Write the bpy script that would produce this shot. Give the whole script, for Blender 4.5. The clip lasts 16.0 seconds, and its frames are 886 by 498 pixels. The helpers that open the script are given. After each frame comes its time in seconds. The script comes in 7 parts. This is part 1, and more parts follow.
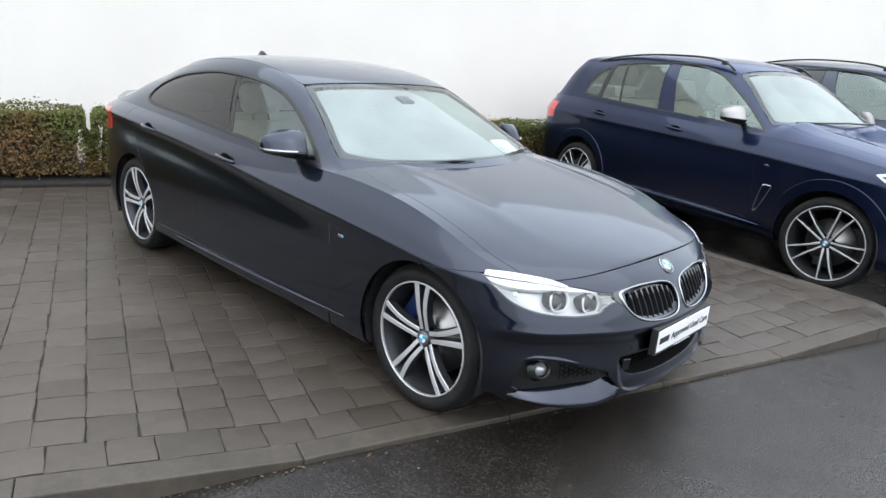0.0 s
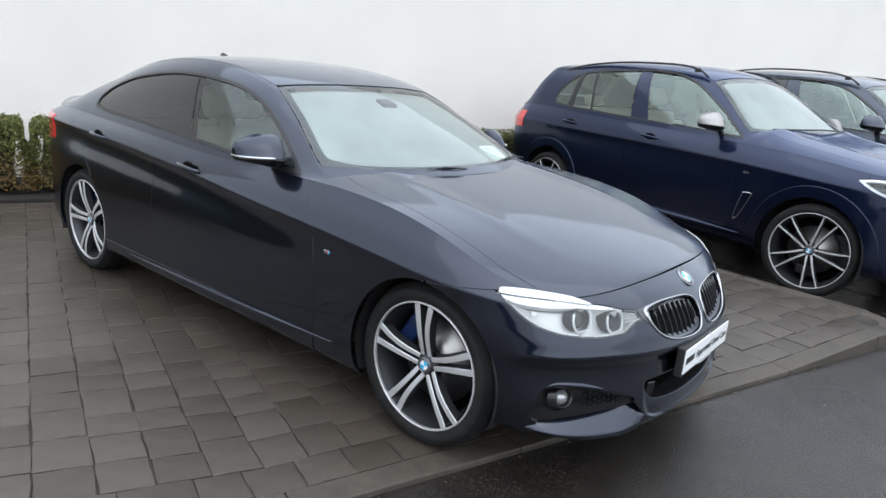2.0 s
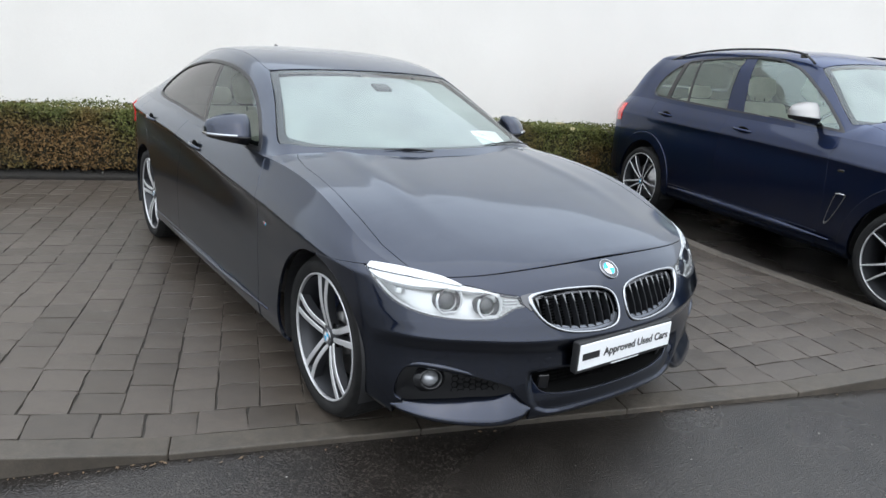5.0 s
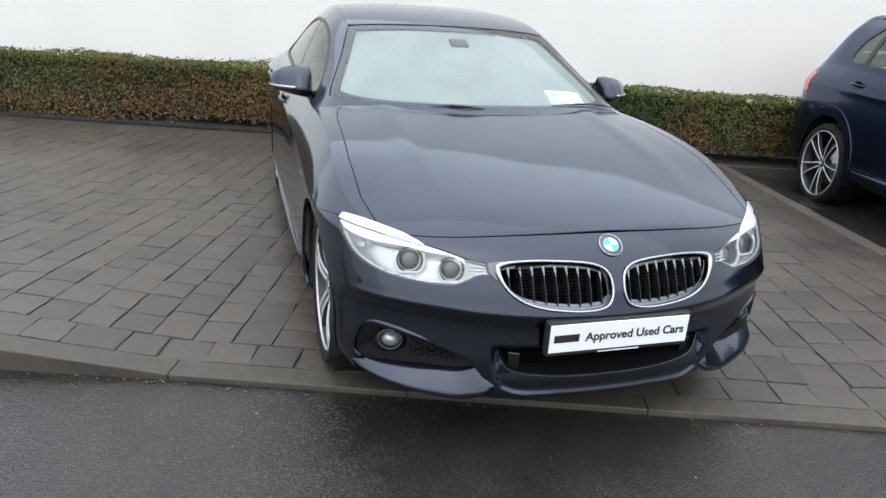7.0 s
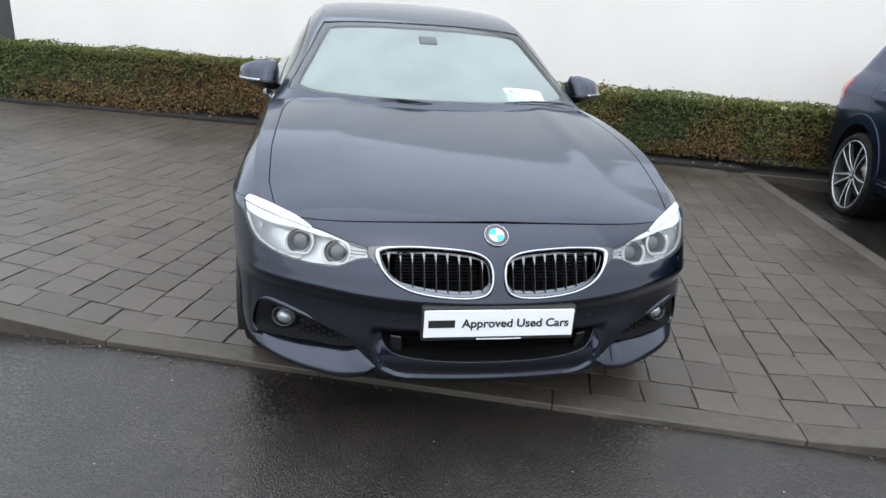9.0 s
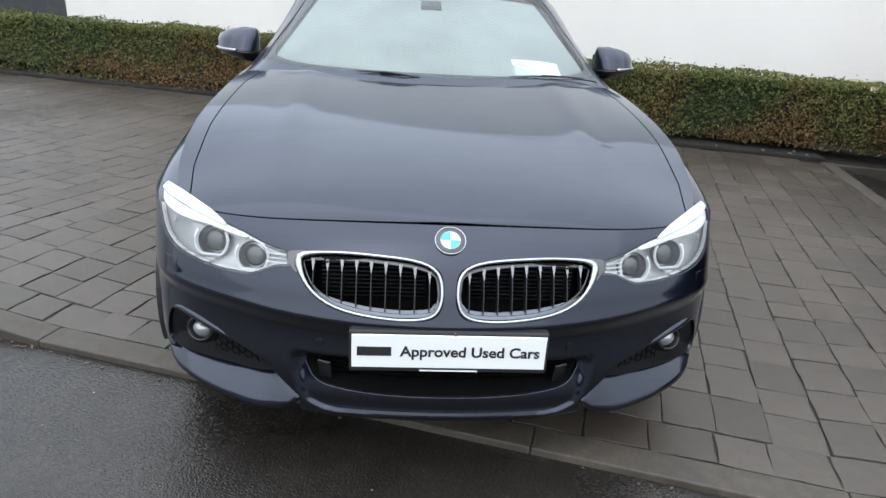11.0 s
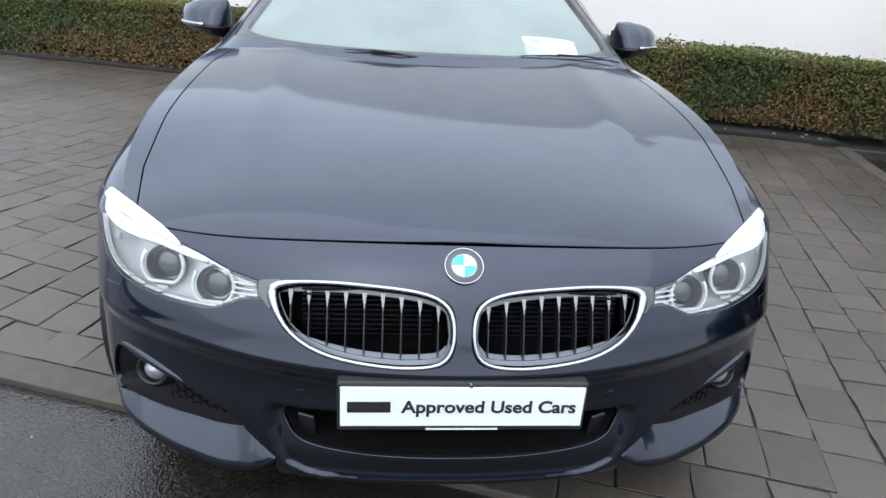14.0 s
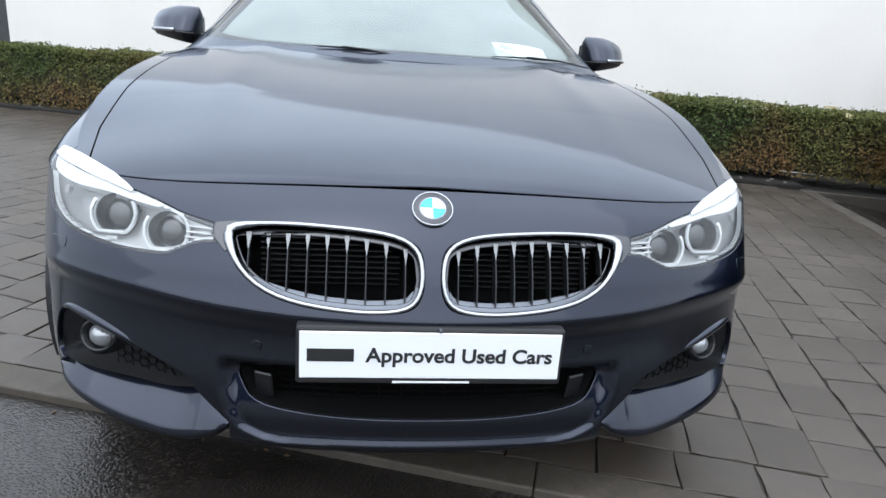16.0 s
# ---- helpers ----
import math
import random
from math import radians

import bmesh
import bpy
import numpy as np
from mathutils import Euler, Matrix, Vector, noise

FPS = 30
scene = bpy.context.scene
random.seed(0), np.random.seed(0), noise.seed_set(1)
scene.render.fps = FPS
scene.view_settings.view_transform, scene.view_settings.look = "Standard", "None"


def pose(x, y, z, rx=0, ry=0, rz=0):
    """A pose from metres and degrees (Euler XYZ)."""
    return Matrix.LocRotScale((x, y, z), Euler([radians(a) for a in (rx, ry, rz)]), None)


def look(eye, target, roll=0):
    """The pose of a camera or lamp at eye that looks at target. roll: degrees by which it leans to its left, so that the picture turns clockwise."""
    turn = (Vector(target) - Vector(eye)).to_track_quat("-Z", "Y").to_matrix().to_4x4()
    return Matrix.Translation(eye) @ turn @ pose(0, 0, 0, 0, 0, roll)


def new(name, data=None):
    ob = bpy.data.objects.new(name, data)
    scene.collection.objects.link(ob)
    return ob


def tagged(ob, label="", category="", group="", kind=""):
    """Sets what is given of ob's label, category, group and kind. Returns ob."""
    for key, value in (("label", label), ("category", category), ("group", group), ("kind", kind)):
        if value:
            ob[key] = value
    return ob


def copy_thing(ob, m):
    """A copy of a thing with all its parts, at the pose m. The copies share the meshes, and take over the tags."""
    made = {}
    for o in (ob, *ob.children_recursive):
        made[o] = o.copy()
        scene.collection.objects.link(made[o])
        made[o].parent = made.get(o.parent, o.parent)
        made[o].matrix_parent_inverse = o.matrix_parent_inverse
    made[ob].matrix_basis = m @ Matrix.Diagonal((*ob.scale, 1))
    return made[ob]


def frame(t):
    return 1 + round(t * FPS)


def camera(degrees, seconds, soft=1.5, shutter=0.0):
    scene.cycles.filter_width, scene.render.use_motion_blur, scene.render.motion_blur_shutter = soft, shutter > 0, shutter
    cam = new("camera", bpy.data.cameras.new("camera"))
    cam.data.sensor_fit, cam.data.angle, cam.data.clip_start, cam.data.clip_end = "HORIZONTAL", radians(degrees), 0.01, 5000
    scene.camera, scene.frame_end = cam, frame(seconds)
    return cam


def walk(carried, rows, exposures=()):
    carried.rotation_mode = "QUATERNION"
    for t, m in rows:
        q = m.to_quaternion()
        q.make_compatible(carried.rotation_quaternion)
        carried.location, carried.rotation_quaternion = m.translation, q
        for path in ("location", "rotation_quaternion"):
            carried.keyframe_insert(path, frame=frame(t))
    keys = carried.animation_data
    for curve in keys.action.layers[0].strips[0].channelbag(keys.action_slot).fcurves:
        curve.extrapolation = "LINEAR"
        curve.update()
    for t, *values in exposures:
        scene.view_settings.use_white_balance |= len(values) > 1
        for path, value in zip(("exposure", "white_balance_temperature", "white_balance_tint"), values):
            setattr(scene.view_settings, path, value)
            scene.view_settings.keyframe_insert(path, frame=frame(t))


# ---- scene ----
# Camera: a phone carried round the front of a parked car. World: origin under the front axle of the dark coupe, nose towards -y.
cam = camera(67.7, 16.0)
PATH = [
    (0, (-2.693, -1.798, 1.489), (-1.284, -0.496, 0.922), 4.6),
    (0.5, (-2.627, -1.71, 1.451), (-1.147, -0.472, 0.927), 4.7),
    (1, (-2.509, -1.609, 1.452), (-0.997, -0.406, 0.936), 4.7),
    (1.5, (-2.539, -1.517, 1.433), (-1.028, -0.311, 0.919), 4.7),
    (2, (-2.609, -1.465, 1.397), (-1.099, -0.26, 0.881), 4.7),
    (2.5, (-2.605, -1.561, 1.408), (-1.127, -0.318, 0.887), 4.7),
    (3, (-2.575, -1.788, 1.399), (-1.179, -0.455, 0.874), 4.5),
    (3.5, (-2.485, -1.962, 1.411), (-1.184, -0.539, 0.88), 4.4),
    (4, (-2.274, -1.987, 1.412), (-1.025, -0.52, 0.872), 4.3),
    (4.2, (-2.208, -2.018, 1.416), (-0.972, -0.541, 0.876), 4.2),
    (6.3, (-1.26, -2.305, 1.326), (-0.508, -0.561, 0.699), 4.0),
    (6.5, (-1.187, -2.304, 1.324), (-0.512, -0.534, 0.682), 4.0),
    (7, (-1.137, -2.41, 1.357), (-0.562, -0.616, 0.685), 3.6),
    (7.5, (-1.06, -2.573, 1.391), (-0.502, -0.776, 0.715), 3.9),
    (8, (-0.913, -2.641, 1.399), (-0.358, -0.843, 0.721), 4.0),
    (8.5, (-0.722, -2.683, 1.418), (-0.247, -0.861, 0.741), 4.0),
    (8.7, (-0.662, -2.676, 1.394), (-0.233, -0.841, 0.723), 4.0),
    (10.8, (-0.143, -2.205, 1.3), (0.003, -0.344, 0.582), 3.5),
    (11, (-0.152, -2.237, 1.292), (0.003, -0.383, 0.557), 3.5),
    (11.5, (-0.217, -2.321, 1.279), (-0.044, -0.482, 0.514), 3.8),
    (12, (-0.222, -2.357, 1.368), (-0.054, -0.519, 0.598), 3.8),
    (12.5, (-0.192, -2.268, 1.358), (-0.031, -0.426, 0.596), 3.8),
    (13, (-0.118, -2.121, 1.318), (0.039, -0.279, 0.556), 3.8),
    (13.5, (-0.133, -2.005, 1.26), (0.033, -0.164, 0.497), 3.8),
    (14, (-0.176, -1.866, 1.252), (0.017, -0.04, 0.46), 3.8),
    (14.5, (-0.18, -1.808, 1.196), (0.06, 0.0, 0.374), 4.1),
    (15, (-0.16, -1.848, 1.116), (0.094, -0.041, 0.296), 4.2),
    (15.5, (-0.135, -1.881, 1.007), (0.123, -0.034, 0.284), 4.2),
    (16, (-0.147, -1.902, 0.989), (0.113, -0.006, 0.405), 4.2),
]
walk(cam, [(t, look(eye, target, roll)) for t, eye, target, roll in PATH],
     [(0.0, 1.37, 6370, 10), (0.5, 1.29, 6370, 10), (1.0, 1.21, 6320, 10), (2.0, 1.17, 6290, 10), (4.0, 1.20, 6370, 10), (6.5, 1.25, 6340, 10), (8.5, 1.24, 6330, 10), (11.0, 1.23, 6320, 10), (13.5, 1.33, 6280, 10), (14.5, 1.30, 6100, 10), (15.5, 1.25, 6220, 10), (16.0, 1.28, 6200, 10)])

# ---- light: overcast sky ----
world = bpy.data.worlds.new("overcast_sky")
scene.world = world
world.use_nodes = True
wt = world.node_tree
wt.nodes.clear()
sky = wt.nodes.new("ShaderNodeTexSky")
sky.sky_type = "NISHITA"
sky.sun_disc = False
sky.sun_elevation = radians(60)
sky.sun_rotation = radians(200)
sky.air_density, sky.dust_density, sky.ozone_density = 1.0, 6.0, 1.0
hsv = wt.nodes.new("ShaderNodeHueSaturation")
hsv.inputs["Saturation"].default_value = 0.45
cloud = wt.nodes.new("ShaderNodeMix")              # an even cloud layer over the sky
cloud.data_type = "RGBA"
cloud.inputs[0].default_value = 0.85
wco, wsep, rise = wt.nodes.new("ShaderNodeTexCoord"), wt.nodes.new("ShaderNodeSeparateXYZ"), wt.nodes.new("ShaderNodeMapRange")
rise.inputs["To Min"].default_value, rise.inputs["To Max"].default_value = 0.70, 1.35      # overcast: the zenith is brighter than the horizon
tone = wt.nodes.new("ShaderNodeMix")
tone.data_type, tone.blend_type = "RGBA", "MULTIPLY"
tone.inputs[0].default_value = 1.0
tone.inputs[6].default_value = (8.9, 9.55, 10.25, 1)
wt.links.new(wco.outputs["Generated"], wsep.inputs[0])
wt.links.new(wsep.outputs[2], rise.inputs[0])
wt.links.new(rise.outputs[0], tone.inputs[7])
wt.links.new(tone.outputs[2], cloud.inputs[7])
wbg = wt.nodes.new("ShaderNodeBackground")
wbg.inputs["Strength"].default_value = 0.088
wout = wt.nodes.new("ShaderNodeOutputWorld")
wt.links.new(sky.outputs[0], hsv.inputs["Color"])
wt.links.new(hsv.outputs[0], cloud.inputs[6])
wt.links.new(cloud.outputs[2], wbg.inputs["Color"])
wt.links.new(wbg.outputs[0], wout.inputs[0])
sun = new("sun", bpy.data.lights.new("sun", "SUN"))
sun.data.energy, sun.data.angle, sun.data.color = 0.6, radians(110), (0.945, 0.985, 1.0)
sun.matrix_world = look((-2.5, -7.0, 12.9), (0, 0, 0))

# ---- materials ----
def node_mat(name, base, rough=0.5, metal=0.0, **more):
    """A material with one principled shader; more sets further inputs by name."""
    m = bpy.data.materials.new(name)
    m.use_nodes = True
    b = m.node_tree.nodes["Principled BSDF"]
    b.inputs["Base Color"].default_value = (*base, 1)
    b.inputs["Roughness"].default_value = rough
    b.inputs["Metallic"].default_value = metal
    for key, value in more.items():
        b.inputs[key.replace("_", " ")].default_value = value
    return m


def nodes_of(m):
    return m.node_tree, m.node_tree.nodes["Principled BSDF"]


def noise_tex(nt, scale, detail=4.0, rough=0.6, coords="Object"):
    tc = nt.nodes.new("ShaderNodeTexCoord")
    n = nt.nodes.new("ShaderNodeTexNoise")
    n.inputs["Scale"].default_value, n.inputs["Detail"].default_value, n.inputs["Roughness"].default_value = scale, detail, rough
    nt.links.new(tc.outputs[coords], n.inputs["Vector"])
    return n


def ramp(nt, source, stops):
    r = nt.nodes.new("ShaderNodeValToRGB")
    el = r.color_ramp.elements
    while len(el) < len(stops):
        el.new(0.5)
    for e, (at, c) in zip(el, stops):
        e.position, e.color = at, (*c, 1) if len(c) == 3 else c
    nt.links.new(source, r.inputs[0])
    return r


def mix(nt, fac, a, b, mode="MIX"):
    n = nt.nodes.new("ShaderNodeMix")
    n.data_type, n.blend_type = "RGBA", mode
    for sock, v in ((n.inputs[0], fac), (n.inputs[6], a), (n.inputs[7], b)):
        if hasattr(v, "is_output"):
            nt.links.new(v, sock)
        else:
            sock.default_value = v if not isinstance(v, tuple) or len(v) == 4 else (*v, 1)
    return n.outputs[2]


def bump(nt, b, height, strength, distance=0.01):
    n = nt.nodes.new("ShaderNodeBump")
    n.inputs["Strength"].default_value, n.inputs["Distance"].default_value = strength, distance
    nt.links.new(height, n.inputs["Height"])
    nt.links.new(n.outputs[0], b.inputs["Normal"])
    return n


def speckled(name, dark, light, scale, rough=0.8, fine=60.0, relief=0.3, dist=0.004, rough_var=0.0, random_piece=0.0, blotchy=0.6):
    """Two-scale mottled matter: stains over grain, with fine relief."""
    m = node_mat(name, dark, rough)
    nt, b = nodes_of(m)
    big, small = noise_tex(nt, scale, 5), noise_tex(nt, fine, 6, 0.7)
    col = mix(nt, ramp(nt, big.outputs[0], [(0.3, (0, 0, 0)), (0.7, (1, 1, 1))]).outputs[0], dark, light)
    col = mix(nt, 0.55, col, ramp(nt, small.outputs[0], [(0.25, (0.45, 0.45, 0.45)), (0.75, (1.5, 1.5, 1.5))]).outputs[0], "MULTIPLY")
    blotch = noise_tex(nt, fine / 7, 4, 0.65)
    col = mix(nt, blotchy, col, ramp(nt, blotch.outputs[0], [(0.3, (0.6, 0.6, 0.6)), (0.7, (1.4, 1.38, 1.36))]).outputs[0], "MULTIPLY")
    if random_piece:
        oi = nt.nodes.new("ShaderNodeObjectInfo")
        isl = nt.nodes.new("ShaderNodeNewGeometry")
        add = nt.nodes.new("ShaderNodeMath")
        add.operation = "ADD"
        nt.links.new(oi.outputs["Random"], add.inputs[0])
        nt.links.new(isl.outputs["Random Per Island"], add.inputs[1])
        fr = nt.nodes.new("ShaderNodeMath")
        fr.operation = "FRACT"
        nt.links.new(add.outputs[0], fr.inputs[0])
        lo, hi = 1 - random_piece, 1 + random_piece
        col = mix(nt, 1.0, col, ramp(nt, fr.outputs[0], [(0.0, (lo, lo * 0.99, lo * 0.97)), (1.0, (hi, hi, hi * 1.01))]).outputs[0], "MULTIPLY")
    nt.links.new(col, b.inputs["Base Color"])
    if rough_var:
        rr = ramp(nt, big.outputs[0], [(0.35, (rough - rough_var,) * 3), (0.65, (rough + rough_var,) * 3)])
        nt.links.new(rr.outputs[0], b.inputs["Roughness"])
    bump(nt, b, small.outputs[0], relief, dist)
    return m


def car_paint(name, base, flake=0.25, rough=0.30, coat=1.5, film=0.012, tint=(0.8, 0.88, 1.0)):
    """Dark metallic lacquer: fine flakes under a clear coat; on what faces up, a pale film of rain, dust and painted
    sky sheen.
    """
    m = node_mat(name, base, rough, 1.0, Coat_Weight=1.0, Coat_Roughness=0.05, Coat_IOR=coat)
    nt, b = nodes_of(m)
    b.inputs["Specular Tint"].default_value = (*tint, 1)
    fl, dust, bead = noise_tex(nt, 900.0, 2, 0.6), noise_tex(nt, 5.0, 6, 0.65), noise_tex(nt, 420.0, 2, 0.5)
    lighter = tuple(min(1, c * 1.9 + 0.004) for c in base)
    col = mix(nt, ramp(nt, fl.outputs[0], [(0.45, (0, 0, 0)), (0.75, (flake,) * 3)]).outputs[0], base, lighter)
    nt.links.new(col, b.inputs["Base Color"])
    cr = ramp(nt, dust.outputs[0], [(0.35, (0.02,) * 3), (0.70, (0.06,) * 3)])
    nt.links.new(cr.outputs[0], b.inputs["Coat Roughness"])
    bp = nt.nodes.new("ShaderNodeBump")
    bp.inputs["Strength"].default_value, bp.inputs["Distance"].default_value = 0.05, 0.0005
    nt.links.new(bead.outputs[0], bp.inputs["Height"])
    nt.links.new(bp.outputs[0], b.inputs["Coat Normal"])
    # rain and dust film, made paler and bluer for the sky sheen on tops
    sky_veil = nt.nodes.new("ShaderNodeBsdfDiffuse")
    sky_veil.inputs[0].default_value = (0.42, 0.45, 0.54, 1)
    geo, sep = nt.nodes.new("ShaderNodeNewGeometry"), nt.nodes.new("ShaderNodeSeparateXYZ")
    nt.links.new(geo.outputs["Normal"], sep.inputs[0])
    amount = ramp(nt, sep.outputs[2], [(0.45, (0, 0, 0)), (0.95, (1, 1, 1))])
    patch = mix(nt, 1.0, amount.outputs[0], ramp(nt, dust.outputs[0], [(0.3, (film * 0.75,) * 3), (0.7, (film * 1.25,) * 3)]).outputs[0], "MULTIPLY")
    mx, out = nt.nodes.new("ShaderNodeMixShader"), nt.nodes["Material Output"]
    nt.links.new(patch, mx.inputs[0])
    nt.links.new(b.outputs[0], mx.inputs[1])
    nt.links.new(sky_veil.outputs[0], mx.inputs[2])
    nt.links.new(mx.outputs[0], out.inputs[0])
    return m


def clear_glass(name, tint, rough=0.0, ior=1.7, sheen=(1.0, 1.0, 1.0)):
    """Thin glass: mostly see-through, with the mirror of its surface."""
    m = bpy.data.materials.new(name)
    m.use_nodes = True
    nt = m.node_tree
    nt.nodes.clear()
    out = nt.nodes.new("ShaderNodeOutputMaterial")
    tr = nt.nodes.new("ShaderNodeBsdfTransparent")
    tr.inputs[0].default_value = (*tint, 1)
    gl = nt.nodes.new("ShaderNodeBsdfGlossy")
    gl.inputs["Roughness"].default_value = rough
    gl.inputs[0].default_value = (*sheen, 1)
    fr = nt.nodes.new("ShaderNodeFresnel")
    fr.inputs[0].default_value = ior
    mx = nt.nodes.new("ShaderNodeMixShader")
    nt.links.new(fr.outputs[0], mx.inputs[0])
    nt.links.new(tr.outputs[0], mx.inputs[1])
    nt.links.new(gl.outputs[0], mx.inputs[2])
    nt.links.new(mx.outputs[0], out.inputs[0])
    return m


def misted():
    """Condensation inside a windscreen: a thin milky film with a little drift in it."""
    m = bpy.data.materials.new("condensation_film")
    m.use_nodes = True
    nt = m.node_tree
    nt.nodes.clear()
    out = nt.nodes.new("ShaderNodeOutputMaterial")
    tr, df = nt.nodes.new("ShaderNodeBsdfTransparent"), nt.nodes.new("ShaderNodeBsdfDiffuse")
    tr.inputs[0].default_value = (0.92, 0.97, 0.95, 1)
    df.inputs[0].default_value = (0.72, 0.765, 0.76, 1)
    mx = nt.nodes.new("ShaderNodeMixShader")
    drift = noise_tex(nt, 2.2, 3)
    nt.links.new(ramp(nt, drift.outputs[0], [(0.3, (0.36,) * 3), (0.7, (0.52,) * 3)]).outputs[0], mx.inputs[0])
    nt.links.new(tr.outputs[0], mx.inputs[1])
    nt.links.new(df.outputs[0], mx.inputs[2])
    nt.links.new(mx.outputs[0], out.inputs[0])
    return m


MIST = misted()
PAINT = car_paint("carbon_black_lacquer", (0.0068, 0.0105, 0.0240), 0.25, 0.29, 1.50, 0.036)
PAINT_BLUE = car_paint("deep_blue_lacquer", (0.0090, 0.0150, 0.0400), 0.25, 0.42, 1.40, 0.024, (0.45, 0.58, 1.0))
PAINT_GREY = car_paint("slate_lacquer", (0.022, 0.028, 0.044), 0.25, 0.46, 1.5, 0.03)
GLASS = clear_glass("windscreen_glass", (0.86, 0.93, 0.91), 0.0, 1.55)
GLASS_SIDE = clear_glass("side_glass", (0.68, 0.83, 0.76), 0.0, 1.75, (0.92, 0.98, 0.96))
GLASS_PALE = clear_glass("pale_green_glass", (0.74, 0.87, 0.80), 0.0, 2.35, (0.80, 0.92, 0.86))
GLASS_DARK = clear_glass("privacy_glass", (0.05, 0.056, 0.062), 0.0, 1.62)
LENS = clear_glass("lamp_lens", (0.96, 0.97, 0.97), 0.0, 1.5)
BLACK_GLOSS = node_mat("black_gloss_plastic", (0.008, 0.008, 0.009), 0.18)
# black print in truth; the sky it mirrors is put into the grey
BAND = node_mat("sky_grey_glass_border", (0.052, 0.056, 0.064), 0.35)
BLACK_MATT = node_mat("black_matt_plastic", (0.014, 0.014, 0.015), 0.55)
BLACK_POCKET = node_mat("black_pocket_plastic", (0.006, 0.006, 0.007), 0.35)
# near-black without shine: the shade of hollows and gaps put into the colour
VOID = node_mat("cavity_shade", (0.004, 0.004, 0.004), 0.9, 0.0, Specular_IOR_Level=0.05)
RUBBER = speckled("tyre_rubber", (0.008, 0.008, 0.0085), (0.017, 0.0165, 0.016), 9, 0.8, 120, 0.25, 0.002)
RUBBER.node_tree.nodes["Principled BSDF"].inputs["Specular IOR Level"].default_value = 0.25
CHROME = node_mat("chrome", (0.41, 0.42, 0.44), 0.14, 1.0)
CHROME_DARK = node_mat("smoked_chrome", (0.085, 0.085, 0.09), 0.22, 1.0)
WEB = node_mat("satin_chrome_web", (0.11, 0.11, 0.115), 0.2, 1.0)
SLAT = node_mat("brushed_slat_silver", (0.24, 0.245, 0.25), 0.5, 0.8)
SLAT_DARK = node_mat("grey_slat_plastic", (0.022, 0.023, 0.026), 0.35, 0.4)
SHELF = node_mat("satin_grille_shelf", (0.20, 0.215, 0.245), 0.4, 0.7)
SATIN = node_mat("satin_silver", (0.29, 0.285, 0.28), 0.45, 1.0)
ALLOY = node_mat("brushed_alloy", (0.55, 0.55, 0.555), 0.40, 0.5)
ALLOY_DARK = node_mat("dark_grey_alloy", (0.035, 0.036, 0.040), 0.40, 0.5)
DISC = node_mat("brake_disc_steel", (0.32, 0.31, 0.30), 0.35, 1.0)
CALIPER = node_mat("blue_caliper_paint", (0.006, 0.018, 0.075), 0.4)
WHITE_PLASTIC = node_mat("white_plastic", (0.7950, 0.8056, 0.8162), 0.4)
BROW_PALE = node_mat("pale_lamp_edge", (0.62, 0.63, 0.645), 0.22, 0.0, Coat_Weight=0.6)
SIGN_WHITE = node_mat("white_sign_sheet", (0.7840, 0.7952, 0.8064), 0.35)
INK = node_mat("black_print", (0.015, 0.015, 0.016), 0.5)
BADGE_BLUE = node_mat("badge_blue_enamel", (0.01, 0.42, 0.72), 0.2, Coat_Weight=1.0)
BADGE_WHITE = node_mat("badge_white_enamel", (0.8, 0.8, 0.8), 0.2, Coat_Weight=1.0)
BADGE_GREY = node_mat("badge_grey_ring", (0.09, 0.09, 0.10), 0.35, 0.3)
RED_LAMP = node_mat("red_lamp_plastic", (0.55, 0.02, 0.02), 0.15, Coat_Weight=1.0)
LEATHER = speckled("oyster_leather", (0.5040, 0.4560, 0.3840), (0.6240, 0.5640, 0.4800), 4, 0.5, 180, 0.15, 0.001, 0.0, 0.0, 0.15)
DASH = speckled("dark_dashboard", (0.03, 0.03, 0.032), (0.045, 0.045, 0.047), 6, 0.6, 200, 0.2, 0.001)
DASH_LIGHT = speckled("oyster_trim", (0.4080, 0.3720, 0.3240), (0.5040, 0.4560, 0.3960), 6, 0.6, 200, 0.2, 0.001, 0.0, 0.0, 0.1)
PAPER = node_mat("printed_paper", (0.82, 0.83, 0.84), 0.7)
PROJECTOR_GLASS = node_mat("projector_glass", (0.018, 0.020, 0.023), 0.04, 0.0, Coat_Weight=1.0)
FOG_GLASS = node_mat("fog_lamp_glass", (0.36, 0.37, 0.385), 0.15, 0.55)
VISOR = node_mat("dark_mirror_casing", (0.03, 0.031, 0.033), 0.5)
MIRROR = node_mat("mirror_glass", (0.9, 0.9, 0.9), 0.02, 1.0)
REFLECTOR = node_mat("lamp_reflector", (0.55, 0.555, 0.56), 0.32, 0.5)
LAMP_RING = node_mat("lamp_light_guide", (0.7200, 0.7320, 0.7440), 0.15, 0.0, Coat_Weight=1.0)
LAMP_DARK = node_mat("lamp_bezel_grey", (0.07, 0.07, 0.075), 0.3, 0.6)

WALL = speckled("white_render", (0.710, 0.683, 0.645), (0.765, 0.737, 0.698), 0.7, 0.85, 220, 0.25, 0.003, 0.0, 0.0, 0.05)
CLADDING = speckled("dark_grey_cladding", (0.03, 0.033, 0.036), (0.045, 0.048, 0.05), 2, 0.5, 90, 0.1, 0.002)
PAVER = speckled("wet_concrete_sett", (0.0432, 0.0348, 0.0278), (0.0727, 0.0600, 0.0486), 1.1, 0.38, 140, 0.42, 0.003, 0.10, 0.18, 0.45)
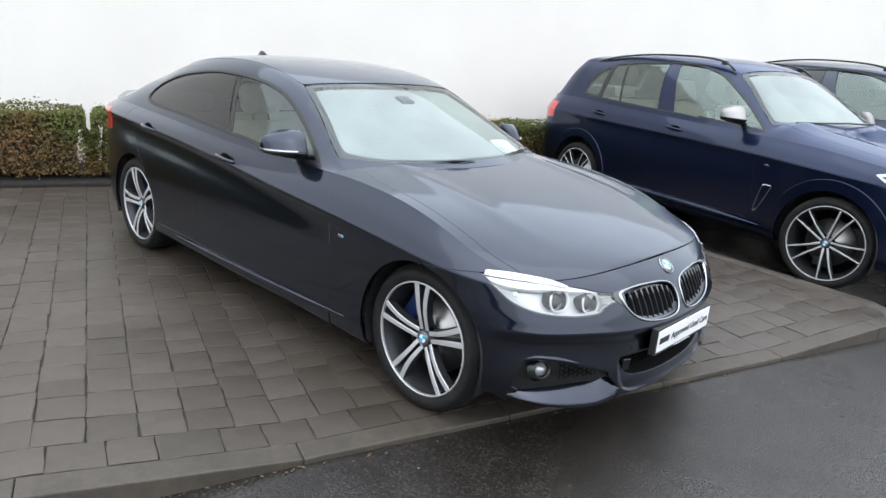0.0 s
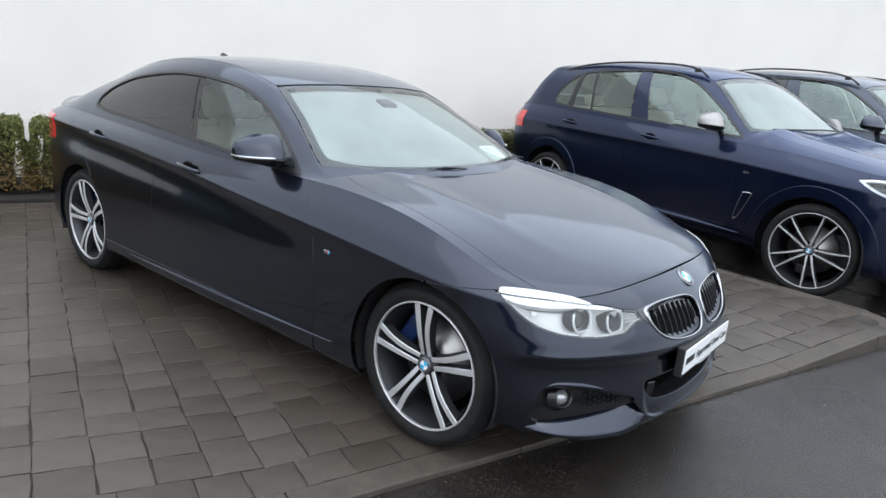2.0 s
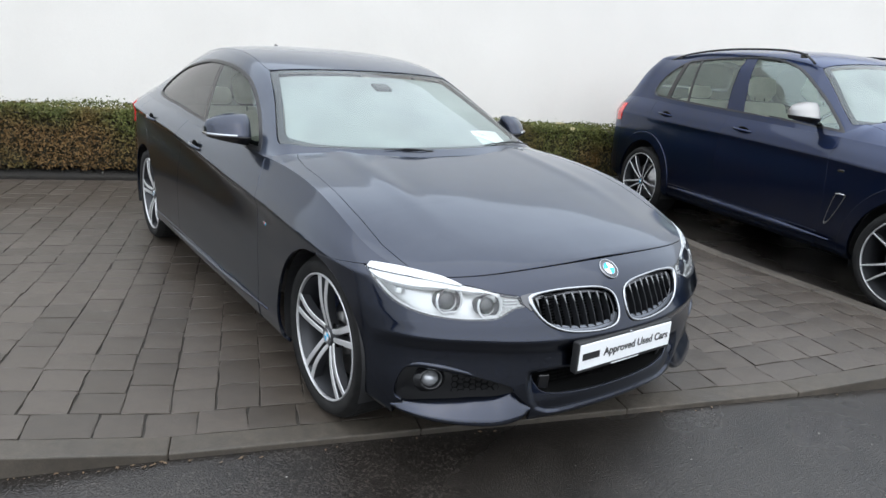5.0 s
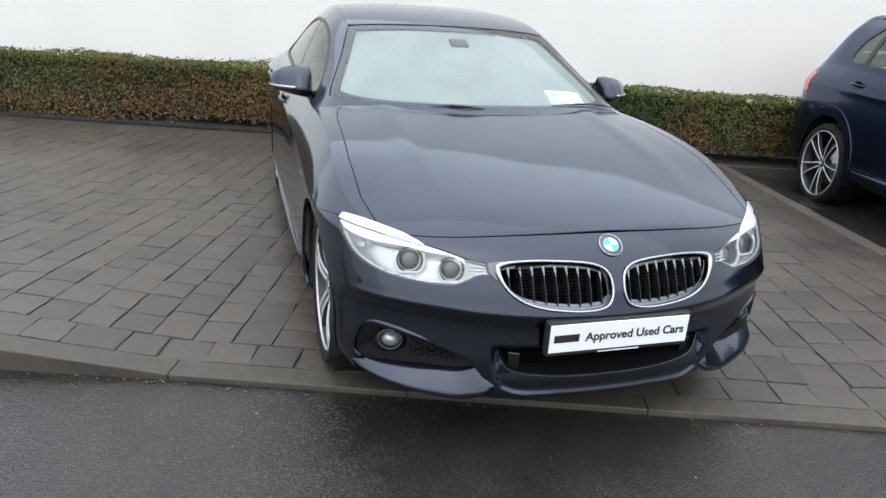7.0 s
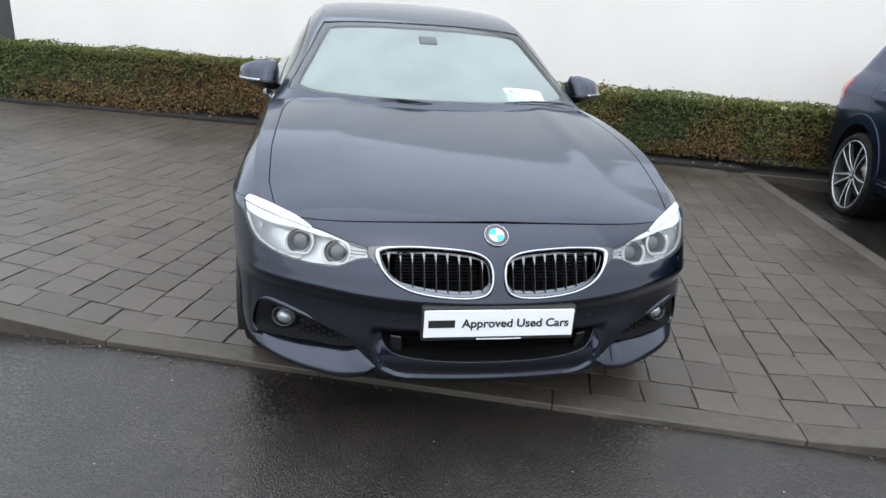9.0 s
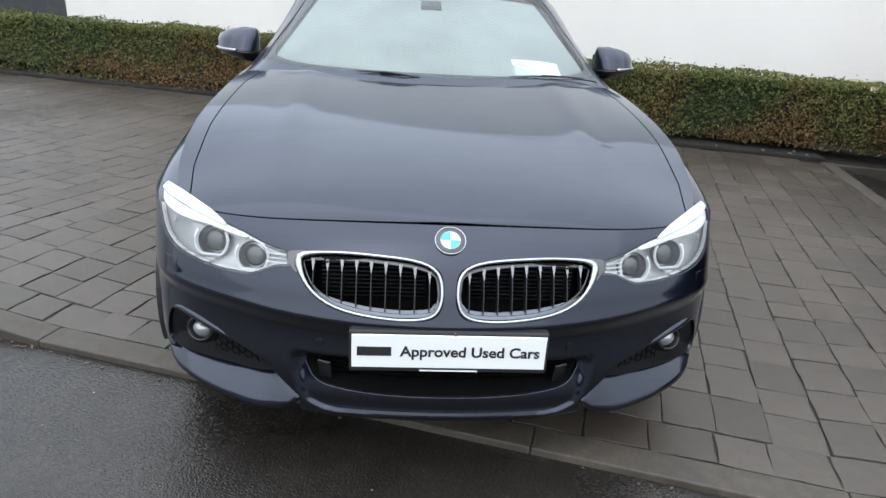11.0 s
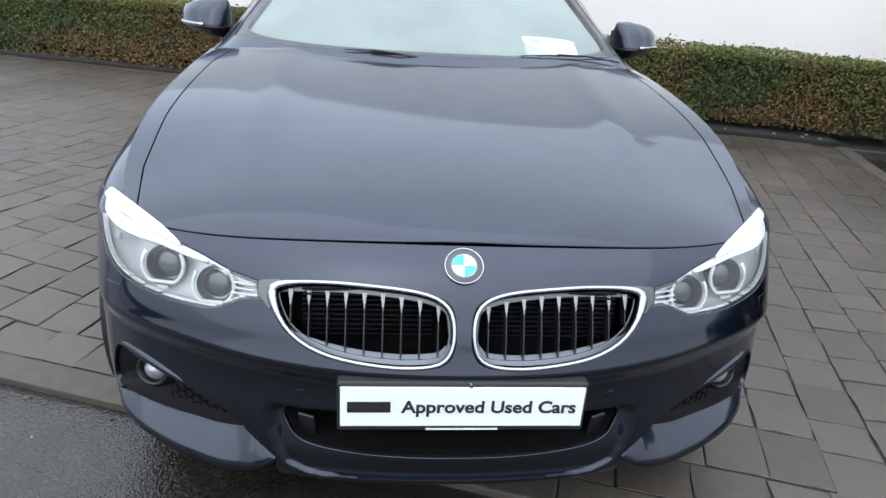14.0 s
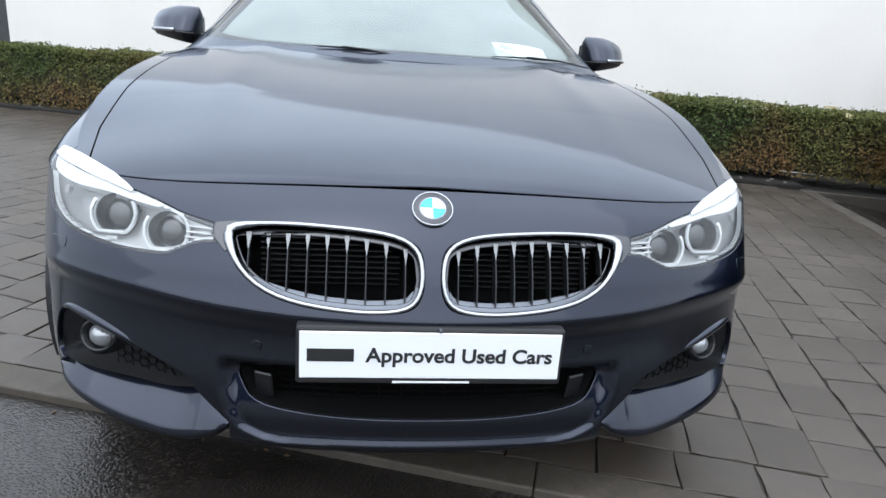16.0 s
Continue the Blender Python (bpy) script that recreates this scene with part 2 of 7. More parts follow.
JOINT = speckled("joint_sand", (0.006, 0.0052, 0.0044), (0.040, 0.034, 0.027), 6, 0.8, 90, 0.5, 0.004)
KERB = speckled("kerb_concrete", (0.0430, 0.0362, 0.0284), (0.0750, 0.0632, 0.0500), 3.0, 0.6, 150, 0.45, 0.003, 0.15, 0.08)
SOIL = speckled("dark_soil", (0.006, 0.0048, 0.0036), (0.017, 0.0138, 0.0102), 6, 0.95, 45, 0.9, 0.02)
SCRAP = node_mat("pale_yellow_paper", (0.46, 0.40, 0.23), 0.7)
DRY_LEAF = speckled("dry_brown_leaf", (0.06, 0.036, 0.018), (0.13, 0.085, 0.045), 20, 0.7, 200, 0.2, 0.001)
LITTER = node_mat("pale_pebble", (0.15, 0.142, 0.125), 0.8)
TWIG = speckled("hedge_twigs", (0.022, 0.021, 0.011), (0.06, 0.050, 0.028), 12, 0.9, 70, 0.8, 0.02)


def wet_asphalt():
    """Worn asphalt: coarse aggregate, pale chips and a broken film of rain water."""
    m = node_mat("wet_asphalt", (0.04, 0.04, 0.04), 0.5)
    nt, b = nodes_of(m)
    tc = nt.nodes.new("ShaderNodeTexCoord")
    vor, chip = nt.nodes.new("ShaderNodeTexVoronoi"), nt.nodes.new("ShaderNodeTexVoronoi")
    vor.inputs["Scale"].default_value, chip.inputs["Scale"].default_value = 125.0, 62.0
    nt.links.new(tc.outputs["Object"], vor.inputs["Vector"])
    nt.links.new(tc.outputs["Object"], chip.inputs["Vector"])
    big, mid, fine = noise_tex(nt, 0.8, 4), noise_tex(nt, 4.0, 6, 0.7), noise_tex(nt, 200.0, 3)
    col = mix(nt, ramp(nt, mid.outputs[0], [(0.3, (0, 0, 0)), (0.7, (1, 1, 1))]).outputs[0], (0.0126, 0.0108, 0.0094), (0.0268, 0.0230, 0.0200))
    stone = ramp(nt, vor.outputs["Color"], [(0.0, (0.5, 0.5, 0.5)), (0.7, (1.1, 1.1, 1.1)), (1.0, (2.2, 2.15, 2.1))])
    col = mix(nt, 0.8, col, stone.outputs[0], "MULTIPLY")
    sparse = ramp(nt, chip.outputs["Color"], [(0.940, (0, 0, 0)), (0.965, (1, 1, 1))])
    near = ramp(nt, chip.outputs["Distance"], [(0.16, (1, 1, 1)), (0.24, (0, 0, 0))])
    col = mix(nt, mix(nt, 1.0, sparse.outputs[0], near.outputs[0], "MULTIPLY"), col, (0.30, 0.29, 0.27))
    nt.links.new(col, b.inputs["Base Color"])
    wet = ramp(nt, big.outputs[0], [(0.40, (0.14,) * 3), (0.62, (0.38,) * 3)])
    nt.links.new(wet.outputs[0], b.inputs["Roughness"])
    h = mix(nt, 0.35, ramp(nt, vor.outputs["Distance"], [(0.0, (1, 1, 1)), (0.6, (0, 0, 0))]).outputs[0], fine.outputs[0])
    bump(nt, b, h, 0.45, 0.005)
    return m


def leaf_mat():
    """Small hedge leaves: dark and mid greens, with drifts that have turned orange-brown."""
    m = node_mat("hedge_leaves", (0.0600, 0.0960, 0.0240), 0.5, 0.0, Specular_IOR_Level=0.15)
    nt, b = nodes_of(m)
    g = nt.nodes.new("ShaderNodeNewGeometry")
    rnd = g.outputs["Random Per Island"]
    dark = ramp(nt, rnd, [(0.0, (0.030, 0.050, 0.016)), (0.5, (0.050, 0.076, 0.024)), (1.0, (0.080, 0.110, 0.036))])
    green = ramp(nt, rnd, [(0.0, (0.058, 0.069, 0.020)), (0.5, (0.092, 0.103, 0.030)), (1.0, (0.132, 0.138, 0.043))])
    brown = ramp(nt, rnd, [(0.0, (0.105, 0.062, 0.027)), (0.6, (0.165, 0.088, 0.036)), (1.0, (0.215, 0.125, 0.054))])
    n, wide = noise_tex(nt, 1.6, 3), noise_tex(nt, 0.55, 2)
    tc = nt.nodes.new("ShaderNodeTexCoord")
    sep = nt.nodes.new("ShaderNodeSeparateXYZ")
    nt.links.new(tc.outputs["Object"], sep.inputs[0])
    run = nt.nodes.new("ShaderNodeMapRange")            # how far along the hedge
    run.inputs["From Min"].default_value, run.inputs["From Max"].default_value = -8.0, 4.0
    nt.links.new(sep.outputs[0], run.inputs[0])
    drift = ramp(nt, run.outputs[0], [(0.0, (0.0,) * 3), (0.20, (0.02,) * 3), (0.285, (0.22,) * 3), (0.345, (0.25,) * 3), (0.45, (0.20,) * 3), (0.50, (0.05,) * 3), (0.72, (0.10,) * 3), (0.83, (0.17,) * 3), (0.90, (0.08,) * 3)])
    low = nt.nodes.new("ShaderNodeMapRange")
    low.inputs["From Min"].default_value, low.inputs["From Max"].default_value = 0.72, 0.15
    low.inputs["To Min"].default_value, low.inputs["To Max"].default_value = -0.14, 0.10
    nt.links.new(sep.outputs[2], low.inputs[0])
    total = n.outputs[0]
    for extra in (low.outputs[0], drift.outputs[0]):
        s = nt.nodes.new("ShaderNodeMath")
        s.operation = "ADD"
        nt.links.new(total, s.inputs[0])
        nt.links.new(extra, s.inputs[1])
        total = s.outputs[0]
    fac = ramp(nt, total, [(0.52, (0, 0, 0)), (0.80, (0.85, 0.85, 0.85))])
    leafy = mix(nt, ramp(nt, wide.outputs[0], [(0.42, (0, 0, 0)), (0.58, (1, 1, 1))]).outputs[0], dark.outputs[0], green.outputs[0])
    top = nt.nodes.new("ShaderNodeMapRange")            # lighter olive towards the clipped top
    top.inputs["From Min"].default_value, top.inputs["From Max"].default_value = 0.52, 0.70
    top.inputs["To Max"].default_value = 0.8
    nt.links.new(sep.outputs[2], top.inputs[0])
    leafy = mix(nt, top.outputs[0], leafy, green.outputs[0])
    nt.links.new(mix(nt, fac.outputs[0], leafy, brown.outputs[0]), b.inputs["Base Color"])
    return m


ASPHALT, LEAF = wet_asphalt(), leaf_mat()


# ---- building helpers ----
def bm_mesh(name, bm, mat, smooth=False):
    me = bpy.data.meshes.new(name)
    bm.to_mesh(me)
    bm.free()
    me.materials.append(mat)
    if smooth:
        me.shade_smooth()
    return me


def part(name, bm, material, parent, label="", smooth=False):
    """Links a bmesh (or a ready mesh) as one mesh object under a thing or a part."""
    me = bm_mesh(name, bm, material, smooth) if isinstance(bm, bmesh.types.BMesh) else bm
    ob = new(name, me)
    ob.parent = parent
    return tagged(ob, label)


def box_bm(x0, x1, y0, y1, z0, z1, bevel=0.0, segments=2, m=None):
    bm = bmesh.new()
    bmesh.ops.create_cube(bm, size=1.0, matrix=Matrix.Translation(((x0 + x1) / 2, (y0 + y1) / 2, (z0 + z1) / 2)) @ Matrix.Diagonal((x1 - x0, y1 - y0, z1 - z0, 1)))
    if bevel:
        bmesh.ops.bevel(bm, geom=bm.edges[:], offset=bevel, segments=segments, affect="EDGES", profile=0.5)
    if m is not None:
        bm.transform(m)
    return bm


def lathe_bm(profile, steps=64, closed=False):
    """Turns (radius, height) pairs round the z axis."""
    bm = bmesh.new()
    rings = []
    for k in range(steps):
        a = 2 * math.pi * k / steps
        rings.append([bm.verts.new((r * math.cos(a), r * math.sin(a), h)) for r, h in profile])
    n = len(profile)
    for k in range(steps):
        a, b = rings[k], rings[(k + 1) % steps]
        for i in range(n if closed else n - 1):
            j = (i + 1) % n
            bm.faces.new((a[i], b[i], b[j], a[j]))
    bmesh.ops.remove_doubles(bm, verts=bm.verts[:], dist=1e-5)
    bmesh.ops.recalc_face_normals(bm, faces=bm.faces[:])
    return bm


def tube_bm(points, radius, sides=8, closed=False, flat=1.0):
    """A round bar along points."""
    bm = bmesh.new()
    pts = [Vector(p) for p in points]
    n = len(pts)
    rings = []
    up = Vector((0.13, 0.21, 0.97)).normalized()
    for i, p in enumerate(pts):
        d = (pts[(i + 1) % n] - pts[i - 1]) if closed else (pts[min(i + 1, n - 1)] - pts[max(i - 1, 0)])
        d.normalize()
        a = d.cross(up).normalized()
        b = a.cross(d).normalized()
        r = radius[i] if isinstance(radius, (list, tuple)) else radius
        rings.append([bm.verts.new(p + r * (math.cos(2 * math.pi * k / sides) * a + flat * math.sin(2 * math.pi * k / sides) * b)) for k in range(sides)])
    for i in range(n if closed else n - 1):
        a, b = rings[i], rings[(i + 1) % n]
        for k in range(sides):
            bm.faces.new((a[k], a[(k + 1) % sides], b[(k + 1) % sides], b[k]))
    if not closed:
        bm.faces.new(rings[0][::-1])
        bm.faces.new(rings[-1])
    bmesh.ops.recalc_face_normals(bm, faces=bm.faces[:])
    return bm


def thing(name, label, category, m=None, group="", kind=""):
    ob = new(name)
    if m is not None:
        ob.matrix_world = m
    return tagged(ob, label, category, group, kind)

# ---- the site: kerb line, paved bays, hedge and wall (u along the kerb, v towards the wall) ----
SITE = pose(0, -0.42, 0, 0, 0, -18.8)
BAY_ANGLE = 0.050         # the bay's side edge leans by this slope
BAY_U = 2.53             # where the side kerb starts at the front
HEDGE_V = 5.06            # front face of the hedge
WALL_V = 6.05
rng = random.Random(7)


DROP = (-1.49, 1.246)     # between these the kerb lies flush; a sloping stone on either side climbs to full height
PAVE_V = 4.90             # where the paving ends at the soil


def paving_z(u, v):
    """The paving climbs with the kerb on both sides of the dropped stretch, and levels out behind it."""
    up = 0.080 * min(1.0, max(0.0, (DROP[0] - u) / 0.912)) + 0.062 * min(1.0, max(0.0, (u - DROP[1]) / 0.912))
    f = min(1.0, max(0.0, (v - 0.1) / 2.2))
    return up * (1 - f * f * (3 - 2 * f))


def asphalt_z(u, v):
    """The lane; it falls a little to the sides."""
    a = min(1.0, max(0.0, (-1.35 - u) / 0.9))
    b = min(1.0, max(0.0, (u - 2.3) / 0.8))
    s = a * a * (3 - 2 * a) * 0.008 + b * b * (3 - 2 * b) * 0.075
    f = min(1.0, max(0.0, (v - 1.8) / 1.9))
    return -0.022 - s - 0.004 * min(0.0, v) - 0.029 * b * f * f * (3 - 2 * f)


def build_asphalt():
    bm = bmesh.new()
    us = [-400, -60, -20, -9, -6, -4, -3, *[-2.6 + 0.2 * k for k in range(30)], 4, 6, 9, 20, 60, 400]
    vs = [-400, -60, -20, -8, -4, -2, -1, -0.5, -0.2, 0.0, 0.5, 2, 5, 9, 20, 60, 400]
    grid = [[bm.verts.new((u, v, asphalt_z(u, v))) for u in us] for v in vs]
    for i in range(len(vs) - 1):
        for j in range(len(us) - 1):
            bm.faces.new((grid[i][j], grid[i][j + 1], grid[i + 1][j + 1], grid[i + 1][j]))
    ob = new("ground_asphalt", bm_mesh("ground_asphalt", bm, ASPHALT, True))
    ob.matrix_world = SITE
    return tagged(ob, "dark worn asphalt lane, wet and glossy after rain", "road", kind="structure")


build_asphalt()


def bay_edge(v):
    return BAY_U - BAY_ANGLE * v


def build_paving_bed():
    """The bed under the setts: its top shows only in the joints."""
    bm = bmesh.new()
    vs = [0.03, 0.2, 0.5, 0.8, 1.1, 1.4, 1.7, 2.0, 2.3, 3.5, PAVE_V]
    grid = []
    for v in vs:
        us = [-14, -5, DROP[0] - 0.912, DROP[0] - 0.4, DROP[0], 0.0, DROP[1], DROP[1] + 0.4, DROP[1] + 0.912, bay_edge(v)]
        grid.append([bm.verts.new((u, v, paving_z(u, v) - 0.0062)) for u in us])
    for p, q in zip(grid[:-1], grid[1:]):
        for k in range(9):
            bm.faces.new((p[k], p[k + 1], q[k + 1], q[k]))
    low = [bm.verts.new(p) for p in ((-14, 0.03, -0.2), (-14, PAVE_V, -0.2), (bay_edge(PAVE_V), PAVE_V, -0.2), (bay_edge(0.03), 0.03, -0.2))]
    bm.faces.new(low)
    ob = new("pavement", bm_mesh("pavement", bm, JOINT))
    ob.matrix_world = SITE
    return tagged(ob, "damp grey-brown concrete sett paving of the parking bay", "paving", kind="structure")


PAVING = build_paving_bed()


def wall_box(name, u0, u1, v0, v1, z0, z1, mat, label, category="wall", bevel=0.0):
    ob = new(name, bm_mesh(name, box_bm(u0, u1, v0, v1, z0, z1, bevel), mat))
    ob.matrix_world = SITE
    return tagged(ob, label, category, kind="structure")


WALL_H = 4.6
wall_box("wall_north", -6.95, 22, WALL_V, WALL_V + 0.3, -0.1, WALL_H, WALL, "plain white rendered showroom wall behind the hedge")
wall_box("wall_west", -16, -6.95, WALL_V + 0.12, WALL_V + 0.4, -0.1, 1.55, CLADDING, "dark grey clad wall beside the white wall")
# never in view: added to shape what paint and wet ground mirror
wall_box("unseen_wall_south", -60, 60, -17.3, -17.0, -0.2, 1.7, CLADDING, "unseen low dark wall across the lane, added for the reflections")
wall_box("soil_bed", -16, bay_edge(PAVE_V) + 0.05, PAVE_V, WALL_V, -0.2, 0.035, SOIL, "dark damp soil bed under the hedge", "soil", 0.02)
wall_box("soil_bed_east", bay_edge(PAVE_V) + 0.05, 18, 4.92, WALL_V, -0.2, -0.01, SOIL, "dark damp soil bed under the hedge", "soil", 0.02)


CORNER_U, CORNER_V = 2.35, 0.20


def build_kerb():
    """Straight kerb stones: along the lane, and along the side of the bay."""
    root = tagged(new("kerb"), "pale concrete kerb, dropped flush in front of the car", "kerb", kind="structure")
    root.matrix_world = SITE
    def climb(bm, to_site=Matrix.Identity(4)):
        """Lifts a stone with the paving behind it."""
        for q in bm.verts:
            p = to_site @ q.co
            q.co.z += paving_z(p.x, p.y)
        return bm

    u = DROP[0] - 12 * 0.912
    while u < 2.26:
        u1 = min(u + 0.912, CORNER_U)
        part("kerb_stone", climb(box_bm(u + 0.0012, u1 - 0.0012, -0.085, 0.028, -0.22, 0.003, 0.006, 2)), KERB, root)
        u = u1
    v = CORNER_V
    while v < PAVE_V - 0.02:
        v1 = min(v + 0.912, PAVE_V)
        m = pose(bay_edge(v), v, 0, 0, 0, math.degrees(math.atan(BAY_ANGLE)))
        part("kerb_stone", climb(box_bm(0.004, 0.125, 0, v1 - v - 0.006, -0.22, 0.004, 0.012, 2, m)), KERB, root)
        v = v1
    u = bay_edge(PAVE_V) + 0.13
    while u < 9:                                            # a thin edging in front of the soil beside the bay
        part("kerb_stone", box_bm(u + 0.002, u + 0.91, 4.86, 4.92, -0.25, -0.005, 0.006, 2), KERB, root)
        u += 0.912
    corner, rings = bmesh.new(), []                         # the rounded corner stone
    for k in range(15):
        a = math.radians(-90 + 90 * k / 14)
        ca, sa = math.cos(a), math.sin(a)
        rings.append([corner.verts.new((CORNER_U + rx * ca, CORNER_V + ry * sa, z)) for rx, ry, z in ((0.146, 0.172, -0.22), (0.146, 0.172, -0.006), (0.154, 0.180, 0.003), (0.258, 0.273, 0.003), (0.267, 0.282, -0.004), (0.270, 0.285, -0.012), (0.270, 0.285, -0.22))])
    for p, q in zip(rings[:-1], rings[1:]):
        for k in range(7):
            corner.faces.new((p[k], q[k], q[(k + 1) % 7], p[(k + 1) % 7]))
    corner.faces.new(rings[0])
    corner.faces.new(rings[-1][::-1])
    bmesh.ops.recalc_face_normals(corner, faces=corner.faces[:])
    climb(corner)
    part("kerb_stone", corner, KERB, root, "rounded corner kerb stone")


build_kerb()


def smooth01(x):
    x = np.clip(x, 0, 1)
    return x * x * (3 - 2 * x)


def build_hedge(name, u0, u1, label, cuts=(0.0, 0.0)):
    """A clipped hedge: a dark twiggy core and a shell of many small leaves. cuts: how far its ends draw back towards the top."""
    root = thing(name, label, "hedge", SITE)
    h, v0, v1 = 0.69, HEDGE_V, HEDGE_V + 0.62
    bm = box_bm(u0 + 0.10 + cuts[0], u1 - 0.10 - cuts[1], v0 + 0.11, v1 - 0.08, 0.10, h - 0.065)
    bmesh.ops.subdivide_edges(bm, edges=bm.edges[:], cuts=6, use_grid_fill=True)
    for vert in bm.verts:
        vert.co += 0.05 * noise.noise_vector(vert.co * 3.1)
    part("twig_core", bm, TWIG, root, "dark bare inner twigs")
    r = random.Random(int(u0 * 100) + 991)
    verts, faces = [], []

    def leaf(p, nrm):
        size = r.uniform(0.0095, 0.0195)
        p = drawn(p)
        d = (Vector(nrm) * 0.8 + Vector((r.gauss(0, 0.8), r.gauss(0, 0.8), r.gauss(0.25, 0.7)))).normalized()
        a = d.orthogonal().normalized()
        a.rotate(Matrix.Rotation(r.uniform(0, 6.28), 3, d))
        b = d.cross(a)
        k = len(verts)
        tip, side = a * size, b * size * 0.55
        verts.extend((p - tip, p + side + d * size * 0.15, p + tip, p - side + d * size * 0.15))
        faces.append((k, k + 1, k + 2, k + 3))

    def lumpy(u, s):
        return 0.045 * noise.noise((u * 1.7, s * 2.3, 0.3)) + 0.03 * noise.noise((u * 6.0, s * 7.0, 4.0))

    def drawn(p):
        up = min(1.0, max(0.0, (p.z - 0.28) / 0.30))
        for d, cut, sgn in ((p.x - u0, cuts[0], 1), (u1 - p.x, cuts[1], -1)):
            if cut and d < 0.3:
                p.x += sgn * cut * up * (1 - d / 0.3)
                if p.z > 0.5:
                    p.z -= 0.06 * max(0.0, 1 - d / 0.10) ** 2
        return p

    def foot(u, z):
        return 0.12 * smooth01((-3.0 - u) / 1.6) * max(0.0, 1 - z / 0.45)

    near = -6.5 < (u0 + u1) / 2 < 4.5
    density = 3500 if near else 1700
    length = u1 - u0
    for _ in range(int(length * h * density * 1.35)):      # front face
        u = r.uniform(u0, u1)
        low = 0.075 - 0.04 * smooth01((-3.0 - u) / 1.6)
        z = low + (h - low) * r.random() ** 0.85
        depth = abs(r.gauss(0, 0.035))
        edge = 0.05 * max(0, 1 - min(u - u0, u1 - u) / 0.08)
        leaf(Vector((u, v0 - foot(u, z) + lumpy(u, z) + depth + edge + 0.03 * max(0, (z - h + 0.08) / 0.08) ** 2, z)), (0, -1, 0.2))
    for _ in range(int(length * 0.6 * density * 1.15)):      # top
        u, v = r.uniform(u0, u1), r.uniform(v0, v1)
        top = h + lumpy(u, v + 3) - 0.03 * max(0, 1 - (v - v0) / 0.06) - abs(r.gauss(0, 0.03)) + (0.05 * r.random() if r.random() < 0.06 else 0)
        leaf(Vector((u, v, top)), (0, -0.2, 1))
    for _ in range(int(length * density * 0.26)):            # the clipped front edge, and sprigs over it
        u, q = r.uniform(u0, u1), r.random()
        leaf(Vector((u, v0 + 0.02 + 0.10 * q + lumpy(u, h), h + lumpy(u, v0 + 3) - 0.075 * r.random() + (0.03 if r.random() < 0.05 else 0.0))), (0, -0.7, 0.7))
    for side, n in ((u0, -1), (u1, 1)):                      # ends
        for _ in range(int(0.6 * h * density)):
            v, z = r.uniform(v0, v1), r.uniform(0.07, h)
            leaf(Vector((side - n * (abs(r.gauss(0, 0.04)) + 0.02) + n * lumpy(v, z), v, z)), (n, 0, 0))
    me = bpy.data.meshes.new("foliage")
    me.from_pydata(verts, [], faces)
    me.materials.append(LEAF)
    part("foliage", me, LEAF, root)
    for k in range(int(length / 0.35)):
        u = u0 + 0.17 + 0.35 * k + r.uniform(-0.08, 0.08)
        part("stem", tube_bm([(u, v0 + 0.25, 0.0), (u + r.uniform(-.04, .04), v0 + 0.2, 0.12), (u + r.uniform(-.08, .08), v0 + 0.2, 0.3)], [0.012, 0.010, 0.006], 6), TWIG, root)
    return root


build_hedge("hedge", -9.6, -2.10, "clipped hedge of small green and brown leaves in soil", (0.0, 0.075))
build_hedge("hedge", -2.16, 3.04, "clipped green hedge with browning patches along the wall", (0.03, 0.0))
build_hedge("hedge", 2.95, 9.5, "clipped green hedge behind the parked blue car")

# ---- car kit: smooth master skins, from which panels are cut along their shut lines ----
def spline(ts, ys, t):
    """A natural cubic spline through (ts, ys), at t. ys may have several columns."""
    ts, ys, t = np.asarray(ts, float), np.asarray(ys, float), np.asarray(t, float)
    flat = ys.ndim == 1
    if flat:
        ys = ys[:, None]
    n, h = len(ts), np.diff(ts)
    a, r = np.eye(n), np.zeros_like(ys)
    for i in range(1, n - 1):
        a[i, i - 1 : i + 2] = h[i - 1], 2 * (h[i - 1] + h[i]), h[i]
        r[i] = 6 * ((ys[i + 1] - ys[i]) / h[i] - (ys[i] - ys[i - 1]) / h[i - 1])
    m = np.linalg.solve(a, r)
    k = np.clip(np.searchsorted(ts, t) - 1, 0, n - 2)
    d0, d1, hk = (t - ts[k])[:, None], (ts[k + 1] - t)[:, None], h[k][:, None]
    out = (m[k] * d1**3 + m[k + 1] * d0**3) / (6 * hk) + (ys[k] / hk - m[k] * hk / 6) * d1 + (ys[k + 1] / hk - m[k + 1] * hk / 6) * d0
    return out[:, 0] if flat else out


def easy(xs, ys, x):
    """A monotone cubic through (xs, ys), flat beyond the ends."""
    xs, ys, x = np.asarray(xs, float), np.asarray(ys, float), np.asarray(x, float)
    h, s = np.diff(xs), np.diff(ys) / np.diff(xs)
    d = np.r_[s[0], np.where(s[1:] * s[:-1] > 0, 2 * s[1:] * s[:-1] / (s[1:] + s[:-1] + 1e-12), 0), s[-1]]
    x = np.clip(x, xs[0], xs[-1])
    k = np.clip(np.searchsorted(xs, x) - 1, 0, len(xs) - 2)
    t = (x - xs[k]) / h[k]
    return ys[k] * (1 + 2 * t) * (1 - t) ** 2 + d[k] * h[k] * t * (1 - t) ** 2 + ys[k + 1] * t * t * (3 - 2 * t) + d[k + 1] * h[k] * t * t * (t - 1)


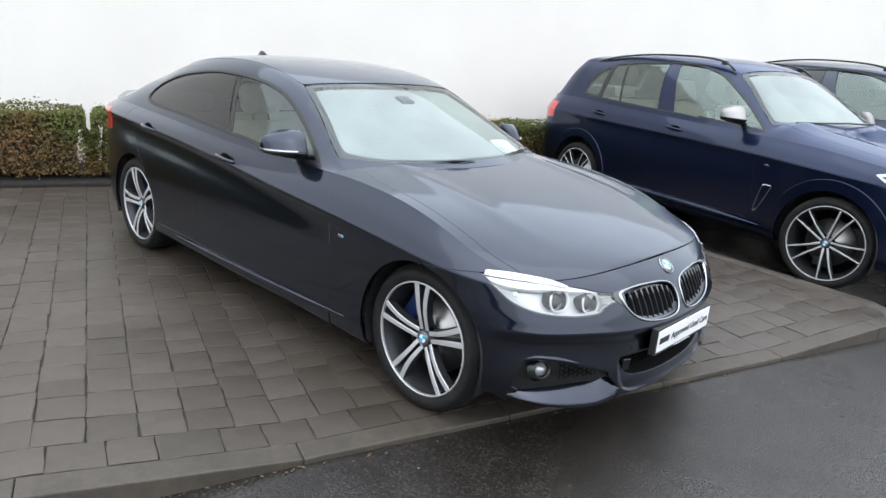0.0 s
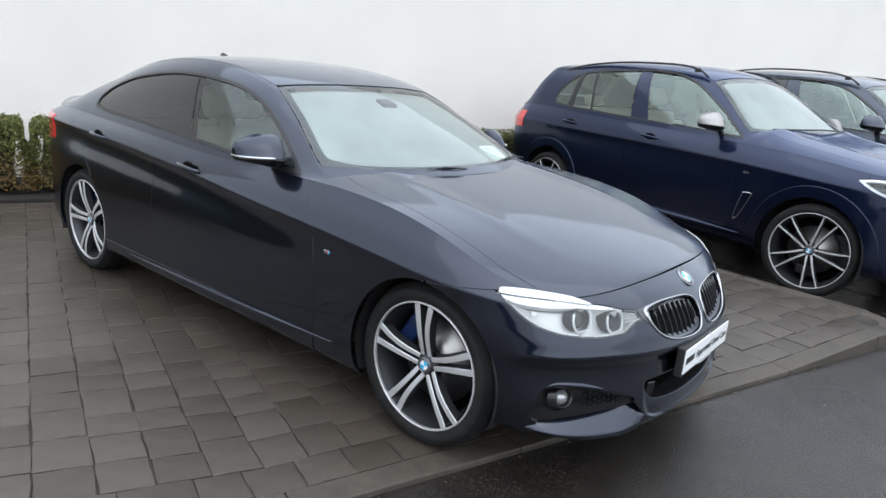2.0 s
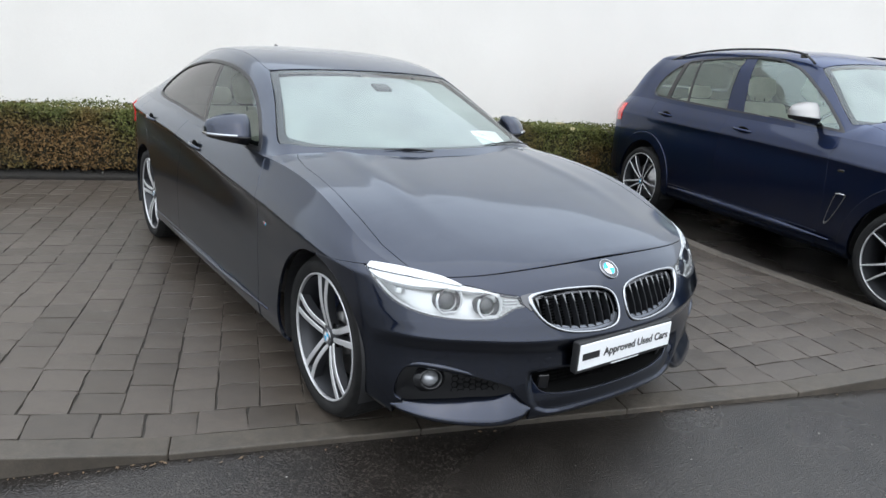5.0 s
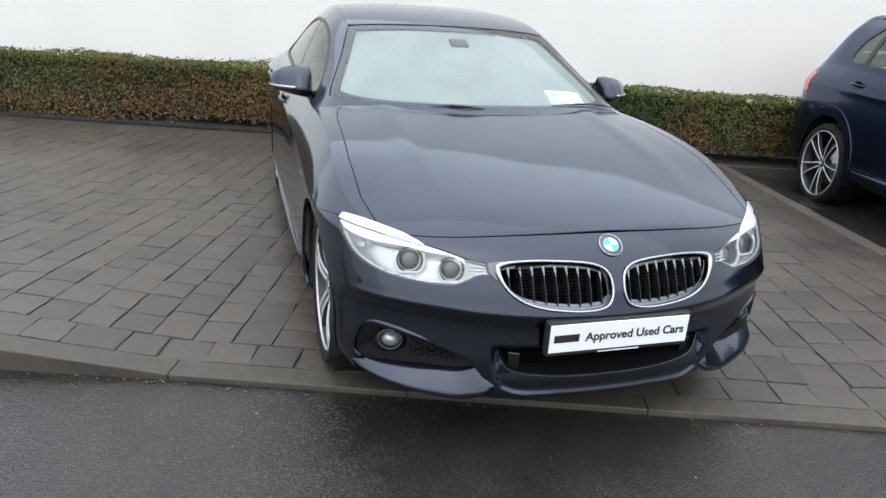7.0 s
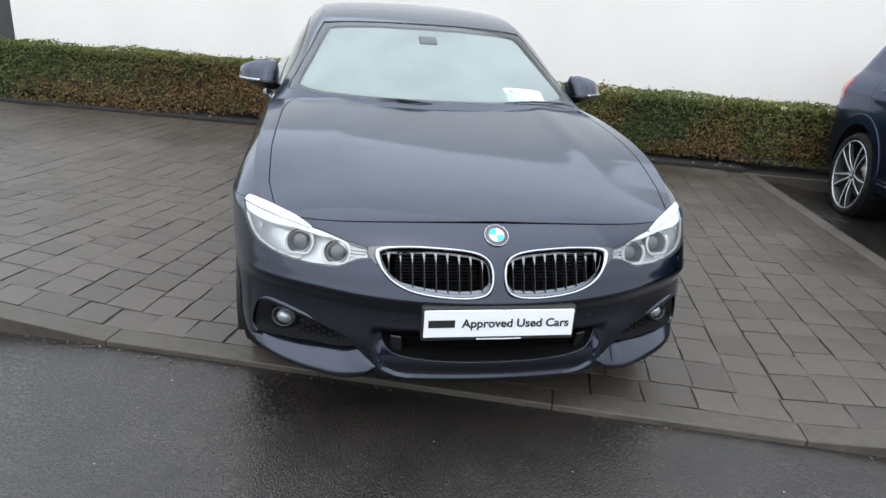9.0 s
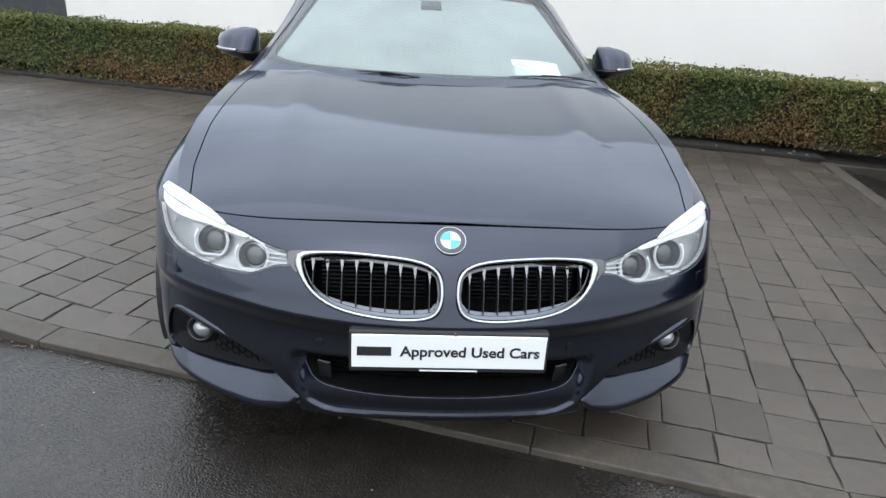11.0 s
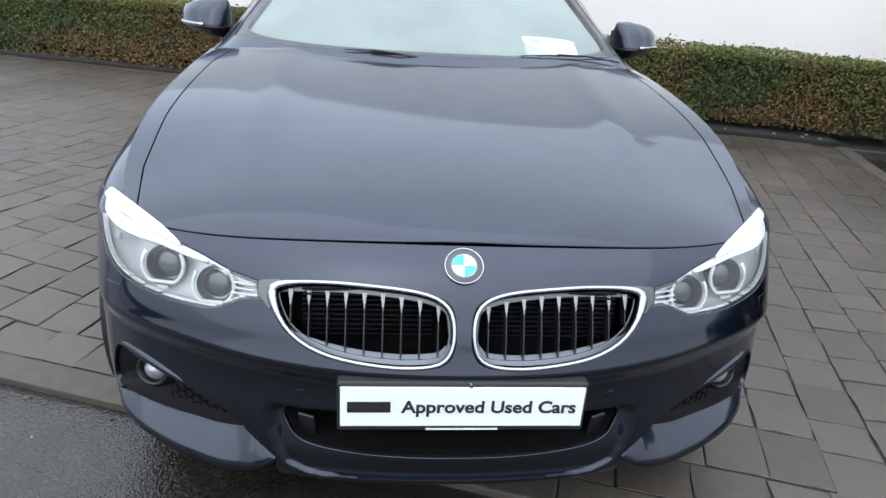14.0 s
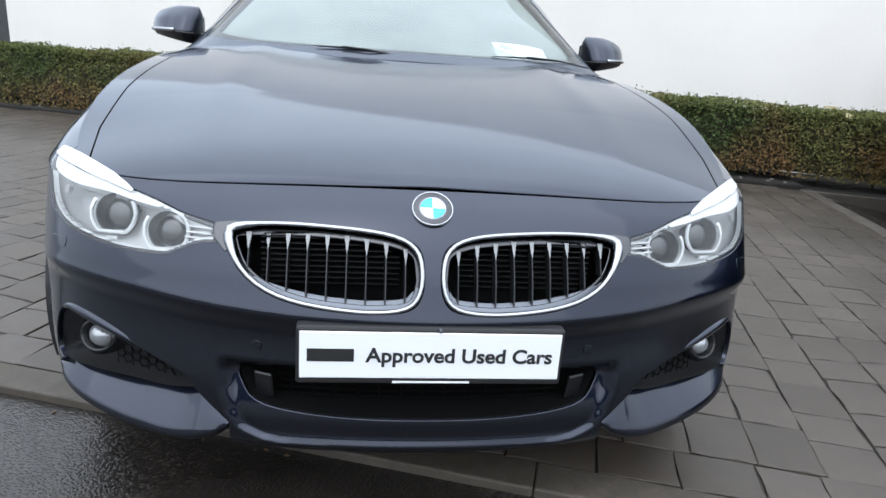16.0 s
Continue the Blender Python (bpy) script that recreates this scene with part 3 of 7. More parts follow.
def outline(points, per=8):
    """A closed smooth outline through points; a point given with a third value 0 stays a corner."""
    p = [np.array(q[:2], float) for q in points]
    sharp = [len(q) > 2 for q in points]
    n, out = len(p), []
    for i in range(n):
        a, b = p[i], p[(i + 1) % n]
        ta = (b - a) if sharp[i] else (b - p[i - 1]) / 2
        tb = (b - a) if sharp[(i + 1) % n] else (p[(i + 2) % n] - a) / 2
        for t in np.linspace(0, 1, per, endpoint=False):
            out.append((2 * t**3 - 3 * t**2 + 1) * a + (t**3 - 2 * t**2 + t) * ta + (-2 * t**3 + 3 * t**2) * b + (t**3 - t**2) * tb)
    return np.array(out)


def inside(poly, x, y):
    """Signed distance to a closed polygon: negative inside."""
    a, b = poly, np.roll(poly, -1, 0)
    best, wind = np.full(len(x), 1e9), np.zeros(len(x), bool)
    for (ax, ay), (bx, by) in zip(a, b):
        ex, ey = bx - ax, by - ay
        t = np.clip(((x - ax) * ex + (y - ay) * ey) / (ex * ex + ey * ey + 1e-15), 0, 1)
        best = np.minimum(best, np.hypot(x - ax - t * ex, y - ay - t * ey))
        if ay != by:
            wind ^= ((ay > y) != (by > y)) & (x < ex * (y - ay) / ey + ax)
    return np.where(wind, -best, best)


def line_side(points, x, y):
    """Signed distance to an open line through points: negative on its left."""
    best, sign = np.full(len(x), 1e9), np.zeros(len(x))
    for i, ((ax, ay), (bx, by)) in enumerate(zip(points[:-1], points[1:])):
        ex, ey = bx - ax, by - ay
        t = ((x - ax) * ex + (y - ay) * ey) / (ex * ex + ey * ey)
        t = np.clip(t, -1e9 if i == 0 else 0, 1e9 if i == len(points) - 2 else 1)
        d = np.hypot(x - ax - t * ex, y - ay - t * ey)
        s = -np.sign(ex * (y - ay) - ey * (x - ax))
        near = d < best
        best, sign = np.where(near, d, best), np.where(near, s, sign)
    return best * sign


class Skin:
    """Triangles with places P, normals N and two surface coordinates A."""

    def __init__(self, P, N, A, F):
        self.P, self.N, self.A, self.F = P, N, A, F

    @classmethod
    def grid(cls, P, A, out):
        """From a grid of places (rows, columns, 3); out: a far point that the normals point away from."""
        du, dv = np.gradient(P, axis=0), np.gradient(P, axis=1)
        N = np.cross(du, dv)
        N /= np.linalg.norm(N, axis=2, keepdims=True) + 1e-12
        nr, nc = P.shape[:2]
        k = np.arange(nr * nc).reshape(nr, nc)
        a, b, c, d = k[:-1, :-1].ravel(), k[1:, :-1].ravel(), k[1:, 1:].ravel(), k[:-1, 1:].ravel()
        F = np.concatenate([np.stack([a, b, c], 1), np.stack([a, c, d], 1)])
        flip = ((P - np.asarray(out)) * N).sum(2).mean() < 0
        if flip:
            N, F = -N, F[:, ::-1]
        return cls(P.reshape(-1, 3), N.reshape(-1, 3), A.reshape(-1, 2), F)

    def keep(self, d):
        """The piece where d (a value at each vertex) is below zero."""
        P, N, A, F = self.P, self.N, self.A, self.F
        d = np.where(np.abs(d) < 1e-7, 1e-7, d)
        ins = d < 0
        cnt = ins[F].sum(1)
        full = F[cnt == 3]
        cut = F[(cnt == 1) | (cnt == 2)]
        e = np.sort(np.concatenate([cut[:, [0, 1]], cut[:, [1, 2]], cut[:, [2, 0]]]), 1)
        e = e[ins[e[:, 0]] != ins[e[:, 1]]]
        e = np.unique(e, axis=0) if len(e) else e.reshape(0, 2)
        t = (d[e[:, 0]] / (d[e[:, 0]] - d[e[:, 1]]))[:, None]
        mixd = lambda X: X[e[:, 0]] * (1 - t) + X[e[:, 1]] * t
        n0 = len(P)
        index = {(i, j): n0 + k for k, (i, j) in enumerate(e.tolist())}
        made = []
        for tri in cut.tolist():
            flags = [ins[v] for v in tri]
            if sum(flags) == 1:
                k = flags.index(True)
                a, b, c = tri[k], tri[k - 2], tri[k - 1]
                made.append((a, index[tuple(sorted((a, b)))], index[tuple(sorted((a, c)))]))
            else:
                k = flags.index(False)
                a, b, c = tri[k], tri[k - 2], tri[k - 1]
                ab, ac = index[tuple(sorted((a, b)))], index[tuple(sorted((a, c)))]
                made += [(ab, b, c), (ab, c, ac)]
        P, N, A = np.r_[P, mixd(P)], np.r_[N, mixd(N)], np.r_[A, mixd(A)]
        F = np.r_[full, np.array(made, int).reshape(-1, 3)]
        used, F = np.unique(F, return_inverse=True)
        return Skin(P[used], N[used], A[used], F.reshape(-1, 3))

    def moved(self, by):
        """Shifted along its normals (by: metres, or a value at each vertex)."""
        return Skin(self.P + self.N * np.reshape(by, (-1, 1)), self.N, self.A, self.F)

    def shifted(self, v):
        return Skin(self.P + np.asarray(v, float), self.N, self.A, self.F)

    def mirror(self):
        f = np.array([-1, 1, 1])
        return Skin(self.P * f, self.N * f, self.A, self.F[:, ::-1])

    def __add__(self, other):
        return Skin(np.r_[self.P, other.P], np.r_[self.N, other.N], np.r_[self.A, other.A], np.r_[self.F, other.F + len(self.P)])

    def rim(self):
        """The boundary edges, in the faces' direction."""
        e = np.concatenate([self.F[:, [0, 1]], self.F[:, [1, 2]], self.F[:, [2, 0]]])
        n = len(self.P)
        code, back = e[:, 0] * n + e[:, 1], e[:, 1] * n + e[:, 0]
        return e[~np.isin(code, back)]

    def edged(self, depth=0.012, round_off=0.0025):
        """With its border turned inwards, like folded sheet metal."""
        e = self.rim()
        e = e[(np.abs(self.P[e, 0]) > 1e-4).any(1)]     # the two halves meet at the centre line
        if not len(e):
            return self
        ids, inv = np.unique(e, return_inverse=True)
        inv = inv.reshape(-1, 2)
        along = np.zeros((len(ids), 3))
        for k in (0, 1):
            np.add.at(along, inv[:, k], self.P[e[:, 1]] - self.P[e[:, 0]])
        outw = np.cross(along, self.N[ids])
        outw /= np.linalg.norm(outw, axis=1, keepdims=True) + 1e-12
        p, nrm = self.P[ids], self.N[ids]
        rings_p = [p, p + outw * round_off * 0.7 - nrm * round_off * 0.35, p + outw * round_off - nrm * round_off * 1.2, p + outw * round_off - nrm * depth]
        rings_n = [nrm, nrm * 0.7 + outw * 0.7, outw, outw]
        P, N, A, F, base = [self.P], [self.N], [self.A], [self.F], len(self.P)
        for rp, rn in zip(rings_p, rings_n):
            P.append(rp), N.append(rn / (np.linalg.norm(rn, axis=1, keepdims=True) + 1e-12)), A.append(self.A[ids])
        m = len(ids)
        for r in range(3):
            a0, a1 = base + r * m + inv[:, 0], base + r * m + inv[:, 1]
            b0, b1 = a0 + m, a1 + m
            F += [np.stack([a1, a0, b0], 1), np.stack([a1, b0, b1], 1)]
        return Skin(np.concatenate(P), np.concatenate(N), np.concatenate(A), np.concatenate(F))

    def mesh(self, name, mat):
        me = bpy.data.meshes.new(name)
        nf = len(self.F)
        me.vertices.add(len(self.P))
        me.vertices.foreach_set("co", self.P.astype(np.float32).ravel())
        me.loops.add(nf * 3)
        me.loops.foreach_set("vertex_index", self.F.astype(np.int32).ravel())
        me.polygons.add(nf)
        me.polygons.foreach_set("loop_start", np.arange(0, nf * 3, 3, dtype=np.int32))
        me.update(calc_edges=True)
        me.materials.append(mat)
        me.shade_smooth()
        n = self.N / (np.linalg.norm(self.N, axis=1, keepdims=True) + 1e-12)
        me.normals_split_custom_set_from_vertices(n.astype(np.float32))
        return me


def body_skin(S):
    """The right-hand half of the lower body, from the nose's centre round the flank to the tail's centre; x is positive here."""
    plan, edge, bot = np.array(S["plan"]), np.array(S["edge"]), np.array(S["bottom"])
    full = np.concatenate([plan, edge, bot[:, None]], 1)
    back = full[1:4][::-1] * [-1, 1, 1, 1, 1]
    tail = full[-4:-1][::-1] * [-1, 1, 1, 1, 1]
    ctrl = np.concatenate([back, full, tail])
    s = np.r_[0, np.cumsum(np.hypot(*np.diff(ctrl[:, :2], axis=0).T))]
    s -= s[3]
    end = s[-4]
    fine, coarse = S["step"]
    u = np.r_[np.arange(0, S["fine_to"], fine), np.linspace(S["fine_to"], end, int((end - S["fine_to"]) / coarse))]
    row = spline(s, ctrl, u)
    xy, zed, inset, zb = row[:, :2], row[:, 2], row[:, 3], row[:, 4]
    d = np.gradient(xy, axis=0)
    d /= np.linalg.norm(d, axis=1, keepdims=True)
    nrm = np.stack([-d[:, 1], d[:, 0]], 1)      # inward in plan
    if nrm[len(nrm) // 2, 0] > 0:
        nrm = -nrm
    v = np.linspace(0, 1, S["rows"])
    front = easy(*zip(*S["front_profile"]), v)
    wf = easy([0, S["blend"][0], S["blend"][1], end], [1, 1, 0, 0], u)
    yy = xy[:, 1]
    crease = easy(*zip(*S["crease"]), yy)       # the height of the flank's crease
    fc = np.clip((crease - zb) / (zed - zb), 0.4, 0.97)
    side = np.zeros((len(u), len(v)))
    flank = S["flank"]                          # offsets: sill, low, middle, recess, crease, upper
    deep = easy(*zip(*S["recess"]), yy)
    for i in range(len(u)):
        c = fc[i]
        low = easy([0, 0.05, 0.2, 0.52 * c, 0.68 * c, 0.925 * c, c], [flank[0], flank[1], flank[2], flank[3], flank[3] + 0.3 * flank[4] * deep[i], flank[4] * deep[i] + flank[5], flank[5]], v)
        up = easy([c, c + 0.45 * (1 - c), 1], [flank[5], flank[5] + 0.36 * (inset[i] - flank[5]), inset[i]], v)
        side[i] = np.where(v < c, low, up)
    off = wf[:, None] * (front[None] * inset[:, None]) + (1 - wf)[:, None] * side
    z = zb[:, None] + (zed - zb)[:, None] * v[None]
    if "ledge" in S:                            # the shelf across the nose: proud above, undercut below
        over = z - easy(*zip(*S["ledge"]), u)[:, None]
        fade = easy([0, 0.78, 1.02, end], [1, 1, 0, 0], u)[:, None]
        under = smooth01(-over / 0.055) * (1 - 0.55 * smooth01((-over - 0.06) / 0.13))
        off = off + fade * np.where(over > 0, -0.013 * np.exp(-over / 0.05), -0.013 + 0.023 * under)
        bay = np.interp(z, [0.196, 0.206, 0.216, 0.236, 0.268, 0.315, 0.40], [0.0, 0.26, 0.340, 0.385, 0.407, 0.418, 0.424])
        apron = smooth01((bay - u[:, None]) / 0.034) * smooth01((0.385 - z) / 0.035) * smooth01((z - 0.198) / 0.030)      # the recessed field round the lower intake
        inner = smooth01((0.43 - u[:, None]) / 0.13)
        curl = wf[:, None] * front[None] * inset[:, None] * (z < 0.40)
        off = off + apron * (0.010 + 0.020 * smooth01((z - 0.25) / 0.10)) + inner * (0.012 * smooth01((0.206 - z) / 0.014) - 0.85 * curl)
    P = np.stack([xy[:, :1] + nrm[:, :1] * off, xy[:, 1:] + nrm[:, 1:] * off, z], 2)
    P[0, :, 0] = 0.0
    P[-1, :, 0] = 0.0
    A = np.stack(np.broadcast_arrays(u[:, None], v[None]), 2)
    sk = Skin.grid(P, A, (0, 1.4, 0.5))
    N = sk.N.reshape(P.shape)
    N[0, :, 0] = N[-1, :, 0] = 0
    sk.edge_line = P[:, -1]
    return sk


def bonnet_skin(S, edge_line):
    """The bonnet's crowned surface between its edges; both halves. A: x as a share of the half width, and y."""
    k = edge_line[:, 1] < S["bonnet_to"]
    e = edge_line[k]
    t = np.linspace(-1, 1, 121)
    zc = easy(*zip(*S["bonnet_line"]), e[:, 1])
    zc = np.maximum(zc, e[:, 2])
    at = np.abs(t)
    X = e[:, :1] * t[None]
    power = np.interp(e[:, 1:2], [-0.1, 0.5], S["bonnet_power"])       # flatter towards the screen
    crown = 1 - at[None]**power
    ridge = S["ridge"] * np.exp(-((at - 0.62) / 0.07) ** 2)[None] * np.clip((e[:, 1:2] + 0.45) / 0.6, 0, 1)
    Z = e[:, 2:3] + (zc[:, None] - e[:, 2:3]) * crown + ridge
    Y = np.broadcast_to(e[:, 1:2], X.shape) 
    P = np.stack([X, Y, Z], 2)
    A = np.stack([np.broadcast_to(t[None], X.shape), Y], 2)
    return Skin.grid(P, A, (0, 0, -2))


def cabin_skin(S, edge_line):
    """Glasshouse and roof, right-hand half, x positive; A: station along the car, and share from belt to roof centre."""
    i0 = np.argmax(edge_line[:, 0])
    side = edge_line[edge_line[:, 1] > S["cabin"][0] - 0.1]
    order = np.argsort(side[:, 1])
    side = side[order]
    y = np.linspace(S["cabin"][0], S["cabin"][1], S["cabin_cols"])
    top = spline(*zip(*S["roof_line"]), y)
    bow = easy(*zip(*S["bow"]), y)
    y0 = y + bow * 1.3
    wb, zb = np.interp(y0, side[:, 1], side[:, 0]), np.interp(y0, side[:, 1], side[:, 2])
    lean = easy(*zip(*S["lean"]), y)            # how far the cantrail stands in from the belt
    rise = top - zb
    w = np.linspace(0, 1, 90)
    P = np.zeros((len(y), len(w), 3))
    for i in range(len(y)):
        x1 = wb[i] - lean[i]
        h = rise[i]
        kx = [wb[i], wb[i] - 0.36 * lean[i], wb[i] - 0.74 * lean[i], x1 - 0.015, x1 - 0.07, 0.55 * x1, 0.25 * x1, 0.0]
        kz = S["roof_rise"]
        kw = [0.0, 0.16, 0.31, 0.40, 0.47, 0.68, 0.85, 1.0]
        P[i, :, 0] = easy(kw, kx, w)
        P[i, :, 2] = zb[i] + h * easy(kw, kz, w)
        P[i, :, 1] = y[i] + bow[i] * (P[i, :, 0] / 0.72) ** 2
    A = np.stack(np.broadcast_arrays(y[:, None], w[None]), 2)
    sk = Skin.grid(P, A, (0, 1.8, 0.3))
    return sk


def pair(name, skin, mat, parent, label="", depth=0.014, round_off=0.0025):
    """The same panel on both flanks."""
    out = []
    for s in (skin, skin.mirror()):
        out.append(part(name, (s.edged(depth, round_off) if depth else s).mesh(name, mat), mat, parent, label))
    return out


def whole(name, skin, mat, parent, label="", depth=0.014, round_off=0.0025):
    """A panel across the centre line."""
    s = skin + skin.mirror()
    return part(name, (s.edged(depth, round_off) if depth else s).mesh(name, mat), mat, parent, label)


def gap(*ds, w=0.0023):
    """The union of cuts, with half a shut line's width."""
    out = ds[0]
    for d in ds[1:]:
        out = np.maximum(out, d)
    return out + w


def ring_bm(poly3, radius, sides=8):
    return tube_bm(poly3, radius, sides, closed=True)


# ---- wheels ----
def spoke_arm(bm, angle, o0, o1, r0, r1, w0, w1, z_hub, z_rim, thick, bend=0.0):
    """One arm of a spoke: a polished face with dark flanks, from hub to rim; o0 and o1: how far it runs beside its spoke's middle line."""
    n, rows = 11, []
    c, s = math.cos(angle), math.sin(angle)
    for i in range(n):
        t = i / (n - 1)
        off = o0 + (o1 - o0) * t + bend * math.sin(math.pi * t)
        r = r0 + (r1 - r0) * t
        w = w0 + (w1 - w0) * t
        z = z_hub + (z_rim - z_hub) * t + 0.012 * math.sin(math.pi * t)
        ring = []
        for o, zz in ((-w * 0.5 - 0.005, z - thick), (-w * 0.5, z - 0.003), (-w * 0.5 + 0.0025, z), (w * 0.5 - 0.0025, z), (w * 0.5, z - 0.003), (w * 0.5 + 0.005, z - thick)):
            ring.append(bm.verts.new((r * c - (off + o) * s, r * s + (off + o) * c, zz)))
        rows.append(ring)
    for p, q in zip(rows[:-1], rows[1:]):
        for k in range(5):
            f = bm.faces.new((p[k], q[k], q[k + 1], p[k + 1]))
            f.material_index = 0 if 1 <= k <= 3 else 1
            f.smooth = False


def build_wheel(W):
    """A wheel with its axis along z and its face towards +z, as an empty with parts."""
    R, rim, wd = W["tyre"], W["rim"], W["width"]
    root = new("wheel")
    h = wd / 2
    tyre = lathe_bm([(rim - 0.012, h - 0.018), (rim + 0.003, h - 0.004), (rim + 0.016, h + 0.006), ((R + rim) / 2 + 0.012, h + 0.010), (R - 0.022, h + 0.002), (R - 0.008, h - 0.012), (R - 0.001, h - 0.032),
                     (R, 0.0), (R - 0.001, -h + 0.032), (R - 0.008, -h + 0.012), (R - 0.03, -h), (rim, -h + 0.005)], 96)
    t = part("tyre", tyre, RUBBER, root, "black low-profile tyre", True)
    for k in range(40):
        a = 2 * math.pi * k / 40
        block = bmesh.new()
        bmesh.ops.create_cube(block, size=1.0, matrix=Matrix.Rotation(a, 4, "Z") @ pose(R - 0.006, 0, 0, 0, 0, 0) @ Matrix.Diagonal((0.013, 0.036 * R / 0.33, wd - 0.05, 1)))
        part("tread_block", block, RUBBER, t)
    part("rim_lip", lathe_bm([(rim - W["lip"], h - 0.016), (rim - W["lip"] + 0.001, h - 0.001), (rim - W["lip"] * 0.6, h + 0.002), (rim - 0.001, h + 0.003), (rim + 0.003, h + 0.001), (rim + 0.003, h - 0.014)], 96), ALLOY, root, "polished bright rim lip", True)
    part("barrel", lathe_bm([(rim - 0.012, h - 0.004), (rim - 0.022, h - 0.028), (rim - 0.034, h - 0.06), (rim - 0.040, -h + 0.03), (rim - 0.010, -h)], 72), ALLOY_DARK, root, "", True)
    # near-black disc behind the spokes, in the cavity shade
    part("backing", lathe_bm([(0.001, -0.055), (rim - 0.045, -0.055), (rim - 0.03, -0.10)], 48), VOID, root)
    disc = lathe_bm([(0.001, h - 0.085), (0.085, h - 0.085), (0.088, h - 0.105), (W["disc"], h - 0.105), (W["disc"], h - 0.13)], 64)
    part("brake_disc", disc, DISC, root, "bare steel brake disc", True)
    cal = box_bm(-0.075, 0.075, W["disc"] - 0.055, W["disc"] + 0.022, h - 0.135, h - 0.072, 0.016, 3)
    cal.transform(Matrix.Rotation(radians(W["caliper_angle"]), 4, "Z"))
    part("brake_caliper", cal, W["caliper"], root, W["caliper_label"])
    zf = h - 0.012
    hub = lathe_bm([(0.001, zf - 0.008), (0.033, zf - 0.008), (0.038, zf - 0.014), (0.050, zf - 0.024), (0.060, zf - 0.034), (0.062, zf - 0.05), (0.05, zf - 0.07)], 48)
    part("hub", hub, ALLOY_DARK, root, "", True)
    for k in range(5):
        a = 2 * math.pi * (k + 0.5) / 5 + W["turn"]
        # near-black disc drawn as a shaded bolt hole
        hole_disc = lathe_bm([(0.001, -0.021), (0.010, -0.021), (0.0125, -0.019), (0.0135, -0.026)], 12)
        hole_disc.transform(Matrix.Translation((0.056 * math.cos(a), 0.056 * math.sin(a), zf + 0.001)))
        part("bolt_hole", hole_disc, VOID, root)
    for k in range(5):
        a = 2 * math.pi * k / 5 + W["turn"]
        me = bpy.data.meshes.new("spoke")
        bm = bmesh.new()
        for s in (-1, 1):
            spoke_arm(bm, a, s * W["offset"][0], s * W["offset"][1], 0.037, rim - 0.004, W["arm"][0], W["arm"][1], zf - 0.014, h - 0.004, 0.034, s * W["bend"])
        bm.to_mesh(me)
        bm.free()
        me.materials.append(ALLOY)
        me.materials.append(ALLOY_DARK)
        part("spoke", me, ALLOY, root, "polished double spoke with dark grey flanks")
        if W["web"]:
            for s in (-1, 1):
                web = bmesh.new()
                spoke_arm(web, a, s * W["offset"][1] * 0.75, s * W["web"], rim * 0.52, rim - 0.012, 0.010, 0.016, zf - 0.016, h - 0.008, 0.02, 0.0)
                me2 = bpy.data.meshes.new("spoke_branch")
                web.to_mesh(me2)
                web.free()
                me2.materials.append(ALLOY_DARK)
                me2.materials.append(ALLOY_DARK)
                part("spoke_branch", me2, ALLOY_DARK, root)
    badge(root, Matrix.Translation((0, 0, zf - 0.005)), 0.031, "centre_cap")
    v = tube_bm([(rim - 0.03, 0, h - 0.05), (rim - 0.045, 0, h - 0.03)], 0.004, 6)
    v.transform(Matrix.Rotation(W["turn"] + 2.4, 4, "Z"))
    part("valve", v, BLACK_MATT, root)
    return root


def badge(parent, m, r, name="roundel"):
    """A round enamel badge of plain coloured fields: grey ring, blue and white quarters, bright rim; it faces +z."""
    base = part(name, lathe_bm([(0.0005, 0.0), (r * 0.97, 0.0), (r, -0.002), (r, -0.006)], 48), BADGE_GREY, parent, "round enamel badge with blue and white quarters", True)
    base.matrix_local = m
    part("badge_rim", lathe_bm([(r * 0.94, 0.0), (r * 0.97, 0.0016), (r * 1.01, 0.0), (r * 1.01, -0.005)], 48), CHROME, base, "", True)
    part("badge_ring", lathe_bm([(r * 0.60, 0.0), (r * 0.62, 0.0012), (r * 0.645, 0.0012), (r * 0.66, 0.0)], 48), CHROME, base, "", True)
    for k in range(4):
        bm = bmesh.new()
        pts = [(0, 0)] + [(r * 0.6 * math.cos(math.pi / 2 * (k + t / 8)), r * 0.6 * math.sin(math.pi / 2 * (k + t / 8))) for t in range(9)]
        bm.faces.new([bm.verts.new((x, y, 0.0009)) for x, y in pts])
        part("badge_quarter", bm, BADGE_WHITE if k % 2 == 0 else BADGE_BLUE, base)
    return base

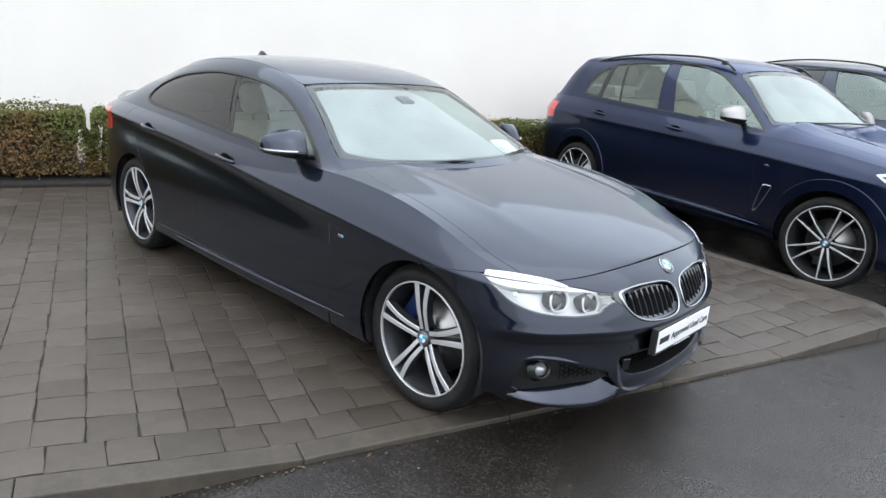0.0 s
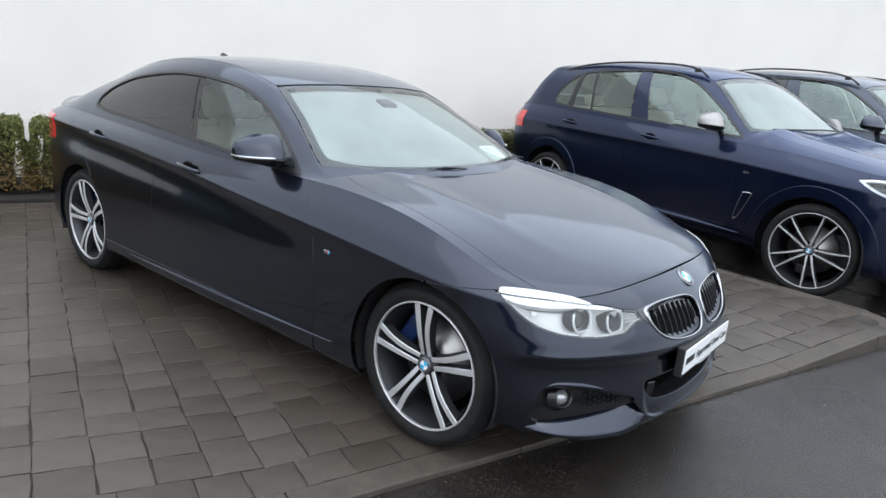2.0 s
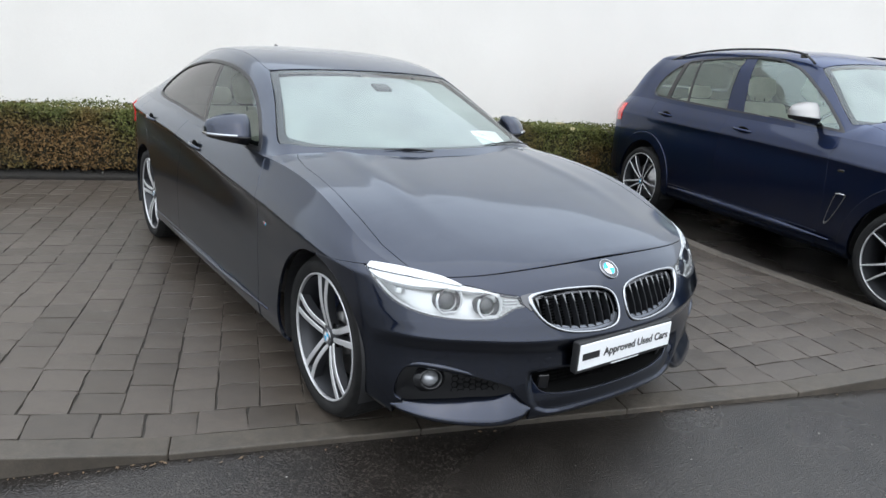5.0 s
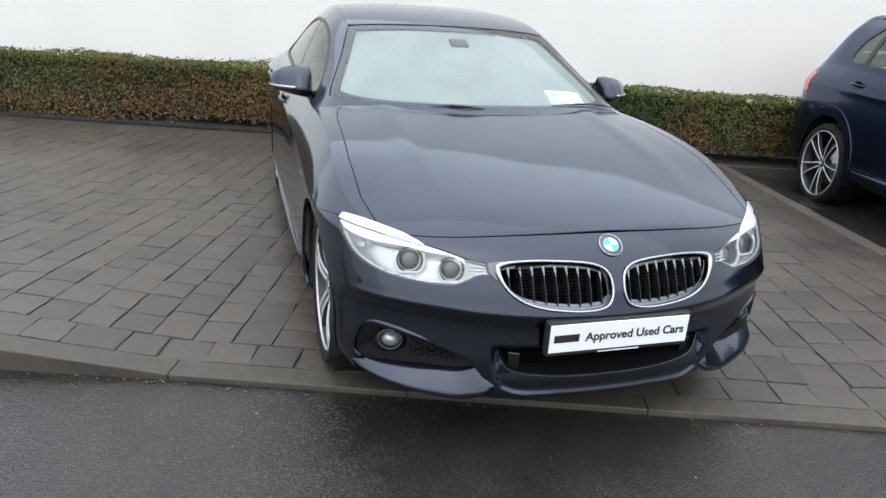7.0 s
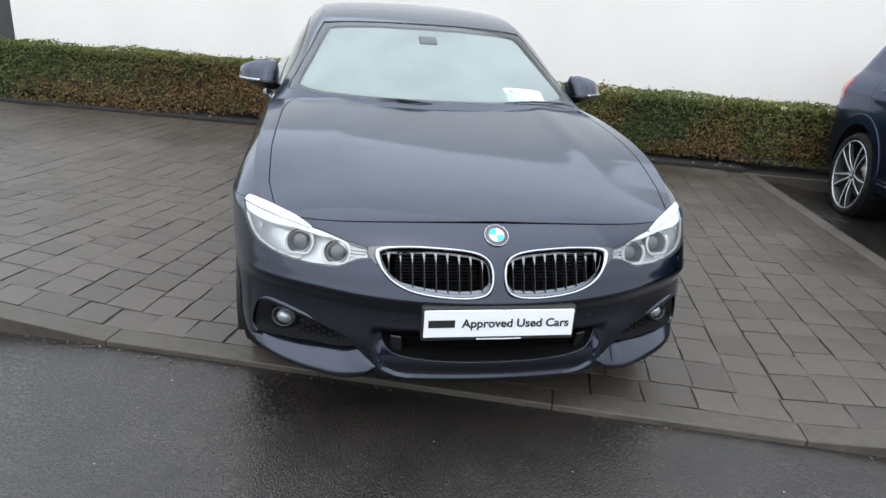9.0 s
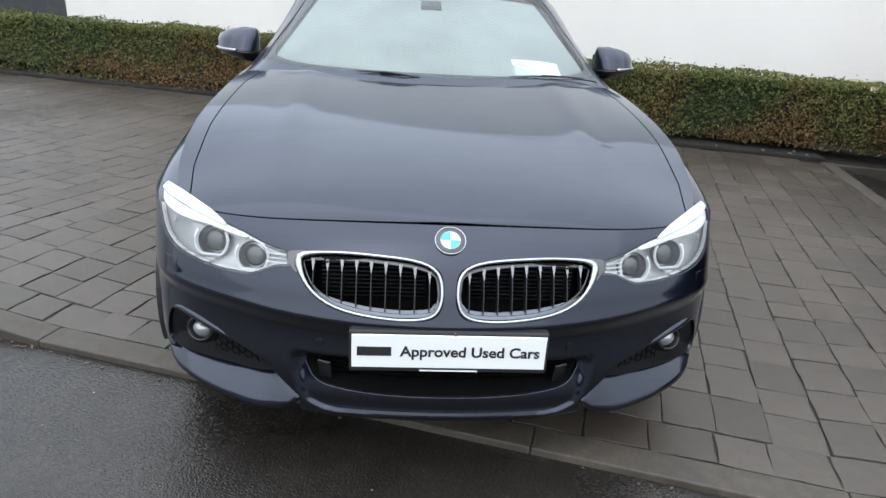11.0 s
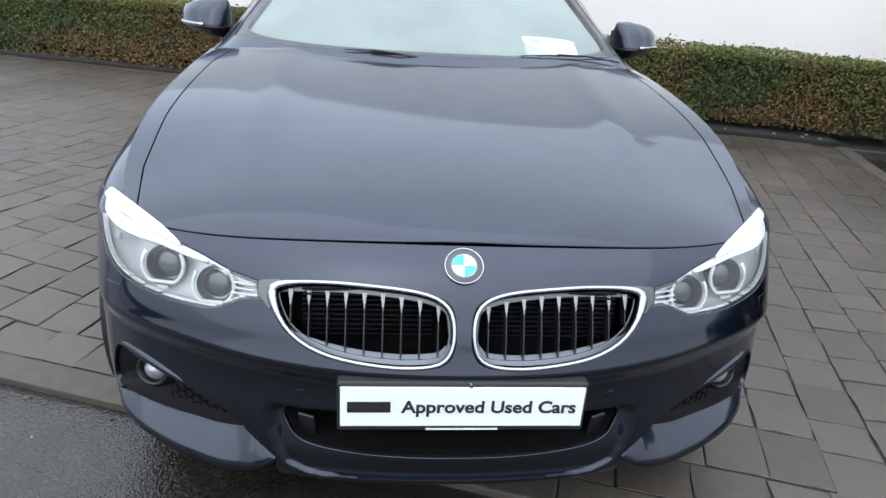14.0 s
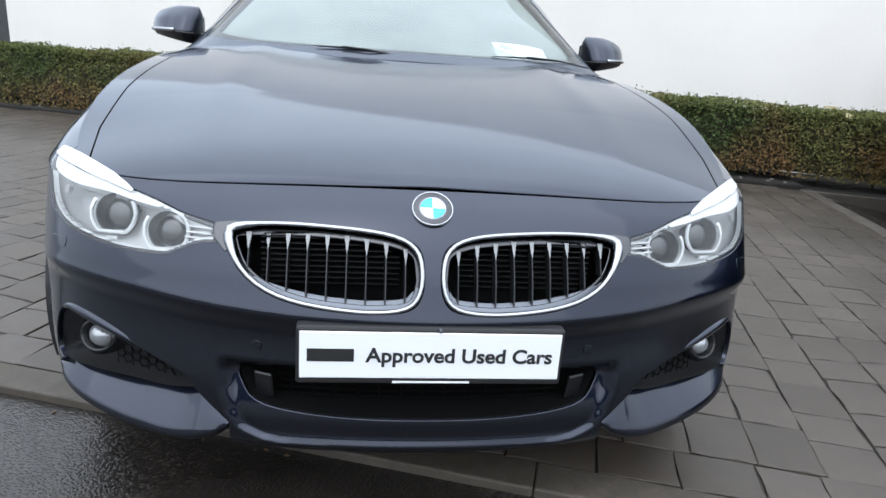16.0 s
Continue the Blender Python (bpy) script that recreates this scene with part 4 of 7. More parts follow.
# ---- the dark coupe ----
COUPE = dict(
    plan=[(0, -0.745), (0.22, -0.733), (0.43, -0.690), (0.61, -0.615), (0.779, -0.491), (0.872, -0.304), (0.904, -0.085), (0.902, 0.25), (0.896, 0.7),
          (0.899, 1.4), (0.903, 2.2), (0.908, 2.75), (0.885, 3.16), (0.81, 3.47), (0.65, 3.70), (0.33, 3.81), (0, 3.83)],
    edge=[(0.714, 0.155), (0.711, 0.152), (0.703, 0.137), (0.694, 0.110), (0.697, 0.086), (0.736, 0.084), (0.810, 0.090), (0.882, 0.096), (0.912, 0.088),
          (0.915, 0.078), (0.950, 0.088), (0.972, 0.11), (0.985, 0.11), (0.985, 0.10), (0.98, 0.10), (0.975, 0.09), (0.975, 0.09)],
    bottom=[0.190, 0.190, 0.190, 0.190, 0.200, 0.235, 0.215, 0.18, 0.18, 0.18, 0.185, 0.19, 0.20, 0.22, 0.22, 0.22, 0.22],
    front_profile=[(0, 0.10), (0.06, 0.02), (0.2, 0.0), (0.5, 0.0), (0.68, 0.12), (0.78, 0.28), (0.86, 0.46), (0.93, 0.68), (1, 1.0)],
    crease=[(-0.8, 0.64), (0.0, 0.70), (0.5, 0.735), (1.0, 0.77), (1.7, 0.835), (2.5, 0.888), (3.3, 0.915), (3.9, 0.92)],
    recess=[(-0.4, 0.0), (0.25, 0.0), (0.9, 0.7), (1.6, 1.0), (2.8, 1.0), (3.3, 0.3), (3.9, 0.0)],
    flank=[0.045, 0.014, 0.0, 0.002, 0.028, 0.006],
    ledge=[(0, 0.487), (0.2, 0.489), (0.43, 0.498), (0.62, 0.508), (0.85, 0.512), (1.05, 0.505), (1.35, 0.50)],
    blend=(0.72, 1.25), step=(0.006, 0.015), fine_to=1.35, rows=110,
    bonnet_to=0.90, bonnet_power=(2.6, 4.6), ridge=0.006,
    bonnet_line=[(-0.60, 0.712), (-0.55, 0.733), (-0.4, 0.782), (-0.1, 0.850), (0.2, 0.900), (0.45, 0.936), (0.7, 0.965)],
    cabin=(0.42, 3.80), cabin_cols=240,
    roof_line=[(0.42, 0.935), (0.7, 1.066), (1.0, 1.195), (1.25, 1.293), (1.5, 1.354), (1.8, 1.390), (2.1, 1.394), (2.5, 1.356), (2.9, 1.255), (3.3, 1.105), (3.52, 1.038), (3.70, 1.030), (3.80, 0.985)],
    bow=[(0.42, 0.22), (1.2, 0.10), (1.7, 0.0), (2.4, 0.0), (3.3, -0.1), (3.80, -0.14)],
    lean=[(0.42, 0.09), (1.0, 0.165), (1.7, 0.205), (2.4, 0.225), (2.9, 0.215), (3.3, 0.14), (3.80, 0.06)],
    roof_rise=[0.0, 0.36, 0.67, 0.855, 0.93, 0.98, 0.996, 1.0],
)
LAMP = outline([(1.055, 0.703, 0), (0.868, 0.694), (0.735, 0.681), (0.609, 0.663), (0.518, 0.644), (0.446, 0.634, 0), (0.430, 0.602, 0), (0.469, 0.597), (0.497, 0.586), (0.539, 0.569),
                (0.602, 0.566), (0.679, 0.568), (0.80, 0.582), (0.91, 0.613), (1.0, 0.668)], 6)
BROW = outline([(1.055, 0.701, 0), (0.868, 0.692), (0.735, 0.679), (0.609, 0.661), (0.53, 0.645, 0), (0.62, 0.651), (0.72, 0.661), (0.85, 0.665), (0.96, 0.674), (1.01, 0.684)], 6)
KIDNEY = outline([(0.388, 0.634), (0.31, 0.644), (0.227, 0.647), (0.142, 0.644), (0.069, 0.635), (0.027, 0.616), (0.016, 0.580), (0.019, 0.536), (0.041, 0.508), (0.10, 0.500), (0.161, 0.500), (0.245, 0.507),
                  (0.318, 0.526), (0.370, 0.562), (0.395, 0.610)], 6)
FOG_POCKET = outline([(0.868, 0.278), (0.862, 0.36), (0.820, 0.402), (0.72, 0.400), (0.60, 0.372), (0.480, 0.332), (0.460, 0.308, 0), (0.53, 0.298), (0.62, 0.297), (0.74, 0.288)], 6)
INTAKE = outline([(-0.1, 0.366, 0), (0.30, 0.365), (0.365, 0.356), (0.366, 0.325), (0.32, 0.284), (0.15, 0.267), (-0.1, 0.265, 0)], 5)
BLADE_CUT = outline([(0.885, 0.250, 0), (0.84, 0.272), (0.74, 0.286), (0.62, 0.296), (0.53, 0.299), (0.463, 0.308, 0), (0.392, 0.242, 0), (0.392, 0.10, 0), (0.89, 0.10, 0)], 5)
ARCH_F, ARCH_R = (-0.010, 0.328, 0.345), (2.813, 0.328, 0.345)
DOOR_FRONT = [(0.72, 1.0), (0.695, 0.90), (0.635, 0.80), (0.590, 0.60), (0.565, 0.38), (0.585, 0.10)]
DOOR_MID = [(1.93, 1.2), (1.93, 0.55), (1.90, 0.10)]
DOOR_REAR = [(2.98, 1.2), (2.90, 0.90), (2.72, 0.72), (2.52, 0.52), (2.44, 0.36), (2.44, 0.10)]
SILL_TOP = [(-1.0, 0.265), (4.5, 0.285)]
GLASS_LINE = outline([(2.755, 1.016), (2.875, 1.062), (2.806, 1.148), (2.574, 1.226), (2.243, 1.273), (1.995, 1.287), (1.696, 1.279), (1.447, 1.247), (1.275, 1.194), (1.082, 1.094), (0.900, 0.985),
                      (0.80, 0.925, 0), (1.0, 0.926), (1.326, 0.944), (1.563, 0.961), (2.19, 0.995)], 6)


def arch_cut(P, arch):
    return np.hypot(P[:, 1] - arch[0], P[:, 2] - arch[1]) - arch[2]


def flanks(S, sk, car, paint, doors, arches, sill, bumper_line, label=""):
    """Wing, doors, sill, quarter panel and tail bumper of both flanks."""
    P = sk.P
    y, z = P[:, 1], P[:, 2]
    af, ar = arch_cut(P, arches[0]), arch_cut(P, arches[1])
    front, mid, rear = (line_side(d, y, z) for d in doors)       # negative: towards the tail
    low = line_side(sill, y, z)                                   # negative: above the sill
    bump = bumper_line(sk)                                        # negative: on the front bumper
    made = {}
    made["wing"] = pair("wing", sk.keep(gap(-bump, -front, -af, np.where(y < S["seam_from"], (sk.A[:, 1] - 0.992) * 0.5, -1.0))), paint, car)
    made["front_door"] = pair("front_door", sk.keep(gap(front, -mid, low)), paint, car)
    made["rear_door"] = pair("rear_door", sk.keep(gap(mid, -rear, low, -ar)), paint, car)
    made["sill"] = pair("sill", sk.keep(gap(front, -low, -af, -ar, y - arches[1][0])).moved(0.004), paint, car)
    made["quarter_panel"] = pair("quarter_panel", sk.keep(gap(rear, -ar, y - S["tail_seam"])), paint, car)
    made["rear_bumper"] = whole("rear_bumper", sk.keep(gap(S["tail_seam"] - y, -ar)), paint, car)
    # near-black strips laid behind the shut lines stand in for the gaps' shade
    for shut in (front, mid, rear):
        pair("door_gap_shade", sk.keep(gap(np.abs(shut) - 0.011, low, -ar, w=0.0)).moved(-0.0042), VOID, car, "dark strip drawn as the shade in a door gap", 0)
    return made


def arch_liner(car, x, arch, inner=0.26):
    """The dark tub inside a wheel arch, with the folded lip."""
    bm = bmesh.new()
    n, r = 28, arch[2]
    a0 = [math.pi * (-0.12 + 1.24 * k / n) for k in range(n + 1)]
    s = 1 if x > 0 else -1
    rings = []
    for xx, rr in ((x, r + 0.002), (x - s * 0.02, r + 0.004), (x - s * inner, r + 0.01)):
        rings.append([bm.verts.new((xx, arch[0] + rr * math.cos(a), arch[1] + rr * math.sin(a))) for a in a0])
    for p, q in zip(rings[:-1], rings[1:]):
        for k in range(n):
            bm.faces.new((p[k], p[k + 1], q[k + 1], q[k]))
    bm.faces.new(rings[-1])
    return part("wheel_arch_liner", bm, BLACK_MATT, car)


def underbody(car, S, half, y0, y1, z0, z1):
    """The dark floor pan that closes the car from below."""
    part("floor_pan", box_bm(-half, half, y0, y1, z0, z1, 0.03, 2), BLACK_MATT, car)


def cabin_parts(S, cb, car, paint, D):
    """Pillars, roof, windows and seals."""
    P, st = cb.P, cb.A[:, 0]
    x, y, z = np.abs(P[:, 0]), P[:, 1], P[:, 2]
    dlo = inside(D["glass_line"], y, z)
    dlo = np.where(x < 0.25, 1.0, dlo)                             # side view: flank only
    screen = inside(D["screen"], x, st)
    back = inside(D["back_glass"], x, st)
    roof = inside(D["roof"], x, st)
    pair("side_frame", cb.keep(gap(-dlo, -screen, -back, -roof, st - D["tail"])), paint, car, "", 0.045)
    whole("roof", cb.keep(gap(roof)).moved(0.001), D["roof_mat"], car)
    ws = whole("windscreen", cb.keep(gap(screen, w=0.004)).moved(-0.003), GLASS, car, "clear windscreen mirroring the pale sky", 0.004)
    band = inside(D["screen_inner"], x, st)
    # printed border, its colour greyed for the mirrored sky
    whole("screen_band", cb.keep(gap(screen, -band, w=0.004)).moved(-0.006), BAND, ws, "dark printed glass border", 0)
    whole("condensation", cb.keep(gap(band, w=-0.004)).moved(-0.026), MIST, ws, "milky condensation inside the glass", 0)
    whole("rear_window", cb.keep(gap(back, w=0.004)).moved(-0.003), GLASS_DARK, car, "dark tinted rear window", 0.004)
    front = line_side(D["pillar"][0], y, z)                        # negative: behind the line
    rear = line_side(D["pillar"][1], y, z)
    pair("front_window", cb.keep(gap(dlo, -front, w=0.007)).moved(-0.006), D["front_glass"], car, D["front_label"], 0)
    pair("rear_side_window", cb.keep(gap(dlo, rear, w=0.007)).moved(-0.006), D["rear_glass"], car, D["rear_label"], 0)
    for ob in [o for o in car.children if o.name.startswith(("windscreen", "front_window", "rear_side_window", "rear_window"))]:
        ob.visible_shadow = False
    pair("door_pillar", cb.keep(gap(dlo, front, -rear, w=0.001)).moved(-0.0055), D["pillar_mat"], car, "dark pillar cover", 0.002)
    pair("window_seal", cb.keep(gap(dlo - 0.003, -dlo - 0.011, w=0.0)).moved(0.0015), D["seal_mat"], car, "black window surround", 0.008)


def door_handle(car, sk, y, z, mat, length=0.20, reach=0.018):
    """A bar handle over a near-black ellipsoid, drawn as the shade of the scooped grip, on both doors."""
    d = np.hypot(sk.P[:, 1] - y, (sk.P[:, 2] - z)) + (sk.P[:, 0] < 0.5) * 9
    i = d.argmin()
    p, n = sk.P[i], sk.N[i]
    for s in (1, -1):
        base = np.array([s * p[0], p[1], p[2]])
        nn = Vector((s * n[0], n[1], n[2]))
        cup = bmesh.new()
        bmesh.ops.create_uvsphere(cup, u_segments=20, v_segments=10, radius=1.0, matrix=Matrix.Diagonal((0.005, length * 0.27, 0.026, 1)))
        hob = part("door_handle", tube_bm([(base[0] + s * (reach * math.sin(math.pi * min(1, max(0, t)))) ** 1.0, base[1] + (t - 0.5) * length, base[2] + 0.004 + (0.5 - t) * -0.016) for t in [k / 12 for k in range(13)]],
                                          [0.006 + 0.006 * math.sin(math.pi * k / 12) ** 0.5 for k in range(13)], 10, flat=1.0), mat, car, "", True)
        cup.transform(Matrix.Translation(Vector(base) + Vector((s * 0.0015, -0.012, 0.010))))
        part("grip_shade", cup, VOID, hob, "", True)


def door_mirror(car, x, y, z, cap_mat, scale=1.0, signal=True, tall=1.0):
    """Exterior mirrors on short arms: cap, dark lower half, mirror glass, turn-signal strip."""
    for s in (1, -1):
        root = new("door_mirror")
        root.parent = car
        root.matrix_local = Matrix.Translation((s * x, y, z))
        def shell(z0, z1, grow, mat, name, lab):
            n, m = 22, 12
            bm = bmesh.new()
            rows = []
            for i in range(m + 1):
                t = i / m
                zz = z0 + (z1 - z0) * t
                hh = (zz + 0.042) / 0.104                    # 0 at the bottom, 1 at the top
                prof = 1 - 0.36 * max(0, (hh - 0.60) / 0.40) ** 2.6 - 0.30 * max(0, (0.30 - hh) / 0.30) ** 1.6
                ring = []
                for k in range(n):
                    a = 2 * math.pi * k / n
                    cx, cy = math.cos(a), math.sin(a)
                    w = (abs(cx) ** 2.8 + abs(cy) ** 2.8) ** (-1 / 2.8)
                    px = 0.088 * cx * w * grow * (0.6 + 0.4 * prof)
                    out = min(1.0, max(0.0, (px + 0.088) / 0.176))   # 0 at the door, 1 at the tip
                    depth = (0.120 * (1 - 0.50 * min(1.0, max(0.0, (hh - 0.25) / 0.75))) if cy < 0 else 0.038) * (1 - 0.45 * out ** 1.5)
                    py = depth * prof * cy * w * grow + 0.035 * out
                    taper = (1.06 - 0.50 * max(0.0, (out - 0.35) / 0.65) ** 1.6) if zz > 0 else (1.25 - 0.70 * out)
                    ring.append(bm.verts.new((s * px * scale, py * scale, zz * taper * tall * scale)))
                rows.append(ring)
            for p, q in zip(rows[:-1], rows[1:]):
                for k in range(n):
                    bm.faces.new((p[k], p[(k + 1) % n], q[(k + 1) % n], q[k]))
            bm.faces.new(rows[0][::-1])
            bm.faces.new(rows[-1])
            bmesh.ops.recalc_face_normals(bm, faces=bm.faces[:])
            bm.transform(Matrix.Rotation(s * 0.10, 4, "Z"))
            return part(name, bm, mat, root, lab, True)
        shell(-0.014, 0.062, 1.0, cap_mat, "mirror_cap", "")
        shell(-0.042, -0.012, 1.01, BLACK_GLOSS, "mirror_base", "gloss black lower shell")
        bm = box_bm(min(-0.085 * s, 0.04 * s), max(-0.085 * s, 0.04 * s), 0.0, 0.004, -0.026 * tall, 0.036 * tall, 0.0)
        bm.transform(Matrix.Translation((0, 0.033, 0)) @ Matrix.Diagonal((scale, scale, scale, 1)))
        part("mirror_glass", bm, MIRROR, root)
        if signal:
            pts = []
            for k in range(13):
                out = 1.0 - 0.62 * k / 12                    # from the tip towards the door
                fx = 2 * out - 1
                fy = (1 - abs(fx) ** 2.8) ** (1 / 2.8)
                py = -0.120 * 0.98 * (1 - 0.45 * out ** 1.5) * fy + 0.035 * out
                pts.append(Matrix.Rotation(s * 0.10, 3, "Z") @ Vector((s * 0.088 * fx * scale, (py - 0.001) * scale, -0.010 * scale)))
            part("turn_signal", tube_bm(pts, 0.0065 * scale, 8), CHROME if signal == "chrome" else WHITE_PLASTIC, root, "bright turn-signal strip", True)
        arm = tube_bm([(-s * 0.075 * scale, 0.0, -0.040 * scale), (-s * 0.11 * scale, 0.005, -0.055 * scale), (-s * 0.17 * scale, 0.015, -0.062 * scale)], [0.022 * scale, 0.020 * scale, 0.024 * scale], 10, flat=0.6)
        part("mirror_arm", arm, BLACK_GLOSS, root, "", True)
        tagged(root, "")


def seat(car, x, y, z, lean, mat, wide=0.50, name="front_seat"):
    """A leather seat: cushion, backrest, headrest on two rods."""
    root = new(name)
    root.parent = car
    root.matrix_local = Matrix.Translation((x, y, z))
    part("cushion", box_bm(-wide / 2, wide / 2, -0.30, 0.22, -0.12, 0.03, 0.05, 4), mat, root, "", True)
    tilt = pose(0, 0.20, 0.0, -lean, 0, 0)
    part("backrest", box_bm(-wide / 2, wide / 2, -0.05, 0.10, 0.0, 0.60, 0.06, 5, tilt), mat, root, "", True)
    for s in (-1, 1):
        part("side_bolster", box_bm(s * wide / 2 - 0.045, s * wide / 2 + 0.045, -0.11, 0.06, 0.08, 0.50, 0.04, 4, tilt), mat, root, "", True)
        part("headrest_rod", tube_bm([tilt @ Vector((s * 0.055, 0.03, 0.56)), tilt @ Vector((s * 0.055, 0.03, 0.68))], 0.006, 8), CHROME, root)
    part("headrest", box_bm(-0.135, 0.135, -0.06, 0.06, 0.645, 0.83, 0.05, 5, tilt), mat, root, "", True)
    return root


def rear_bench(car, y, z, lean, mat, half=0.62):
    root = new("rear_bench")
    root.parent = car
    root.matrix_local = Matrix.Translation((0, y, z))
    part("cushion", box_bm(-half, half, -0.42, 0.15, -0.12, 0.03, 0.05, 4), mat, root, "", True)
    tilt = pose(0, 0.13, 0, -lean, 0, 0)
    part("backrest", box_bm(-half, half, -0.05, 0.10, 0, 0.56, 0.06, 5, tilt), mat, root, "", True)
    for x in (-half * 0.6, half * 0.6):
        part("headrest", box_bm(x - 0.13, x + 0.13, -0.05, 0.05, 0.575, 0.70, 0.045, 4, tilt), mat, root, "", True)


def steering_wheel(car, x, y, z):
    m = pose(x, y, z, -62, 0, 0)
    ring = [(0.185 * math.cos(2 * math.pi * k / 40), 0.185 * math.sin(2 * math.pi * k / 40), 0) for k in range(40)]
    bm = tube_bm(ring, 0.015, 8, True)
    bm.transform(m)
    w = part("steering_wheel", bm, BLACK_MATT, car, "black leather steering wheel", True)
    part("steering_boss", box_bm(-0.075, 0.075, -0.06, 0.055, -0.02, 0.02, 0.02, 3, m), BLACK_MATT, w)
    for a, b in ((-0.18, -0.07), (0.07, 0.18)):
        part("steering_spoke", box_bm(a, b, -0.022, 0.018, -0.008, 0.008, 0.006, 2, m), SATIN, w)
    return w


def bumper_seam(sk):
    """Front bumper ends ahead of the front arch, below the line from lamp to arch."""
    y, z = sk.P[:, 1], sk.P[:, 2]
    lamp_line = line_side([(-0.9, 0.705), (-0.29, 0.703), (-0.10, 0.683), (0.3, 0.66)], y, z)   # negative above
    front_top = np.where(sk.A[:, 0] < 0.98, -1.0, -lamp_line)
    return np.maximum(np.maximum(front_top, y - ARCH_F[0]), -1.0)


def build_coupe():
    S = COUPE
    S["tail_seam"], S["seam_from"] = 3.36, -0.46
    sk = body_skin(S)
    bn, cb = bonnet_skin(S, sk.edge_line), cabin_skin(S, sk.edge_line)
    car = thing("coupe_car", "dark blue-black four-door coupe parked on wet sett paving", "car")
    s, v = sk.A.T
    x, y, z = sk.P.T
    lamp, kid = inside(LAMP, s, z), np.where(y < -0.3, inside(KIDNEY, x, z), 1.0)
    fog, intake = inside(FOG_POCKET, s, z), np.where(y < -0.3, inside(INTAKE, x, z), 1.0)
    af = arch_cut(sk.P, ARCH_F)
    bump = bumper_seam(sk)
    # shell panels
    top_gap = np.where(y < 0.62, v - 0.9932, -1.0) * 0.5
    bumper = sk.keep(gap(bump, -lamp, -kid, -fog, -intake, -af, top_gap, -inside(BLADE_CUT, s, z), w=0.0015))
    whole("front_bumper", bumper, PAINT, car, "", 0.045)
    wing_cut = lambda q: np.minimum(bumper_seam(q), inside(LAMP, q.A[:, 0], q.P[:, 2]))
    flanks(S, sk, car, PAINT, (DOOR_FRONT, DOOR_MID, DOOR_REAR), (ARCH_F, ARCH_R), SILL_TOP, wing_cut)
    cut_rear = line_side([(-0.95, 0.79), (-0.84, 0.735), (-0.74, 0.690), (-0.60, 0.632), (-0.3, 0.526), (0, 0.492), (0.3, 0.526), (0.60, 0.632), (0.74, 0.690), (0.84, 0.735), (0.95, 0.79)], bn.P[:, 0], bn.P[:, 1])
    seam = np.abs(bn.P[:, 0]) - np.interp(bn.P[:, 1], [-0.46, -0.40, -0.26, -0.03, 0.30, 0.42, 0.55, 0.64, 0.70], [0.711, 0.725, 0.751, 0.756, 0.742, 0.738, 0.717, 0.680, 0.62])
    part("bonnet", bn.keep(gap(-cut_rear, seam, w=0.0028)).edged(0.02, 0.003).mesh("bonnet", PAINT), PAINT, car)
    for sgn in (1, -1):
        part("wing_top", bn.keep(gap(bn.P[:, 1] - 0.88, -seam, -sgn * bn.P[:, 0], -0.475 - bn.P[:, 1])).mesh("wing_top", PAINT), PAINT, car)
    # dark strip under the bonnet seam: the gap's shade put into colour
    for sgn in (1, -1):
        part("bonnet_seal", bn.keep(gap(np.abs(seam) - 0.010, -cut_rear, -0.44 - bn.P[:, 1], -sgn * bn.P[:, 0], w=0.0)).moved(-0.0045).mesh("bonnet_seal", VOID), VOID, car, "dark strip drawn as the shade in the bonnet gap")
    pair("lamp_gusset", sk.keep(np.maximum(np.maximum(-0.53 - y, y + 0.30), np.maximum(np.maximum(0.90 - v, 0.706 - x), -lamp - 0.004))).moved(-0.0012), PAINT, car)
    # the lamp glass wraps over onto the top of the wing; drawn opaque and pale
    edge_x, edge_y = [0.50, 0.563, 0.61, 0.66, 0.70, 0.764, 0.80, 0.826, 0.86], [-0.640, -0.566, -0.516, -0.470, -0.430, -0.362, -0.318, -0.285, -0.24]
    ahead = y - np.interp(x, edge_x, edge_y)
    over = np.interp(s, [0.50, 0.53, 0.609, 0.735, 0.868, 1.055], [0.642, 0.645, 0.661, 0.679, 0.692, 0.701]) - 0.002 - z
    cap = np.maximum(np.maximum(ahead, over), np.maximum(0.50 - s, s - 1.04))
    pair("brow_edge", sk.keep(cap).moved(0.0022), BROW_PALE, car, "bright upper edge of the headlamp", 0.004, 0.0008)
    for sgn in (1, -1):
        bx = sgn * bn.P[:, 0]
        top = np.maximum(np.maximum(bn.P[:, 1] - np.interp(bx, edge_x, edge_y), 0.58 - bx), bn.P[:, 1] + 0.275)
        part("brow_top", bn.keep(top).moved(0.0022).edged(0.004, 0.0008).mesh("brow_top", BROW_PALE), BROW_PALE, car, "bright upper edge of the headlamp")
    pair("washer_cover", sk.keep(inside(outline([(0.858, 0.555, 0), (0.792, 0.561, 0), (0.792, 0.542, 0), (0.852, 0.539, 0)], 2), s, z)).moved(0.0012), PAINT, car, "", 0.003, 0.0006)
    # kidneys
    tab = np.where(y < -0.3, inside(outline([(0.372, 0.641, 0), (0.418, 0.634, 0), (0.417, 0.612), (0.405, 0.600), (0.394, 0.588, 0), (0.392, 0.604), (0.386, 0.625)], 4), x, z), 1.0)
    pair("grille_tab", sk.keep(tab).moved(0.0022), WEB, car, "satin chrome outer web of the grille surround", 0.006)
